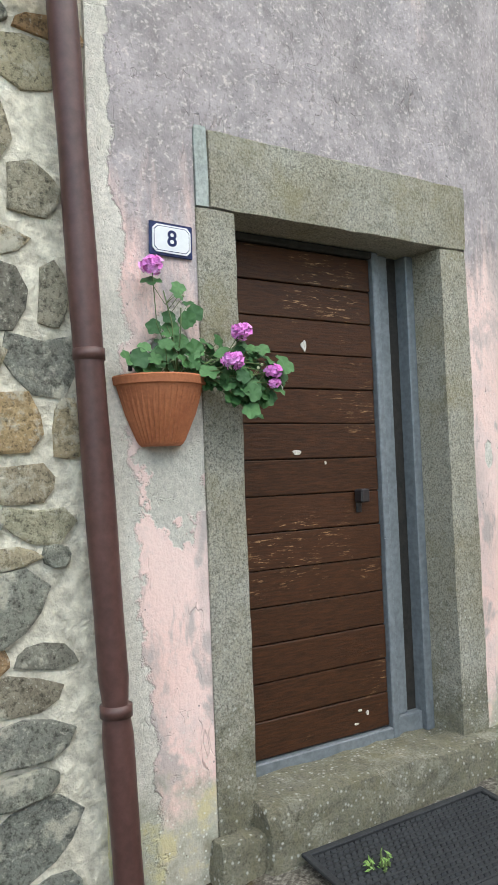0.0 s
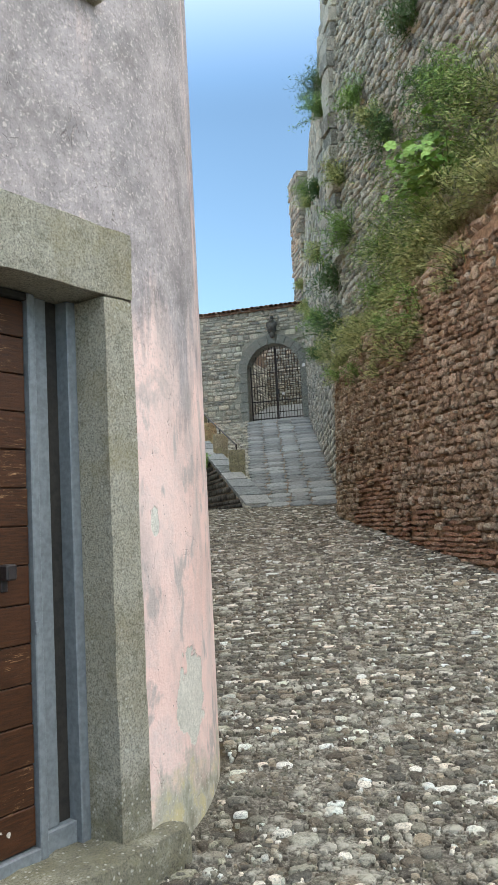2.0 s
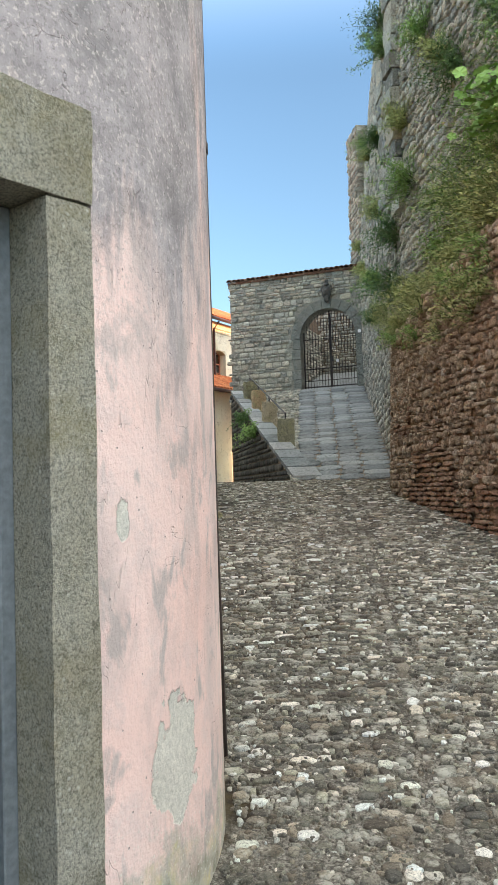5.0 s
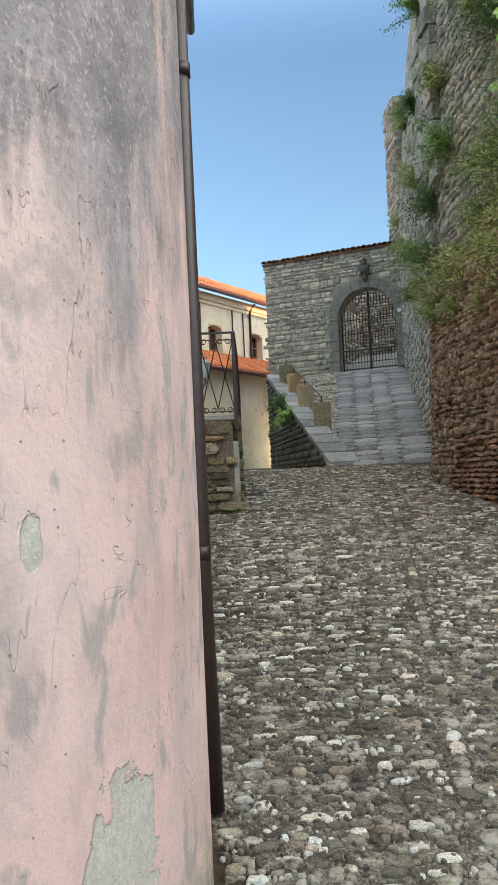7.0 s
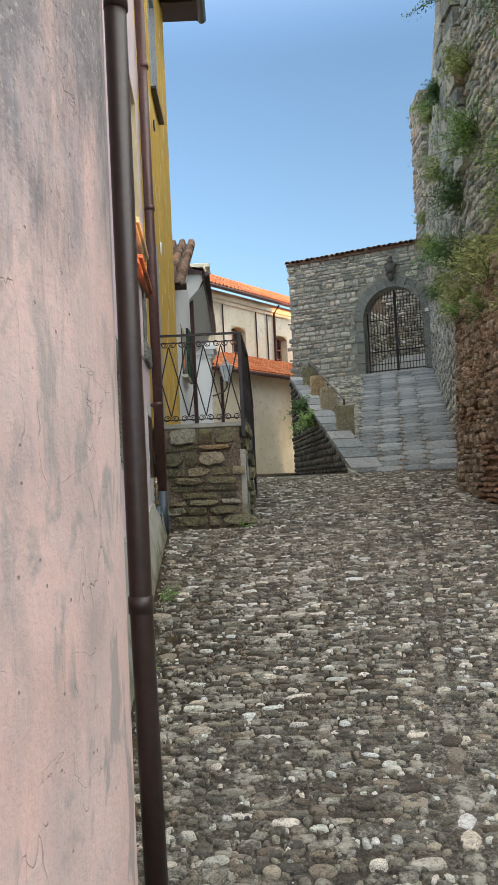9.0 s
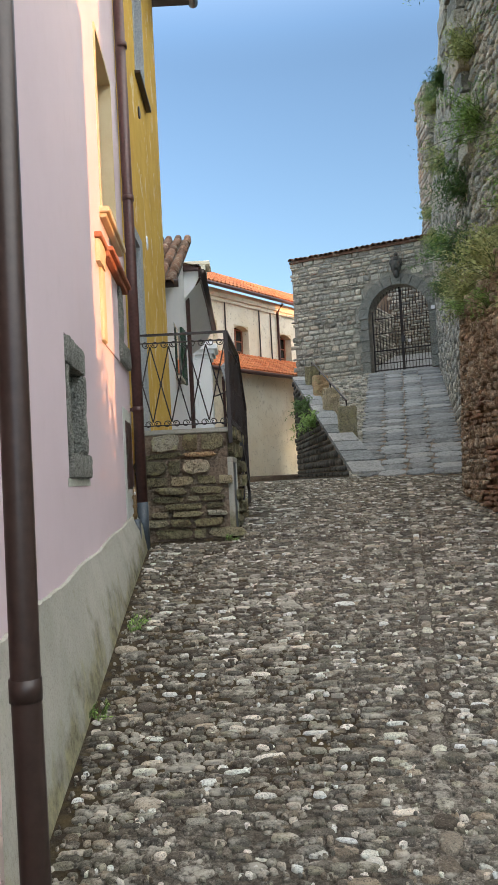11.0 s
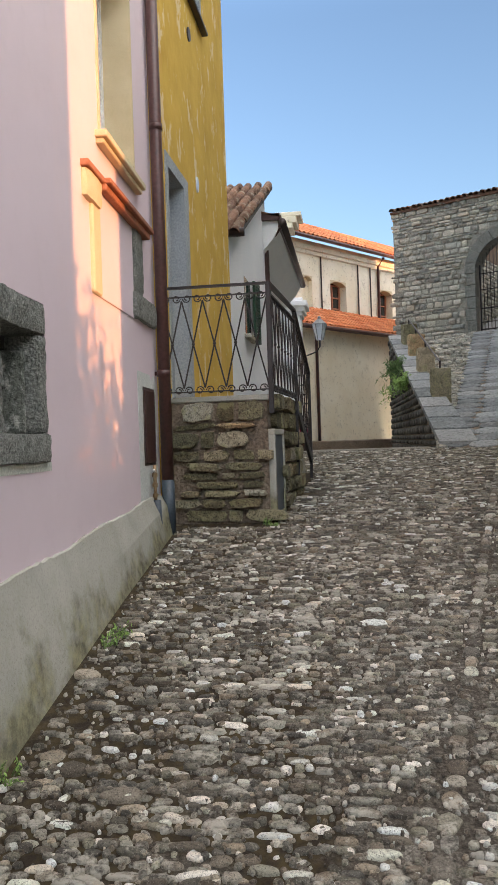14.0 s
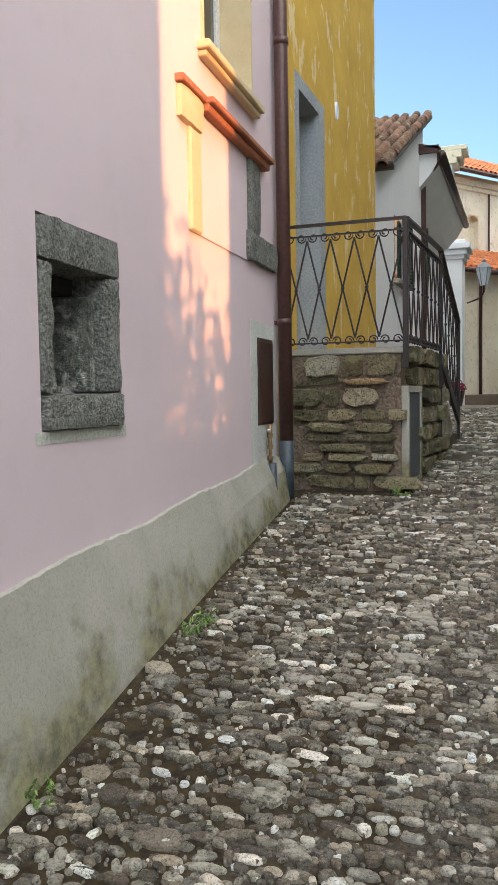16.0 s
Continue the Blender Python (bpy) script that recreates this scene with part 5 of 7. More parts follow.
beam("low_rail", C0 + up * LOWR, C1 + up * LOWR, 0.025, 0.010)
beam("sub_rail", C1 + up * SUBR, C2 + up * 2.76, 0.025, 0.010)
beam("stringer", C1 + up * 2.42, C2 + up * 1.84, 0.03, 0.10)
lattice(C0, C1, SUBR, SUBR, LOWR, LOWR, 8)
lattice(C1, C2, SUBR, 2.76, LOWR - 0.02, 1.92, 6)
tagged(boxes("terrace_slab", [((0.02, 10.955, TZ + 0.002), (0.93, 12.55, TZ + 0.05))], CEMENT, None, None, 0.008), "grey cement slab on the terrace", "slab")
stair = thing("terrace_stair", "stone steps leading down from the terrace", "stairs")
for k in range(6):
    z = TZ - (k + 1) * 0.10
    boxes("step", [((0.05, 12.9 + k * 0.18, 1.3), (0.99, 13.08 + k * 0.18, z))], SANDSTONE, stair, None, 0.01)
rt = random.Random(8)
mesh_terr = [stone_mesh("stone", MOSSY_STONE, 200 + k, 12, 0.93, 0.18, 5.5, 0.8, False) for k in range(10)]
placed = [on_face((0.12, 10.985, 1.30), (1, 0, 0), (0, 0, 1), (0, -1, 0), cu, cv, w, h, rt.uniform(0.03, 0.085), rt.uniform(-0.07, 0.07)) for cu, cv, w, h in courses(rt, 0.79, 1.12, 0.125, 0.26, 0.016, 0.50)]
d = Vector((0.05, 1, 0)).normalized()
placed += [on_face((0.905, 11.0, 1.30), d, (0, 0, 1), (d.y, -d.x, 0), cu, cv, w, h, rt.uniform(0.03, 0.085), rt.uniform(-0.07, 0.07)) for cu, cv, w, h in courses(rt, 1.9, 1.12, 0.125, 0.26, 0.016, 0.50) if not (cu < 0.55 and 0.1 < cv < 0.9)]
lay("stone", "stones", placed, mesh_terr, terrace, MOSSY_STONE)
hatch = thing("meter_hatch", "grey metal hatch in a cement frame on the terrace side", "hatch")
MH = Matrix.Translation((0.925, 11.0, 0)) @ Matrix.Rotation(math.atan2(1, 0.05), 4, "Z")
boxes("frame", [((0.0, -0.03, 1.40), (0.55, 0.03, 1.46)), ((0.0, -0.03, 2.12), (0.55, 0.03, 2.17)), ((0.0, -0.03, 1.46), (0.05, 0.03, 2.12)), ((0.50, -0.03, 1.46), (0.55, 0.03, 2.12))], CEMENT, hatch, MH, 0.005)
boxes("panel", [((0.05, -0.018, 1.46), (0.50, 0.0, 2.12))], BLUE_PIPE, hatch, MH, 0.004, "dark grey metal panel")

# ---------- white houses: roofs, shutters, pillar, lamp ----------
def tile_mesh(name, material, length=0.42, r=0.085, seg=6, thick=0.016):
    v, f = [], []
    for t, rr_ in ((0.0, r), (1.0, r * 0.86)):
        for q in (rr_, rr_ - thick):
            for k in range(seg + 1):
                a = math.pi * k / seg
                v.append((q * math.cos(a), t * length, q * math.sin(a)))
    n = seg + 1
    for k in range(seg):
        f += [(k, k + 1, 2 * n + k + 1, 2 * n + k), (n + k, 3 * n + k, 3 * n + k + 1, n + k + 1), (k, n + k, n + k + 1, k + 1)]
    me = bpy.data.meshes.new(name)
    me.from_pydata(v, [], f)
    me.materials.append(material)
    me.polygons.foreach_set("use_smooth", [True] * len(me.polygons))
    me.update()
    return me


roof = thing("tiled_roof", "weathered barrel tile roof of the white house", "roof")
old_tile = tile_mesh("roof_tile", OLD_TILE)
slope1 = math.atan2(6.98 - 4.95, 19.8 - 15.3)
b = bmesh.new()
box(b, (-2.2, -0.1, -0.06), (0.10, 5.0, -0.005), Matrix.Translation((0, 15.3, 5.0)) @ Matrix.Rotation(slope1, 4, "X"))
part("roof_board", b, OLD_WOOD, roof)
rr = random.Random(4)
for i in range(9):
    for j in range(13):
        m = Matrix.Translation((0, 15.3, 5.0)) @ Matrix.Rotation(slope1, 4, "X") @ pose(0.03 - i * 0.19 + rr.uniform(-0.012, 0.012), -0.15 + j * 0.39, 0.0 + rr.uniform(0, 0.015), 3, 0, rr.uniform(-2, 2))
        ob = new("tile", old_tile)
        ob.parent, ob.matrix_local = roof, m
b = bmesh.new()
tube(b, [(0.16, 15.25, 4.97), (-2.0, 15.25, 4.97)], 0.06, 10)
part("gutter", b, DARK_METAL, roof, smooth=True)

eave2 = thing("eave", "brown boarded eave with a gutter over a pale curved soffit", "eave", kind="structure")
b = bmesh.new()
prof = [(-0.36, 5.45), (-0.10, 5.62), (0.14, 5.88), (0.27, 6.12), (0.27, 6.2), (-0.36, 6.45)]
f0 = [b.verts.new((x, 19.3, z)) for x, z in prof]
f1 = [b.verts.new((x - 0.06, 25.3, z)) for x, z in prof]
b.faces.new(f0), b.faces.new(f1)
for k in range(6):
    b.faces.new((f0[k], f0[(k + 1) % 6], f1[(k + 1) % 6], f1[k]))
part("soffit", b, WHITEWASH, eave2)
b = bmesh.new()
tube(b, [(0.33, 19.2, 6.16), (0.26, 25.4, 6.16)], 0.075, 12)
part("gutter", b, DARK_METAL, eave2, smooth=True)
boxes("fascia", [((0.25, 19.22, 6.08), (0.29, 25.3, 6.26)), ((-0.6, 19.22, 6.22), (0.28, 19.30, 6.34))], BROWN_METAL, eave2)
boxes("roof_cover", [((-1.6, 19.22, 6.46), (0.30, 25.3, 6.50))], OLD_TILE, eave2, Matrix.Translation((0.3, 0, 6.28)) @ Matrix.Rotation(radians(14), 4, "Y") @ Matrix.Translation((-0.3, 0, -6.48)))
pipe = thing("downpipe", "brown downpipe on the white house", "downpipe")
b = bmesh.new()
tube(b, [(0.28, 19.35, 6.12), (0.16, 19.4, 5.98), (0.0, 19.55, 5.9), (-0.02, 19.58, 5.7), (-0.02, 19.6, 1.9)], 0.045, 10)
part("pipe", b, BROWN_METAL, pipe, smooth=True)

GREEN = mottled("green_shutter_paint", (0.02, 0.06, 0.035), (0.035, 0.09, 0.05), 5, 60, 0.5)


def shutter_thing(m, w, h, label):
    ob = thing("window_shutter", label, "shutter", "green shutters of the white house", at=m)
    boxes("frame", [((0, 0, 0), (0.05, 0.04, h)), ((w - 0.05, 0, 0), (w, 0.04, h)), ((0.05, 0, 0), (w - 0.05, 0.04, 0.06)), ((0.05, 0, h - 0.06), (w - 0.05, 0.04, h))], GREEN, ob)
    for k in range(int((h - 0.12) / 0.055)):
        z = 0.065 + k * 0.055
        boxes("slat", [((0.05, 0.004, z), (w - 0.05, 0.034, z + 0.03))], GREEN, ob)
    return ob


shutter_thing(Matrix.Translation((0.02, 17.3, 3.7)) @ Matrix.Rotation(radians(86), 4, "Z"), 0.42, 1.0, "open green louvred shutter on the white house")
shutter_thing(Matrix.Translation((-0.30, 20.4, 4.0)) @ Matrix.Rotation(radians(62), 4, "Z"), 0.45, 1.25, "open green louvred shutter beside the downpipe")
win = thing("window_6", "dark window with a stone sill in the white wall", "window", kind="structure")
boxes("pane", [((-0.09, 16.6, 3.75), (-0.055, 17.25, 4.65))], GLASS, win)
boxes("window_sill", [((-0.1, 16.5, 3.68), (0.04, 17.35, 3.74))], SANDSTONE, win, None, 0.006)

pillar = thing("gate_pillar", "white pillar with a moulded cornice", "pillar")
boxes("shaft", [((-0.35, 26.6, 1.5), (0.08, 27.4, 5.55))], WHITEWASH, pillar, None, 0.01)
for k, (o, z0_, z1_) in enumerate(((0.05, 5.55, 5.66), (0.12, 5.66, 5.80), (0.20, 5.80, 5.95), (0.08, 5.95, 6.05))):
    boxes("moulding", [((-0.35 - o, 26.6 - o, z0_), (0.08 + o, 27.4 + o, z1_))], WHITEWASH, pillar, None, 0.012)
boxes("wall_13", [((-4.0, 26.9, 1.4), (-0.36, 27.2, 5.0))], WHITEWASH)
tagged(bpy.data.objects["wall_13"], "white wall beside the pillar", "wall", kind="structure")
orn = thing("cornice", "cream moulded cornice above the tiled roof", "cornice", kind="structure")
for k, (w, z0_, z1_) in enumerate(((0.35, 8.05, 8.2), (0.50, 8.2, 8.38), (0.66, 8.38, 8.5))):
    boxes("moulding", [((-0.55 - w, 26.7, z0_), (-0.35 + w * 0.8, 27.6, z1_))], CREAM, orn, None, 0.012)
boxes("shaft", [((-0.9, 26.8, 5.0), (-0.2, 27.5, 8.05))], WHITEWASH, orn)

lamp = thing("street_lamp", "wall-mounted street lantern with frosted panes", "street lamp", at=Matrix.Translation((0.52, 28.3, 5.05)))
b = bmesh.new()
lo_ = [b.verts.new((0.10 * math.cos(k * math.pi / 3), 0.10 * math.sin(k * math.pi / 3), 0.0)) for k in range(6)]
hi_ = [b.verts.new((0.22 * math.cos(k * math.pi / 3), 0.22 * math.sin(k * math.pi / 3), 0.48)) for k in range(6)]
for k in range(6):
    b.faces.new((lo_[k], lo_[(k + 1) % 6], hi_[(k + 1) % 6], hi_[k]))
b.faces.new(lo_)
FROST = mottled("frosted_lamp_glass", (0.55, 0.60, 0.66), (0.65, 0.70, 0.75), 4, 60, 0.3)
part("pane", b, FROST, lamp)
b = bmesh.new()
bmesh.ops.create_cone(b, cap_ends=True, segments=6, radius1=0.25, radius2=0.06, depth=0.16, matrix=Matrix.Translation((0, 0, 0.56)))
bmesh.ops.create_uvsphere(b, u_segments=8, v_segments=6, radius=0.05, matrix=Matrix.Translation((0, 0, 0.68)))
part("cap", b, GREY_FRAME, lamp)
for k in range(6):
    b = bmesh.new()
    a = k * math.pi / 3
    tube(b, [(0.102 * math.cos(a), 0.102 * math.sin(a), 0), (0.222 * math.cos(a), 0.222 * math.sin(a), 0.48)], 0.012, 5)
    part("rib", b, GREY_FRAME, lamp)
b = bmesh.new()
tube(b, [(0, 0, 0.0), (0, 0, -0.18), (-0.10, 0.10, -0.32), (-0.30, 0.4, -0.36), (-0.5, 0.9, -0.36)], 0.025, 8)
part("bracket", b, BLACK_IRON, lamp, smooth=True)
fp = thing("flower_pot", "dark pot with a small crimson flowering plant", "flower pot", at=Matrix.Translation((0.62, 18.6, ground_z(18.6))))
b = bmesh.new()
bmesh.ops.create_cone(b, cap_ends=True, segments=14, radius1=0.10, radius2=0.15, depth=0.26, matrix=Matrix.Translation((0, 0, 0.13)))
part("pot", b, DARK_METAL, fp)
V, F = [], []
CRIMSON = leafy("crimson_flower", (0.20, 0.015, 0.05), (0.34, 0.03, 0.09))
for k in range(240):
    d = Vector((rr.gauss(0, 1), rr.gauss(0, 1), abs(rr.gauss(0, 0.9)))).normalized()
    lobed_leaf(V, F, d * rr.uniform(0.06, 0.17) + Vector((0, 0, 0.28)), 0.05, d + Vector((0, 0, 0.2)), rr.uniform(0, 6), 3)
fl = link_mesh("flowers", V, F, CRIMSON, fp)
fl["kind"] = "stuff"

# ---------- cream building: roofs, windows, pipes ----------
def ribbed_roof(name, m, width, run, rise, pitch, label):
    """Tile columns down a slope; local x along, y inward, from the eave at the origin."""
    v, f = [], []
    n = int(width / pitch)
    for i in range(n):
        x = i * pitch
        for j in range(6):
            a, c = j / 6, (j + 1) / 6
            k0 = len(v)
            for t, r in ((a, pitch * 0.33), (c, pitch * 0.27)):
                for s in range(6):
                    w = math.pi * s / 5
                    v.append((x + pitch / 2 + r * math.cos(w), run * t, rise * t + r * 0.9 * math.sin(w) + 0.02))
            for s in range(5):
                f.append((k0 + s, k0 + s + 1, k0 + 7 + s, k0 + 6 + s))
    ob = thing(name, label, "roof", at=m)
    t_ = link_mesh("tiles", v, f, ORANGE_TILE, ob, True)
    t_["kind"] = "stuff"
    b = bmesh.new()
    vs = [b.verts.new(p) for p in ((0, 0, -0.10), (width, 0, -0.10), (width, run, rise - 0.10), (0, run, rise - 0.10), (0, 0, 0.02), (width, 0, 0.02), (width, run, rise + 0.02), (0, run, rise + 0.02))]
    for q in ((0, 1, 2, 3), (4, 5, 6, 7), (0, 1, 5, 4), (1, 2, 6, 5), (2, 3, 7, 6), (3, 0, 4, 7)):
        b.faces.new([vs[k] for k in q])
    part("roof_deck", b, ORANGE_TILE, ob)
    return ob


top = ribbed_roof("church_roof", MC @ pose(0, -0.35, 9.28), 15.5, 3.2, 1.65, 0.24, "bright orange tiled roof of the cream building")
low = ribbed_roof("lean_to_roof", MC @ pose(0, -1.75, 5.82), 15.5, 1.75, 0.95, 0.24, "bright orange tiled roof of the lean-to")
for z, d_, ob in ((9.20, -0.42, top), (5.74, -1.82, low)):
    b = bmesh.new()
    tube(b, [MC @ Vector((0, d_, z)), MC @ Vector((15.5, d_, z))], 0.075, 8)
    g = part("gutter", b, BROWN_METAL, ob)
    g.matrix_parent_inverse = ob.matrix_world.inverted()
boxes("trim_5", [((0, -0.12, 8.85), (15.5, -0.001, 9.05)), ((0, -0.06, 8.70), (15.5, -0.001, 8.849))], CREAM, None, MC, 0.02)
tagged(bpy.data.objects["trim_5"], "cream moulding under the eave", "trim", kind="structure")
for i, (u, w) in enumerate(CHURCH_WIN):
    win = thing(f"window_{7 + i}", "deep cream window recess with a brown wooden frame" if i else "narrow walled-up window recess in the cream wall", "window", kind="structure")
    mw = MC @ pose(u, 0, 0)
    boxes("window_sill", [((-w / 2 - 0.04, -0.04, WZ0 - 0.06), (w / 2 + 0.04, 0.06, WZ0 + 0.02))], CREAM_STONE, win, mw, 0.01)
    b = bmesh.new()
    o = [(-w / 2, WZ1 - 0.16), (-w / 4, WZ1 - 0.05), (0, WZ1 - 0.02), (w / 4, WZ1 - 0.05), (w / 2, WZ1 - 0.16), (w / 2, WZ1), (-w / 2, WZ1)]
    f0 = [b.verts.new(mw @ Vector((x, 0.004, z))) for x, z in o]
    f1 = [b.verts.new(mw @ Vector((x, 0.39, z))) for x, z in o]
    b.faces.new(f0), b.faces.new(f1)
    for k in range(7):
        b.faces.new((f0[k], f0[(k + 1) % 7], f1[(k + 1) % 7], f1[k]))
    part("lintel", b, CREAM_STONE, win)
    if i:
        boxes("pane", [((-w / 2, 0.345, WZ0 + 0.02), (w / 2, 0.36, WZ1 - 0.02))], GLASS, win, mw)
        boxes("window_frame", [((x0, 0.30, WZ0 + 0.02), (x0 + 0.07, 0.344, WZ1 - 0.1)) for x0 in (-w / 2, -0.035, w / 2 - 0.07)] + [((-w / 2 + 0.07, 0.305, z), (w / 2 - 0.07, 0.344, z + 0.05)) for z in (WZ0 + 0.02, WZ0 + 0.40, WZ0 + 0.80, WZ1 - 0.14)], CLAY, win, mw, 0.004, "brown wooden frame")
    else:
        boxes("infill", [((-w / 2, 0.20, WZ0 + 0.02), (w / 2, 0.39, WZ1 - 0.02))], CREAM, win, mw)
for u in (5.67, 7.9, 8.7):
    b = bmesh.new()
    tube(b, [MC @ Vector((u, -0.05, 6.5)), MC @ Vector((u, -0.05, 8.7))], 0.03, 6)
    tagged(part("lightning_cable", b, DARK_METAL), "thin dark cable down the cream wall", "cable", "cables on the cream wall")
pipe = thing("downpipe", "brown downpipe on the cream building", "downpipe")
b = bmesh.new()
tube(b, [MC @ Vector((9.3, -0.3, 9.15)), MC @ Vector((9.2, -0.08, 8.8)), MC @ Vector((9.2, -0.08, 6.45)), MC @ Vector((9.6, -0.1, 6.35))], 0.055, 8)
part("pipe", b, BROWN_METAL, pipe, smooth=True)
pipe = thing("downpipe", "brown downpipe beside the street lamp", "downpipe")
b = bmesh.new()
tube(b, [MC @ Vector((3.42, -1.75, 5.7)), MC @ Vector((3.42, -1.58, 5.5)), MC @ Vector((3.42, -1.58, 1.6))], 0.05, 8)
part("pipe", b, BROWN_METAL, pipe, smooth=True)
curb = boxes("low_wall", [((2.0, -2.2, 1.4), (13, -1.6, 2.02))], JOINT, None, MC, 0.03)
tagged(curb, "low dark stone wall at the foot of the cream building", "wall", kind="structure")
# ---------- arch wall stones ----------
ra = random.Random(12)
mesh_arch = [stone_mesh("stone", GREY_STONE, 300 + k, 12, 0.93, 0.10, 7.0, 0.75, False) for k in range(10)]


def arch_keep(cu, cv, w, h):
    x, z = cu - 2.9, cv - 1.6
    if z < SPRING:
        inside = -0.30 - w * 0.35 < x < GW + 0.30 + w * 0.35
    else:
        inside = math.hypot(x - GW / 2, z - SPRING) < GW / 2 + 0.40 + w * 0.25
    return not (inside and z > -1.0)


placed = [on_face(MA @ Vector((-2.9, 0.0, -1.6)), AU, (0, 0, 1), AN, cu, cv, w, h, ra.uniform(0.015, 0.06), ra.uniform(-0.06, 0.06)) for cu, cv, w, h in courses(ra, 6.0, 6.0, 0.15, 0.30, 0.022, 0.5, arch_keep)]
ra.shuffle(placed)
lay("stone", "stones", placed, mesh_arch, wall_7, GREY_STONE, 200)
portal = thing("gate_arch", "grey cut stone arch around the gateway", "arch")
for k in range(11):
    a0, a1 = math.pi * k / 11 + 0.008, math.pi * (k + 1) / 11 - 0.008
    b = bmesh.new()
    loop = []
    for r in (GW / 2, GW / 2 + 0.36):
        for a in (a0, (a0 + a1) / 2, a1):
            for d_ in (-0.09, 0.3):
                loop.append(b.verts.new(MA @ Vector((GW / 2 - r * math.cos(a), d_, SPRING + r * math.sin(a)))))
    q = lambda r, a, d_: loop[r * 6 + a * 2 + d_]
    for a in (0, 1):
        b.faces.new((q(0, a, 0), q(0, a + 1, 0), q(1, a + 1, 0), q(1, a, 0)))
        b.faces.new((q(0, a, 1), q(0, a + 1, 1), q(1, a + 1, 1), q(1, a, 1)))
        b.faces.new((q(0, a, 0), q(0, a + 1, 0), q(0, a + 1, 1), q(0, a, 1)))
        b.faces.new((q(1, a, 0), q(1, a + 1, 0), q(1, a + 1, 1), q(1, a, 1)))
    for a in (0, 2):
        b.faces.new((q(0, a, 0), q(1, a, 0), q(1, a, 1), q(0, a, 1)))
    part("voussoir", b, ROUGH_GREY, portal)
for s in (0, 1):
    for k in range(5):
        x0 = -0.30 if s == 0 else GW
        boxes("quoin", [((x0 - (0.06 * (k % 2) if s == 0 else 0), -0.08, k * SPRING / 5 + 0.008 - 0.0), (x0 + 0.30 + (0.06 * (k % 2) if s else 0), 0.3, (k + 1) * SPRING / 5 - 0.008))], ROUGH_GREY, portal, MA, 0.015)
DARK_CARVING = mottled("dark_carved_stone", (0.07, 0.07, 0.065), (0.13, 0.13, 0.12), 8, 60, 0.9, 0.8, 0.02)
emblem = thing("stone_emblem", "carved dark stone crest above the arch", "crest", at=MA @ pose(GW / 2 + 0.05, -0.06, SPRING + GW / 2 + 0.22))
b = bmesh.new()
for x, z, r, s in ((0, 0.12, 0.10, 1.5), (0, 0.42, 0.17, 1.2), (-0.14, 0.52, 0.08, 1.6), (0.14, 0.52, 0.08, 1.6), (0, 0.66, 0.10, 1.0), (-0.10, 0.30, 0.07, 1.8), (0.10, 0.30, 0.07, 1.8), (0.02, 0.80, 0.07, 1.0)):
    bmesh.ops.create_icosphere(b, subdivisions=2, radius=r, matrix=Matrix.Translation((x, -0.10, z)) @ Matrix.Diagonal((1.1, 1.0, s, 1)))
part("carving", b, DARK_CARVING, emblem)
coping = thing("coping_tiles", "weathered barrel tiles capping the stone wall", "coping")
ct = tile_mesh("coping_tile", OLD_TILE, 0.75, 0.10)
boxes("mortar_bed", [((-2.95, -0.10, 4.42), (3.1, 0.65, 4.50))], OLD_TILE, coping, MA)
for k in range(30):
    for d_, s in ((-0.16, 0),):
        ob = new("tile", ct)
        ob.parent = coping
        ob.matrix_local = MA @ pose(-2.85 + k * 0.2 + ra.uniform(-0.02, 0.02), d_ + ra.uniform(-0.03, 0.02), 4.49 + ra.uniform(-0.012, 0.012), 14, 0, 0)
gate = thing("iron_gate", "closed black iron double gate with vertical bars", "gate", at=MA @ pose(0, 0.25, 0))


def rod(name, a, c, r):
    b = bmesh.new()
    tube(b, [a, c], r, 6)
    return part(name, b, BLACK_IRON, gate)


for k in range(19):
    x = 0.06 + k * (GW - 0.12) / 18
    hz = SPRING + math.sqrt(max(0.0, (GW / 2) ** 2 - (x - GW / 2) ** 2)) - 0.05
    rod("gate_bar", (x, 0, 0.05), (x, 0, hz), 0.028 if k in (0, 9, 18) else 0.011)
for z in (0.10, 0.34, 0.80, 1.42, 1.95):
    rod("gate_rail", (0.03, 0, z), (GW - 0.03, 0, z), 0.024 if z in (0.10, 0.80) else 0.016)
rod("gate_stile", (GW / 2 + 0.05, -0.01, 0.05), (GW / 2 + 0.05, -0.01, 2.9), 0.026)
boxes("lock_plate", [((GW / 2 - 0.02, -0.04, 1.05), (GW / 2 + 0.12, 0.0, 1.25))], BLACK_IRON, gate)
boxes("sign_plate", [((1.32, -0.03, 1.00), (1.42, -0.02, 1.10))], CERAMIC, gate, None, 0, "small white plate")
boxes("sign_plate", [((GW + 0.10, -0.36, 1.98), (GW + 0.22, -0.345, 2.10))], CERAMIC, gate)
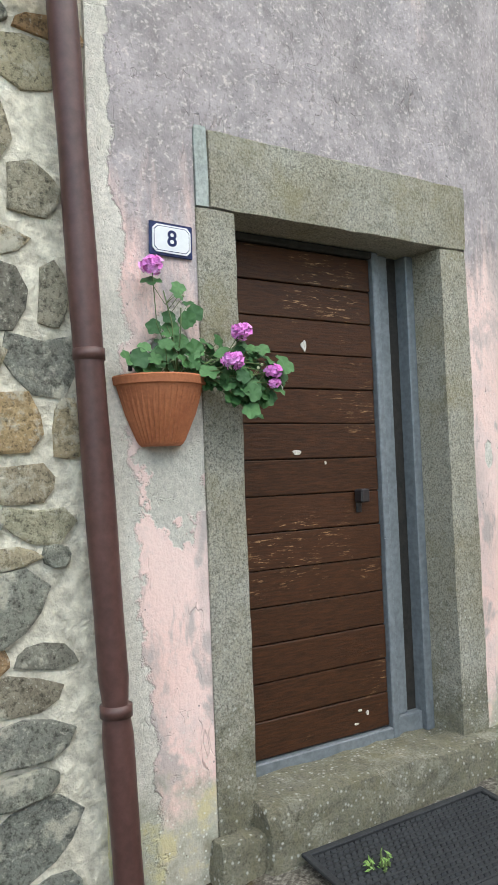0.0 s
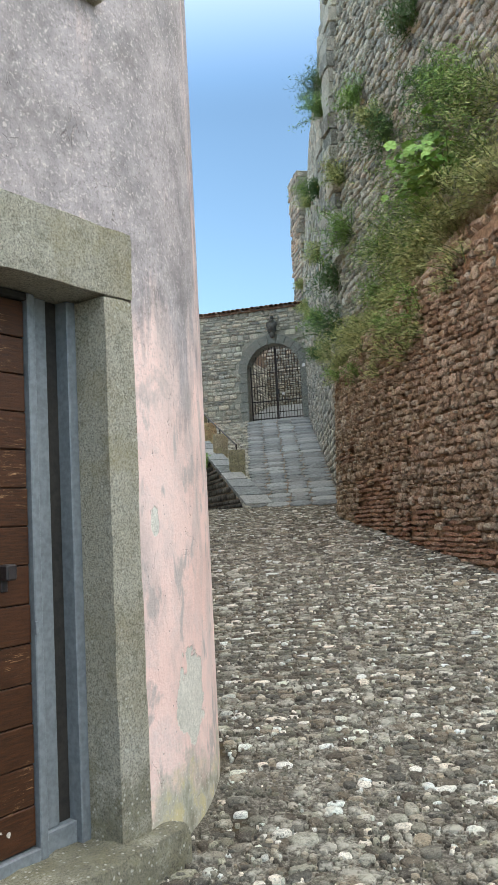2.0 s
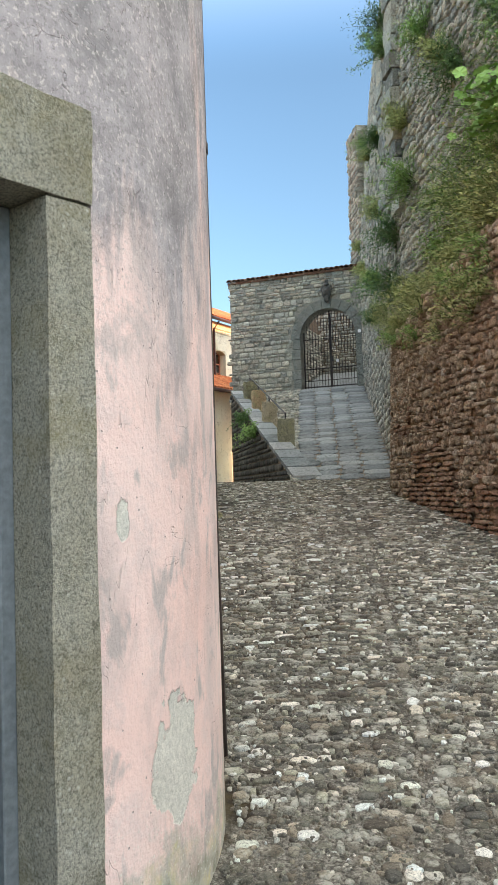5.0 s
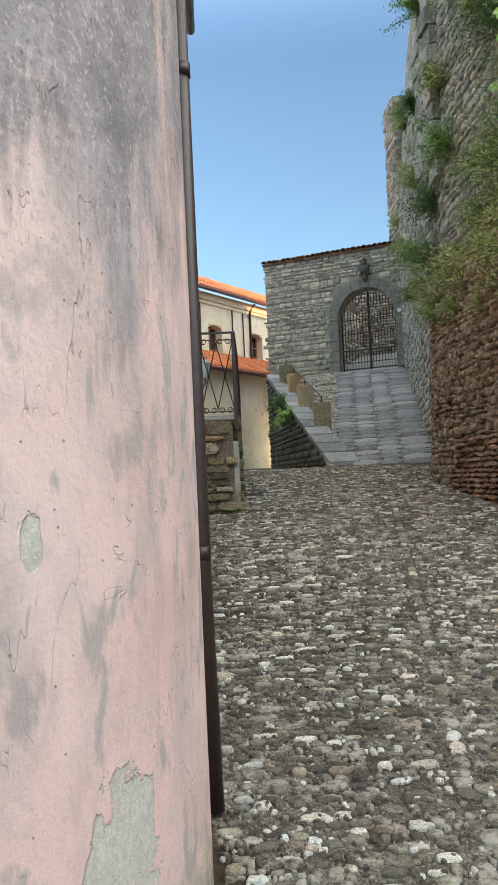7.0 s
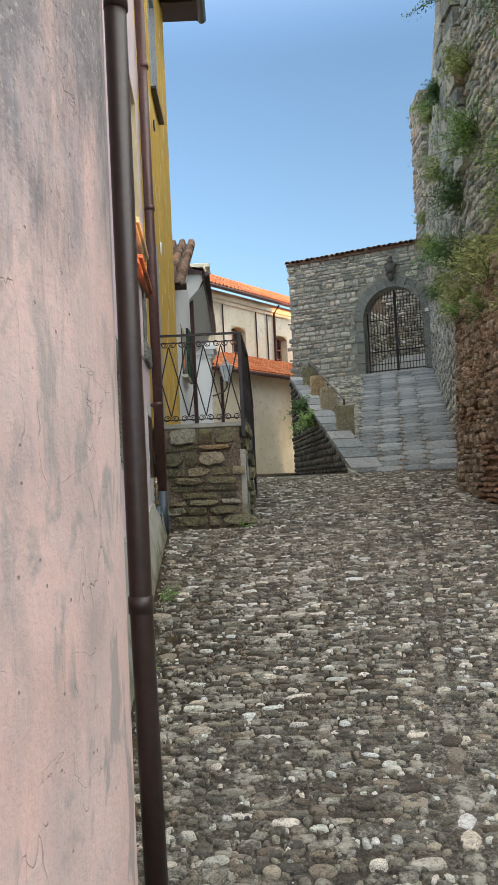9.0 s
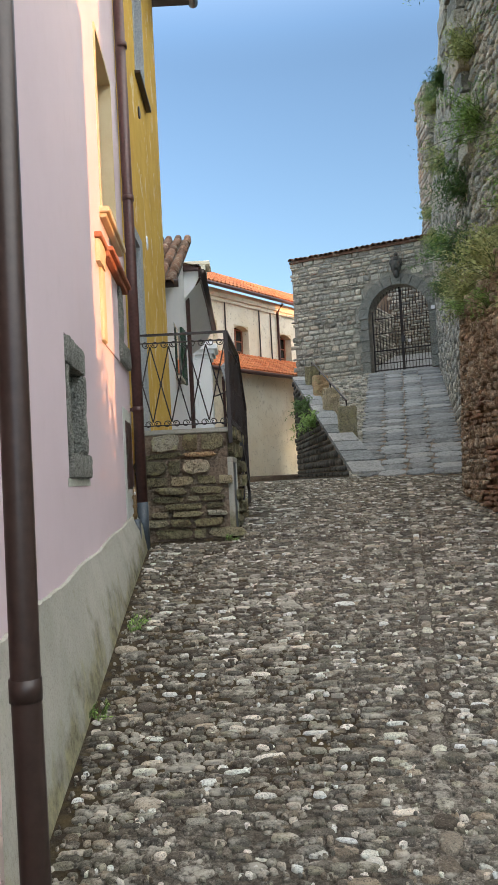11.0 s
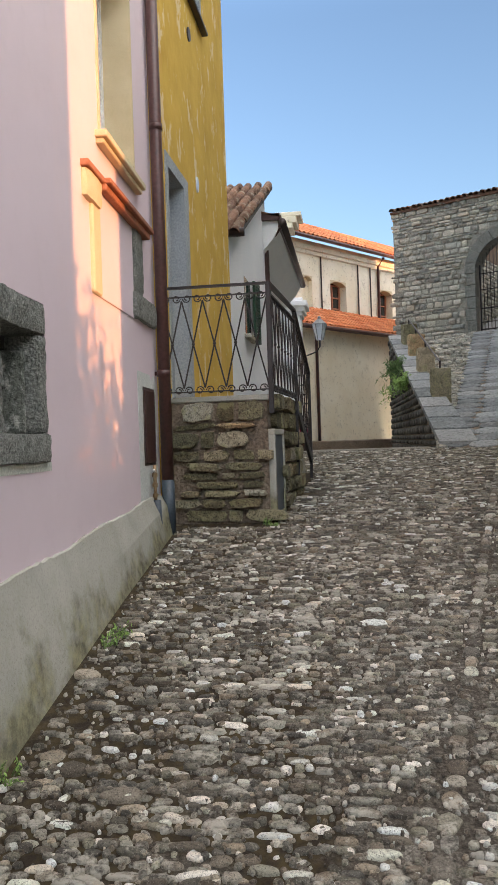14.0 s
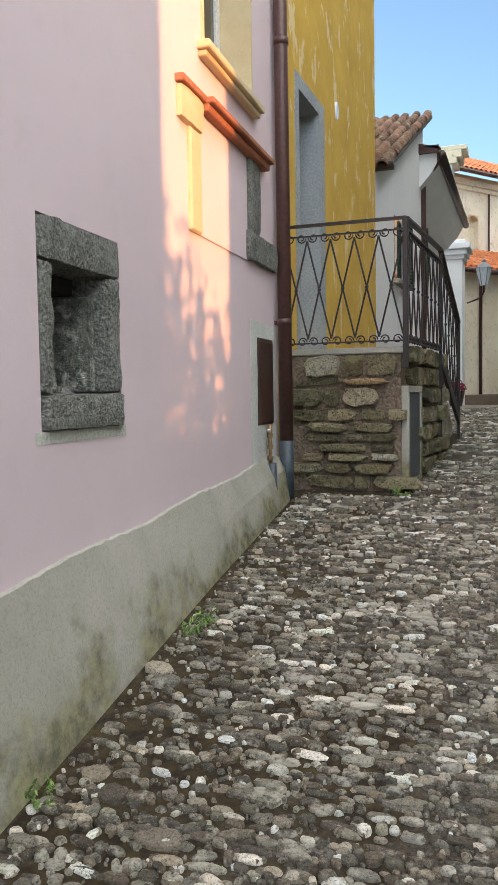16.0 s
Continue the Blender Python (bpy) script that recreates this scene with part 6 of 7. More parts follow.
# beyond the gate: rising path and a rubble wall
tagged(link_mesh("pavement_1", [MA @ Vector(p) for p in ((-0.5, 0.3, 0), (3.2, 0.3, 0), (3.2, 4.5, 1.2), (-0.5, 4.5, 1.2))], [(0, 1, 2, 3)], SLAB), "stone path rising beyond the gate", "path", kind="structure")
# the third box is added only to keep sun off the gate passage
boxes("wall_14", [((-2.5, 4.5, -1), (5.0, 5.0, 4.0)), ((-0.9, 0.62, -1), (-0.5, 4.5, 2.9)), ((3.3, 0.62, -1), (3.7, 7.0, 4.6))], JOINT, None, MA)
tagged(bpy.data.objects["wall_14"], "dark rubble walls beyond the gate, one added to block the sun", "wall", kind="structure")
placed = [on_face(MA @ Vector((-0.6, 4.5, 1.1)), AU, (0, 0, 1), AN, cu, cv, w, h, 0.05, ra.uniform(-0.1, 0.1)) for cu, cv, w, h in courses(ra, 4.2, 2.9, 0.13, 0.26, 0.03, 0.4)]
placed += [on_face(MA @ Vector((-0.5, 0.65, 0.0)), -AN, (0, 0, 1), AU, cu, cv, w, h, 0.05, ra.uniform(-0.1, 0.1)) for cu, cv, w, h in courses(ra, 3.8, 2.8, 0.13, 0.26, 0.03, 0.4)]
lay("stone", "stones", placed, mesh_arch, bpy.data.objects["wall_14"], GREY_STONE, 0)

# ---------- ramp slabs, bank, stair parapet ----------
rs = random.Random(31)
mesh_slab = [stone_mesh("slab", SLAB, 400 + k, 8, 0.95, 0.04, 7.0) for k in range(8)]
placed = []
rows_n = 36
for i in range(rows_n):
    t0, t1 = i / rows_n, (i + 1) / rows_n
    cuts = [0.0, 0.24 + rs.uniform(-0.03, 0.03), 0.47 + rs.uniform(-0.02, 0.02), 0.70 + rs.uniform(-0.03, 0.03), 1.0]
    for a, c in zip(cuts, cuts[1:]):
        P = [RL0.lerp(RL1, t).lerp(RR0.lerp(RR1, t), s) for t, s in ((t0, a), (t0, c), (t1, c), (t1, a))]
        ctr = sum(P, Vector()) / 4
        u = (P[1] - P[0] + P[2] - P[3]) / 2
        v = (P[3] - P[0] + P[2] - P[1]) / 2
        nrm = u.cross(v).normalized()
        placed.append(on_face(ctr, u.normalized(), v.normalized(), nrm, 0, 0, u.length - 0.02, v.length - 0.02, 0.02 + rs.uniform(0, 0.02), rs.uniform(-0.02, 0.02)))
lay("slab", "slabs", placed, mesh_slab, ramp, SLAB)
# bank left of the ramp with its retaining wall
BK = [Vector((2.95, 17.35, 1.86)), Vector((2.57, 28.0, 4.95)), Vector((2.9, 32.7, 5.0)), Vector((5.45, 31.45, 5.43))]
bank = link_mesh("bank", BK + [v - Vector((0, 0, 5)) for v in BK], [(0, 3, 2, 1), (4, 5, 6, 7), (0, 1, 5, 4), (1, 2, 6, 5), (2, 3, 7, 6), (3, 0, 4, 7)], JOINT)
tagged(bank, "rubble-paved bank beside the ramp with a dark stone parapet", "bank", kind="structure")
placed = []
for k in range(900):
    t, s = rs.random(), rs.uniform(0.22, 1)
    p = BK[0].lerp(BK[3], t).lerp(BK[0].lerp(BK[1], t).lerp(BK[2], max(0.0, t - 0.75) * 3), 1 - s)
    placed.append(on_face(p, (1, 0.1, 0), (0, 0.96, 0.25), (0, -0.25, 0.96), 0, 0, rs.uniform(0.10, 0.24), rs.uniform(0.07, 0.14), 0.05, rs.uniform(-0.3, 0.3)))
mesh_par = [stone_mesh("stone", GREY_STONE, 450 + k, 8, 0.85, 0.2, 3.5, 0.7, False) for k in range(8)]
lay("stone", "stones", placed, mesh_par, bank, GREY_STONE, 0)
pu = (BK[1] - BK[0])
pl = Vector((pu.x, pu.y, 0)).length
pu = Vector((pu.x, pu.y, 0)).normalized()
placed = []
for cu, cv, w, h in courses(rs, pl, 3.3, 0.14, 0.28, 0.015, 0.35):
    if cv < 0.05 + cu / pl * 3.05:
        placed.append(on_face(BK[0] + Vector((0, 0, -0.1)), pu, (0, 0, 1), (-pu.y, pu.x, 0), cu, cv, w, h, rs.uniform(0.03, 0.06), 0))
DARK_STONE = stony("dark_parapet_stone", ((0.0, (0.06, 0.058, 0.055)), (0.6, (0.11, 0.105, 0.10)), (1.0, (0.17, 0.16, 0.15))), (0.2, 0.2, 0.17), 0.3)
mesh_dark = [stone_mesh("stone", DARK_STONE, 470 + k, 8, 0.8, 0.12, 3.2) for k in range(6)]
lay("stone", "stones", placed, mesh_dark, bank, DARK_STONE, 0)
cap = thing("stair_coping", "pale slab strip along the parapet edge", "coping")
for k in range(14):
    t = k / 14
    p, q = BK[0].lerp(BK[1], t + 0.004), BK[0].lerp(BK[1], t + 1 / 14 - 0.004)
    w = 0.55 - 0.25 * t
    b = bmesh.new()
    f = [b.verts.new(x) for x in (p + Vector((-0.04, 0, 0.01)), p + Vector((w, 0, 0.01)), q + Vector((w, 0, 0.01)), q + Vector((-0.04, 0, 0.01)), p + Vector((-0.04, 0, 0.10)), p + Vector((w, 0, 0.10)), q + Vector((w, 0, 0.10)), q + Vector((-0.04, 0, 0.10)))]
    for z in ((0, 1, 2, 3), (4, 5, 6, 7), (0, 1, 5, 4), (1, 2, 6, 5), (2, 3, 7, 6), (3, 0, 4, 7)):
        b.faces.new([f[i] for i in z])
    part("slab", b, SLAB, cap)
for k, t in enumerate((0.30, 0.52, 0.70, 0.86)):
    p = BK[0].lerp(BK[1], t) + Vector((0.42, 0, 0))
    ob = rough_box("stone_post", (-0.20, -0.13, -0.1), (0.20, 0.13, 0.62), MOSSY_STONE, None, Matrix.Translation(p) @ Matrix.Rotation(0.1 * k, 4, "Z"), 0.03, 0.08)
    tagged(ob, "squat mossy stone post on the parapet stair", "post", "posts along the ramp")
for k in range(3):
    b = bmesh.new()
    ts = (0.30, 0.52, 0.70, 0.86)
    a = BK[0].lerp(BK[1], ts[k]) + Vector((0.42, 0, 0.75))
    c = BK[0].lerp(BK[1], ts[k + 1]) + Vector((0.42, 0, 0.75))
    tube(b, [a - Vector((0, 0, 0.15)), a, c, c - Vector((0, 0, 0.15))], 0.02, 6)
    tagged(part("hand_rail", b, BLACK_IRON), "thin dark iron handrail between stone posts", "handrail", "handrails along the ramp")

# ---------- castle wall stones ----------
rc = random.Random(41)
mesh_castle = [stone_mesh("stone", GREY_STONE, 500 + k, 7, 0.88, 0.24, 4.0, 0.7, False) for k in range(10)]
placed = []
for i, z_lo in ((3, 1.6), (2, 3.6), (1, 4.2), (0, 4.4)):
    a, c = Vector(base[i]).to_3d(), Vector(base[i + 1]).to_3d()
    d = (c - a).normalized()
    out = Vector((-d.y, d.x, 0))
    hi = min(TOPS[i], TOPS[i + 1])
    big = 1.0 if i == 3 else 0.85
    for cu, cv, w, h in courses(rc, (c - a).length, max(TOPS[i + 1], hi) - z_lo, 0.14 * big, 0.24 * big, 0.012, 0.55):
        z = z_lo + cv
        if z > TOPS[i] + (TOPS[i + 1] - TOPS[i]) * cu / (c - a).length:
            continue
        if i == 3 and z < 1.7 + 3.7 * cu / (c - a).length:
            continue
        off = max(0.0, z - 10.0) * BATTER
        placed.append(on_face(a - out * off + Vector((0, 0, z_lo)), d, (0, 0, 1), out, cu, cv, w, h, rc.uniform(0.015, 0.06), rc.uniform(-0.15, 0.15)))
rc.shuffle(placed)
lay("stone", "stones", placed, mesh_castle, castle, GREY_STONE, 150)
# buttress and far turret
for by, bx, low, count in ((16.6, 5.16, 6.0, 25), (14.9, 4.86, 6.6, 20)):
    but = thing("buttress", "narrow stone buttress on the castle wall", "buttress", "buttresses on the castle wall")
    for k in range(count):
        z = low + k * 0.32
        off = max(0.0, z - 10.0) * BATTER
        w = 0.50 + rc.uniform(-0.07, 0.07)
        rough_box("stone_block", (bx + off - 0.33 + rc.uniform(-0.04, 0.04), by, z), (bx + off + 0.25, by + w, z + 0.31), GREY_STONE, but, None, 0.03, 0.16)
turret = thing("turret", "grey stone turret end of the castle wall", "turret")
boxes("core", [((7.84, 30.5, 8.5), (8.9, 32.0, 15.2)), ((7.80, 30.45, 15.2), (8.9, 32.0, 15.45))], GREY_JOINT, turret, None, 0.02)
placed = [on_face((7.84, 30.5, 8.5), (1, 0, 0), (0, 0, 1), (0, -1, 0), cu, cv, w, h, 0.05, 0) for cu, cv, w, h in courses(rc, 1.1, 6.9, 0.2, 0.35, 0.02, 0.3)]
placed += [on_face((7.84, 32.0, 8.5), (0, -1, 0), (0, 0, 1), (-1, 0, 0), cu, cv, w, h, 0.05, 0) for cu, cv, w, h in courses(rc, 1.5, 6.9, 0.2, 0.35, 0.02, 0.3)]
lay("stone", "stones", placed, mesh_castle, turret, GREY_STONE, 300)

# ---------- retaining wall stones and bricks ----------
rb = random.Random(51)
mesh_brown = [stone_mesh("stone", BROWN_STONE, 600 + k, 7, 0.88, 0.34, 3.4, 0.72, False) for k in range(16)]
mesh_brick = [stone_mesh("brick", BRICK, 650 + k, 8, 0.92, 0.10, 7.0, 0.8, False) for k in range(6)]
stones, bricks, chinks = [], [], []
for k in range(len(RET) - 1):
    a, c = Vector((*RET[k], 0)), Vector((*RET[k + 1], 0))
    L = (c - a).length
    d = (c - a).normalized()
    out = Vector((-d.y, d.x, 0))
    lean = Vector((0.045, 0, 1)).normalized()
    g0 = min(ground_z(a.y), ground_z(c.y)) - 0.05

    def bricky(u, v):
        y = a.y + d.y * u
        rag = 0.12 * math.sin(y * 5.3) + 0.08 * math.sin(y * 13.1 + v * 9)
        return (v < 0.12 + rag + 0.32 * (1 - abs(y - 9.6) / 2.6) and 7.6 < y < 12.2) or (abs(y - 11.2 + rag) < 0.8 and v < 0.75 + rag) or (abs(y - 12.6) < 0.5 and 0.9 < v < 1.15 + rag)

    for cu, cv, w, h in courses(rb, L, 3.6, 0.085, 0.135, 0.008, 0.6):
        g = ground_z(a.y + d.y * cu)
        zt = RTOP[k] + (RTOP[k + 1] - RTOP[k]) * cu / L
        z = g0 + cv
        if z > zt + 0.12 or z < g - 0.05 or bricky(cu, z - g):
            continue
        if z > zt - 0.55 and rb.random() < (z - zt + 0.55) * 0.9:
            continue
        stones.append(on_face(a + Vector((0, 0, g0)), d, lean, out, cu, cv, w, h * rb.uniform(0.8, 1.2), rb.uniform(0.008, 0.042), rb.uniform(-0.22, 0.22)))
    for cu, cv, w, h in courses(rb, L, 3.6, 0.045, 0.065, 0.006, 0.5):
        z = g0 + cv
        if rb.random() < 0.30 and z < RTOP[k] + (RTOP[k + 1] - RTOP[k]) * cu / L and z > ground_z(a.y + d.y * cu) and not bricky(cu, z - ground_z(a.y + d.y * cu)):
            chinks.append(on_face(a + Vector((0, 0, g0)), d, lean, out, cu, cv, w, h, rb.uniform(0.012, 0.05), rb.uniform(-0.6, 0.6)))
    for cu, cv, w, h in courses(rb, L, 1.9, 0.062, 0.21, 0.012, 0.15):
        g = ground_z(a.y + d.y * cu)
        z = g0 + cv
        if z > g - 0.04 and bricky(cu, z - g) and rb.random() > 0.10:
            bricks.append(on_face(a + Vector((0, 0, g0)), d, lean, out, cu, cv, w, h, rb.uniform(0.012, 0.05), rb.uniform(-0.06, 0.06)))
rb.shuffle(stones)
lay("stone", "stones", stones, mesh_brown, retaining, BROWN_STONE, 300)
lay("stone", "small_stones", chinks, mesh_brown, retaining, BROWN_STONE, 0)
lay("brick", "bricks", bricks, mesh_brick, retaining, BRICK, 300)
# loose stones in the earth bank above
placed = []
for k in range(420):
    y = rb.uniform(7.8, 14.6)
    t = rb.random() ** 1.5
    zt = float(np.interp(y, [q[1] for q in RET], RTOP))
    x = float(np.interp(y, [q[1] for q in RET], [q[0] for q in RET])) + 0.18
    placed.append(on_face((x + (5.0 - x) * t, y, zt + 1.4 * t), (0, 1, 0), (0.6, 0, 0.8), (-0.8, 0, 0.6), 0, 0, rb.uniform(0.10, 0.30), rb.uniform(0.08, 0.18), rb.uniform(0.03, 0.08), rb.uniform(-0.4, 0.4)))
lay("stone", "loose_stones", placed, mesh_brown, retaining, BROWN_STONE, 0)

# ---------- plants on the walls ----------
G1 = leafy("weed_leaf_green", (0.16, 0.31, 0.07), (0.36, 0.54, 0.16))
G2 = leafy("weed_leaf_dark", (0.065, 0.145, 0.045), (0.16, 0.28, 0.09))
G3 = leafy("weed_leaf_olive", (0.34, 0.40, 0.14), (0.58, 0.62, 0.28))
G4 = leafy("fig_leaf_bright", (0.16, 0.33, 0.06), (0.28, 0.48, 0.13))
DRY = leafy("dry_grass_blade", (0.28, 0.23, 0.11), (0.42, 0.36, 0.20))
rp = random.Random(61)


def bush(name, c, size, material, label, out=(-1, 0, 0.3), stems=16, leaves=22, leaf=0.035, droop=0.25, group=""):
    """Branching weeds: curved stems from one root with small leaves along them."""
    ob = thing(name, label, "bush", group, at=Matrix.Translation(c))
    out = Vector(out).normalized()
    V, F = [], []
    sb = bmesh.new()
    for s in range(stems):
        d = (out * rp.uniform(0.3, 1.0) + Vector((rp.uniform(-0.6, 0.6), rp.uniform(-1, 1), rp.uniform(-0.25, 1.1)))).normalized()
        L = size * rp.uniform(0.5, 1.15)
        r0 = Vector((rp.uniform(-0.05, 0.05), rp.uniform(-0.35, 0.35) * size, rp.uniform(-0.2, 0.2) * size))
        pts = []
        for k in range(4):
            t = k / 3
            pts.append(r0 + d * L * t + Vector((0, 0, -droop * L * t * t)))
        tube(sb, pts, [0.006, 0.005, 0.004, 0.002], 4)
        for k in range(leaves):
            t = rp.uniform(0.15, 1.05)
            p = r0 + d * L * t + Vector((0, 0, -droop * L * t * t)) + Vector((rp.gauss(0, 1), rp.gauss(0, 1), rp.gauss(0, 1))) * size * 0.085
            q = Vector((rp.gauss(0, 1), rp.gauss(0, 1), rp.gauss(0, 1))).normalized()
            e = q.orthogonal().normalized()
            w = leaf * rp.uniform(0.6, 1.3)
            k0 = len(V)
            V += [p - q * w, p + e * w * 0.30, p + q * w, p - e * w * 0.30, p + q.cross(e) * w * 0.12]
            F += [(k0, k0 + 1, k0 + 4), (k0 + 1, k0 + 2, k0 + 4), (k0 + 2, k0 + 3, k0 + 4), (k0 + 3, k0, k0 + 4)]
    part("stem", sb, STEM, ob)["kind"] = "stuff"
    lf = link_mesh("foliage", V, F, material, ob)
    lf["kind"] = "stuff"
    return ob


def wall_x(y, z):
    """The castle face at a place along it."""
    x = float(np.interp(y, [q[1] for q in base], [q[0] for q in base]))
    return x + max(0.0, z - 10.0) * BATTER


WEED = "weeds on the castle wall"
for y, z, s, m in ((16.7, 11.0, 1.0, G2), (16.2, 10.2, 0.8, G1), (21.7, 10.4, 0.7, G3), (17.9, 7.6, 0.9, G3), (15.7, 6.3, 1.0, G2), (18.9, 6.3, 1.0, G1), (15.8, 5.3, 1.1, G2), (14.5, 6.9, 1.0, G1), (14.7, 8.0, 0.7, G3), (12.8, 8.2, 0.6, G3), (12.3, 7.6, 0.9, G2), (9.6, 6.9, 1.0, G1), (10.3, 7.4, 0.8, G2), (20.5, 5.8, 0.9, G2), (23.0, 7.5, 0.8, G3), (27.5, 13.2, 1.2, G1), (26.0, 8.6, 0.8, G3), (17.4, 5.2, 0.9, G3), (29.2, 10.3, 0.7, G3), (18.0, 9.2, 0.7, G2), (13.6, 9.0, 0.7, G1), (11.0, 8.8, 0.8, G2)):
    bush("wall_weed", (wall_x(y, z) - 0.03, y, z), s * (0.78 if y < 17.3 else 0.58), m, "leafy green weeds rooted in the castle wall", stems=34, leaves=46, leaf=0.036, group=WEED)
SLOPE = "weeds on the earth bank"
for y, z, s, m in ((13.3, 5.2, 0.8, G1), (12.4, 5.7, 0.9, G3), (11.6, 6.0, 0.9, G1), (10.7, 6.0, 0.9, G3), (9.9, 6.1, 0.8, G1), (9.2, 5.9, 0.8, G1), (11.3, 5.3, 0.8, G3), (12.3, 5.0, 0.8, G1), (13.1, 4.6, 0.9, G3), (10.5, 5.3, 0.7, G1), (9.1, 5.5, 0.7, G3), (12.7, 4.35, 0.7, G3), (11.6, 4.6, 0.6, G3), (13.8, 4.4, 0.9, G1), (14.4, 4.5, 0.9, G2), (14.8, 4.9, 1.0, G1), (13.6, 5.6, 0.9, G2), (9.6, 5.0, 0.8, G3), (10.3, 4.75, 0.7, G3), (10.9, 5.7, 1.0, G1), (11.9, 5.5, 1.0, G2), (12.9, 6.0, 1.0, G1), (9.4, 6.5, 1.0, G1), (10.2, 6.7, 0.9, G2), (11.1, 6.6, 0.9, G1), (8.8, 6.3, 0.9, G3), (8.6, 5.2, 0.8, G3), (14.2, 4.1, 0.8, G3), (13.4, 4.1, 0.6, G3)):
    zt = float(np.interp(y, [q[1] for q in RET], RTOP))
    x = min(4.9, 4.05 + max(0.0, z - zt) / 1.4 * 0.9) + (0.4 if y > 13.5 else 0.0)
    s *= 0.72 if y > 13.0 else 1.0
    bush("bank_weed", (x, y, z), s, m, "feathery olive weeds on the dry earth bank", stems=36, leaves=50, leaf=0.032, group=SLOPE)
for k in range(16):
    y = rp.uniform(8.4, 13.8)
    z = float(np.interp(y, [q[1] for q in RET], RTOP)) - rp.uniform(-0.1, 0.75)
    x = float(np.interp(y, [q[1] for q in RET], [q[0] for q in RET])) + 0.14
    bush("wall_weed", (x, y, z), rp.uniform(0.25, 0.5), rp.choice((G3, G3, G1)), "thin olive weeds sprouting from the rubble wall", stems=16, leaves=26, leaf=0.024, group="weeds in the rubble wall")
fig = thing("fig_shrub", "young fig shrub with large bright lobed leaves", "shrub", at=Matrix.Translation((4.5, 9.7, 5.6)))
sb = bmesh.new()
V, F = [], []
for s in range(14):
    d = Vector((rp.uniform(-1.0, -0.2), rp.uniform(-0.9, 1.0), rp.uniform(0.2, 1.0))).normalized()
    L = rp.uniform(0.6, 1.1)
    tube(sb, [(0, 0, 0), d * L * 0.5 + Vector((0, 0, 0.06)), d * L], [0.014, 0.010, 0.006], 6)
    for k in range(13):
        t = rp.uniform(0.35, 1.1)
        p = d * L * t + Vector((rp.gauss(0, 0.09), rp.gauss(0, 0.09), rp.gauss(0, 0.07)))
        lobed_leaf(V, F, p, rp.uniform(0.10, 0.18), (rp.uniform(-1, 0.2), rp.uniform(-1, 0.3), rp.uniform(0.3, 1.2)), rp.uniform(0, 6), 5)
part("stem", sb, STEM, fig)
lf = link_mesh("leaves", V, F, G4, fig)
lf["kind"] = "stuff"


def blades(name, spots, height, material, label, category):
    V, F = [], []
    for x, y, z, n, h in spots:
        for k in range(n):
            p = Vector((x + rp.gauss(0, 0.05), y + rp.gauss(0, 0.08), z))
            d = Vector((rp.uniform(-0.7, 0.2), rp.uniform(-0.6, 0.6), 1)).normalized()
            L = h * rp.uniform(0.5, 1.2)
            s = d.orthogonal().normalized() * rp.uniform(0.003, 0.006)
            k0 = len(V)
            V += [p - s, p + s, p + d * L * 0.55 + s * 0.8, p + d * L * 0.55 - s * 0.8, p + d * L + Vector((-0.15 * L, 0, -0.1 * L))]
            F += [(k0, k0 + 1, k0 + 2, k0 + 3), (k0 + 3, k0 + 2, k0 + 4)]
    return tagged(link_mesh(name, V, F, material), label, category, kind="stuff")


spots = []
for k in range(240):
    y = rp.uniform(7.9, 14.6)
    zt = float(np.interp(y, [q[1] for q in RET], RTOP))
    t = rp.random()
    spots.append((4.0 + 0.9 * t, y, zt + 1.35 * t - 0.03, 12, rp.uniform(0.2, 0.7)))
blades("dry_grass", spots, 0.3, DRY, "dry straw-coloured grass on the earth bank", "grass")
spots = [(wall_x(y, z) - 0.04, y, z, 16, 0.4) for y, z in ((20, 9), (24, 11), (28.5, 12.0), (29.5, 14.5), (17.5, 12.5), (22, 6.4), (29.8, 10.2))]
blades("grass", spots, 0.4, G3, "thin grass tufts on the castle wall", "grass")
bush("wall_weed", (2.72, 22.5, 3.2), 0.55, G1, "green weeds hanging on the dark parapet", (-1, 0, 0.2), 26, 24, 0.05, 0.5, "weeds on the parapet")
bush("wall_weed", (2.68, 24.0, 3.7), 0.55, G2, "green weeds hanging on the dark parapet", (-1, 0, 0.2), 22, 24, 0.05, 0.5, "weeds on the parapet")
for x, y in ((0.34, 7.15), (0.33, 8.35), (0.32, 8.5), (0.90, 10.86)):
    bush("pavement_weed", (x, y, ground_z(y) + 0.01), 0.09, G1, "tiny green weed at the foot of the wall", (1, 0, 0.8), 8, 10, 0.012, 0.1, "weeds at the wall foot")
bush("pavement_weed", tuple(mat_ob.matrix_world @ Vector((0.16, -0.20, 0.012))), 0.05, G1, "tiny clover growing through the rubber mat", (0, 0, 1), 6, 8, 0.012, 0.1, "weeds at the wall foot")
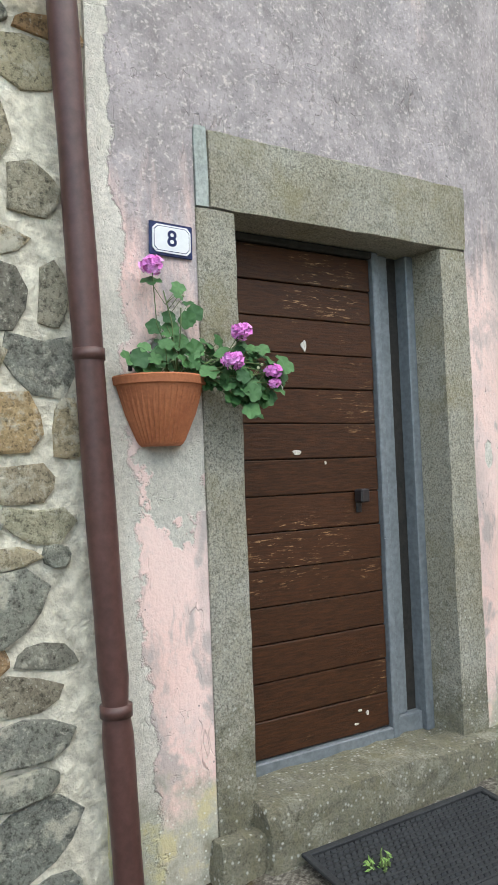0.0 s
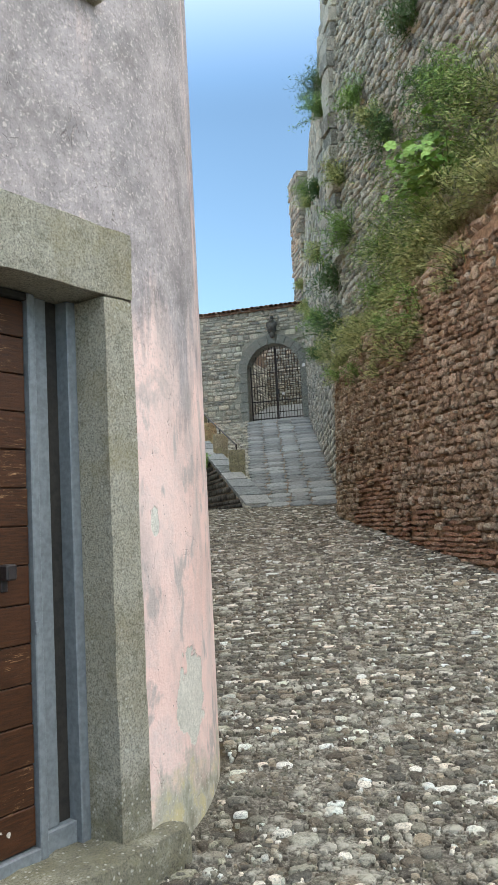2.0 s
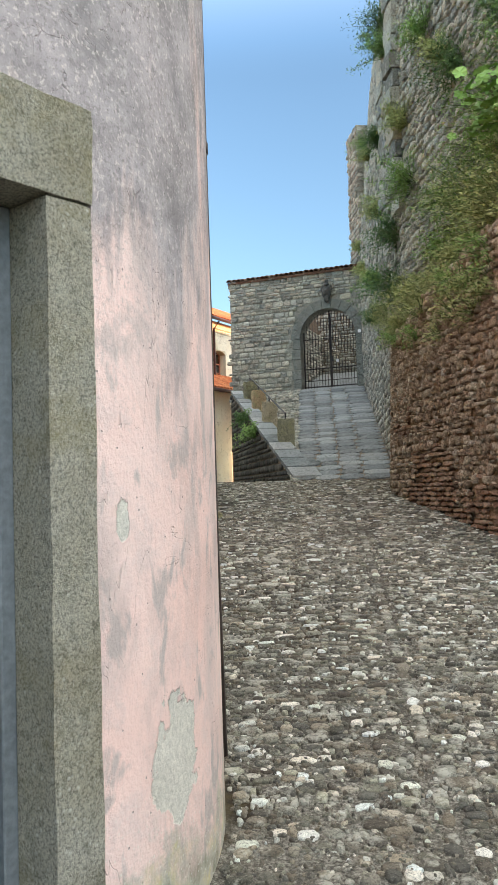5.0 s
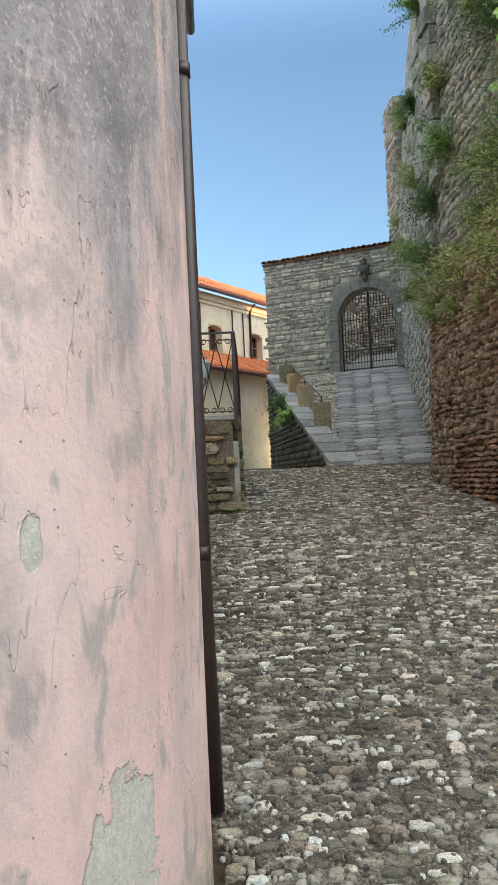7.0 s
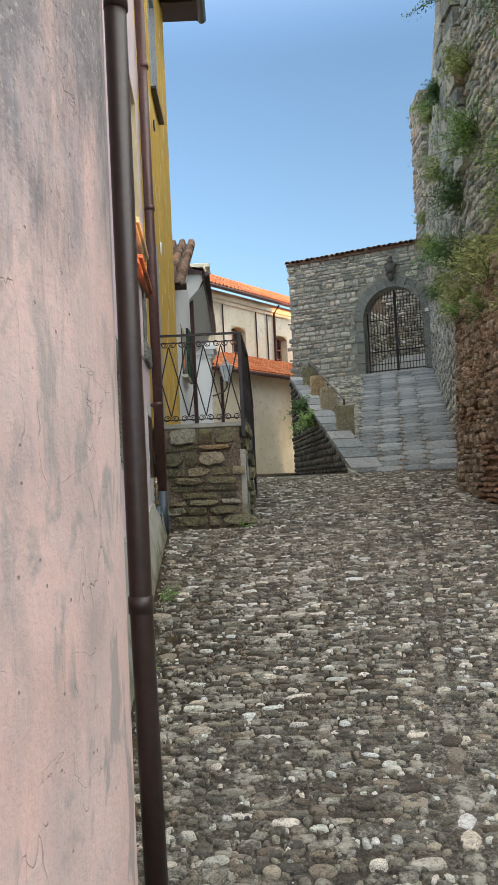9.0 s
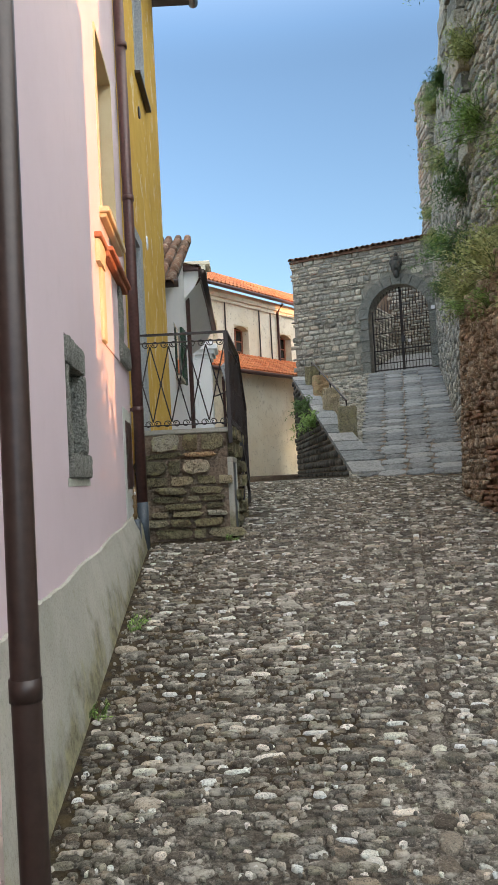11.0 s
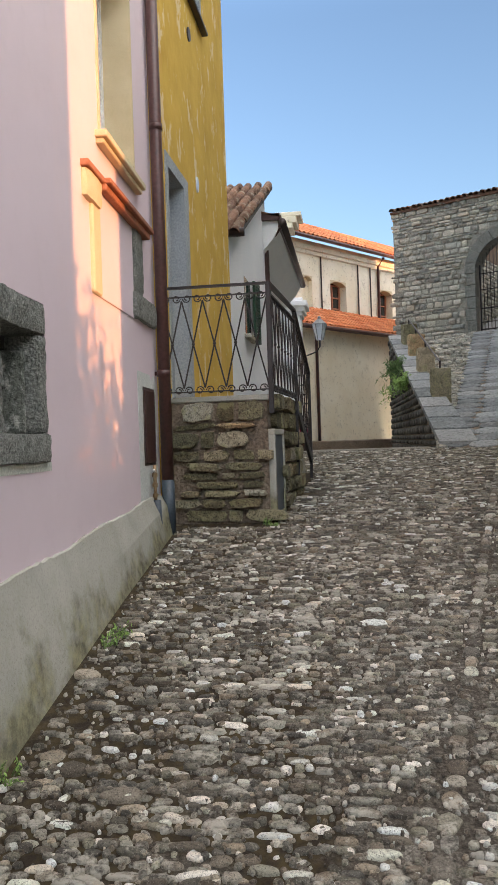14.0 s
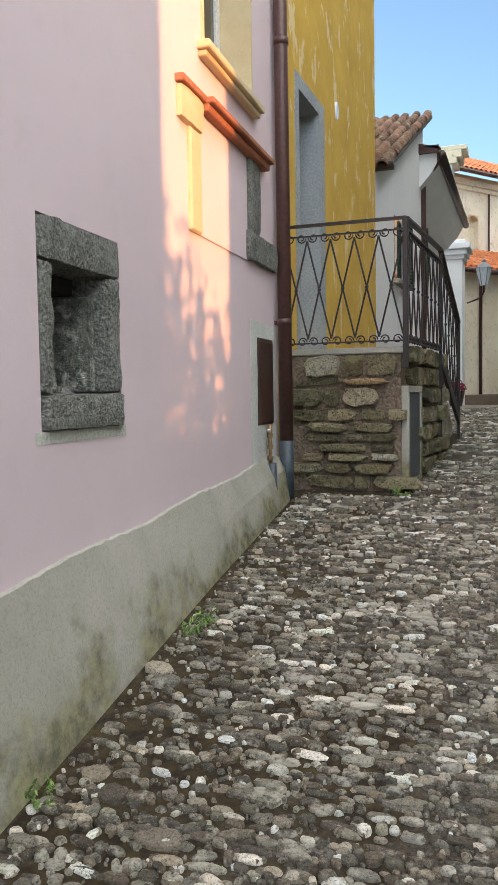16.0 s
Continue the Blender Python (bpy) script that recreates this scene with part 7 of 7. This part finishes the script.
# unseen tree, added: its leafy crown's gaps dapple sunlight on the mauve wall
tree = thing("tree", "unseen leafy tree added to dapple the sun patch", "tree", at=Matrix.Translation((8.0, 4.35, 0.6)))
sb = bmesh.new()
tube(sb, [(0, 0, -0.3), (0.05, -0.1, 1.8), (0, -0.2, 3.2)], [0.14, 0.11, 0.06], 8)
part("trunk", sb, OLD_WOOD, tree)
V, F = [], []
for k in range(2600):
    u = rp.uniform(-1.1, 1.0)
    hi_z = 3.22 - 0.44 * u + rp.gauss(0, 0.24)
    p = Vector((rp.gauss(0, 0.35), u, hi_z - abs(rp.gauss(0, 0.5))))
    q = Vector((rp.gauss(0, 1), rp.gauss(0, 1), rp.gauss(0, 1.5))).normalized()
    e = q.orthogonal().normalized()
    w = rp.uniform(0.035, 0.085)
    k0 = len(V)
    V += [p - q * w, p + e * w * 0.4, p + q * w, p - e * w * 0.4]
    F += [(k0, k0 + 1, k0 + 2, k0 + 3)]
lf = link_mesh("crown", V, F, G2, tree)
lf["kind"] = "stuff"

# ---------- cobbles ----------
rk = random.Random(71)
mesh_cob = [stone_mesh("cobble", COBBLE, 700 + k, 9, 0.84, 0.22, 2.5, 0.6, True) for k in range(24)]
bend_line = bez(*bend[:8])


def left_edge(y):
    if y < 3.3:
        return -0.2 + (y - 3.0) if y > 2.4 else -1.2
    if y < 4.95:
        return float(np.interp(y, [p.y for p in bend_line], [p.x for p in bend_line])) + 0.03
    if y < 10.85:
        return x2(y) + 0.13
    if y < 14.0:
        return 0.95 + 0.05 * (y - 11)
    return -0.05


def right_edge(y):
    if y < 7.6:
        return 4.0
    if y < 14.2:
        return float(np.interp(y, [q[1] for q in RET], [q[0] for q in RET])) - 0.06
    return 4.6


def drain_x(y):
    return 1.80 + 0.19 * (y - 6.7)


def cob(x, y, w, h, spin, lift=0.0):
    g = ground_z(y)
    sl = (ground_z(y + 0.1) - ground_z(y - 0.1)) / 0.2
    v = Vector((0, 1, sl)).normalized()
    return on_face((x, y, g - 0.004 + lift), (1, 0, 0), v, Vector((0, -v.z, v.y)), 0, 0, w, h, rk.uniform(0.010, 0.024), spin)


def worn(x, y):
    """How many cobbles are sunk under soil and moss, most along the foot of the house."""
    patch = math.sin(x * 3.1 + y * 1.3) * math.sin(y * 2.3 - x * 1.7) + math.sin(x * 7.3 - y * 4.1) * 0.5
    side = max(0.0, 1 - (x - left_edge(y)) / 1.1) * (1 if y > 6.0 else 0.4)
    return 0.06 + max(0.0, 0.16 * patch) + 0.34 * side * max(0.0, 0.6 + patch)


placed = []
y = 1.6
while y < 17.25:
    fine_set = min(1.0, max(0.0, (y - 4.6) / 1.8))
    pitch = rk.uniform(0.050, 0.078) * (1 - fine_set) + rk.uniform(0.031, 0.046) * fine_set
    x = left_edge(y) + rk.uniform(0, 0.05)
    R = right_edge(y)
    wave = rk.uniform(0, 6)
    while x < R:
        w = rk.choice((0.04, 0.055, 0.07, 0.08, 0.085, 0.095, 0.11, 0.14)) * rk.uniform(0.7, 1.05)
        cx, cy = x + w / 2, y + 0.018 * math.sin(x * 2.1 + wave) + rk.uniform(-0.014, 0.014)
        q = M1.inverted() @ Vector((cx, cy, 0))
        if abs(cx - drain_x(cy) - 0.06) > 0.04 + w * 0.3 and rk.random() > worn(cx, cy) and not (-0.05 < q.x < 0.98 and -0.62 < q.y):
            placed.append(cob(cx, cy, w * rk.uniform(0.88, 1.02), pitch * rk.uniform(0.72, 1.08), rk.gauss(0, 0.13)))
        if rk.random() < 0.006:
            placed.append(cob(cx, cy, rk.uniform(0.11, 0.17), rk.uniform(0.07, 0.10), rk.uniform(-0.3, 0.3), 0.006))
        x += w
    y += pitch
y = 1.8
while y < 17.2:
    h = rk.uniform(0.07, 0.13)
    placed.append(cob(drain_x(y) + 0.06 + rk.uniform(-0.01, 0.01), y, rk.uniform(0.055, 0.10), h * 0.96, rk.uniform(-0.2, 0.2) - 0.19, 0.0))
    y += h
# grit between the cobbles
mesh_grit = [stone_mesh("grit", COBBLE, 800 + k, 5, 0.7, 0.25, 2.2, 0.5, False) for k in range(8)]
grit = []
for k in range(14000):
    y = 3.2 + 9.0 * rk.random() ** 1.4
    x = rk.uniform(left_edge(y), min(right_edge(y), 3.4))
    s_ = rk.uniform(0.008, 0.026)
    q = M1.inverted() @ Vector((x, y, 0))
    if not (-0.05 < q.x < 0.98 and -0.62 < q.y):
        grit.append(on_face((x, y, ground_z(y)), (1, 0, 0), (0, 1, 0.13), (0, -0.13, 1), 0, 0, s_ * 1.4, s_, rk.uniform(0.006, 0.016), rk.uniform(0, 3)))
for k in range(9000):
    y = 3.2 + 7.0 * rk.random() ** 1.3
    x = rk.uniform(left_edge(y), min(right_edge(y), 3.2))
    q = M1.inverted() @ Vector((x, y, 0))
    if abs(x - drain_x(y) - 0.06) > 0.07 and rk.random() > worn(x, y) * 1.3 and not (-0.05 < q.x < 0.98 and -0.62 < q.y):
        placed.append(cob(x, y, rk.uniform(0.022, 0.05), rk.uniform(0.018, 0.034), rk.gauss(0, 0.5), -0.003))
lay("grit", "grit", grit, mesh_grit, ground, COBBLE, 0)
near = [m for m in placed if 4.2 < m[1][3] < 7.4 and 0.4 < m[0][3] < 2.0]
rk.shuffle(near)
first = near[:300]
mark = {id(m) for m in first}
lay("cobble", "cobbles", first + [m for m in placed if id(m) not in mark], mesh_cob, ground, COBBLE, 300)
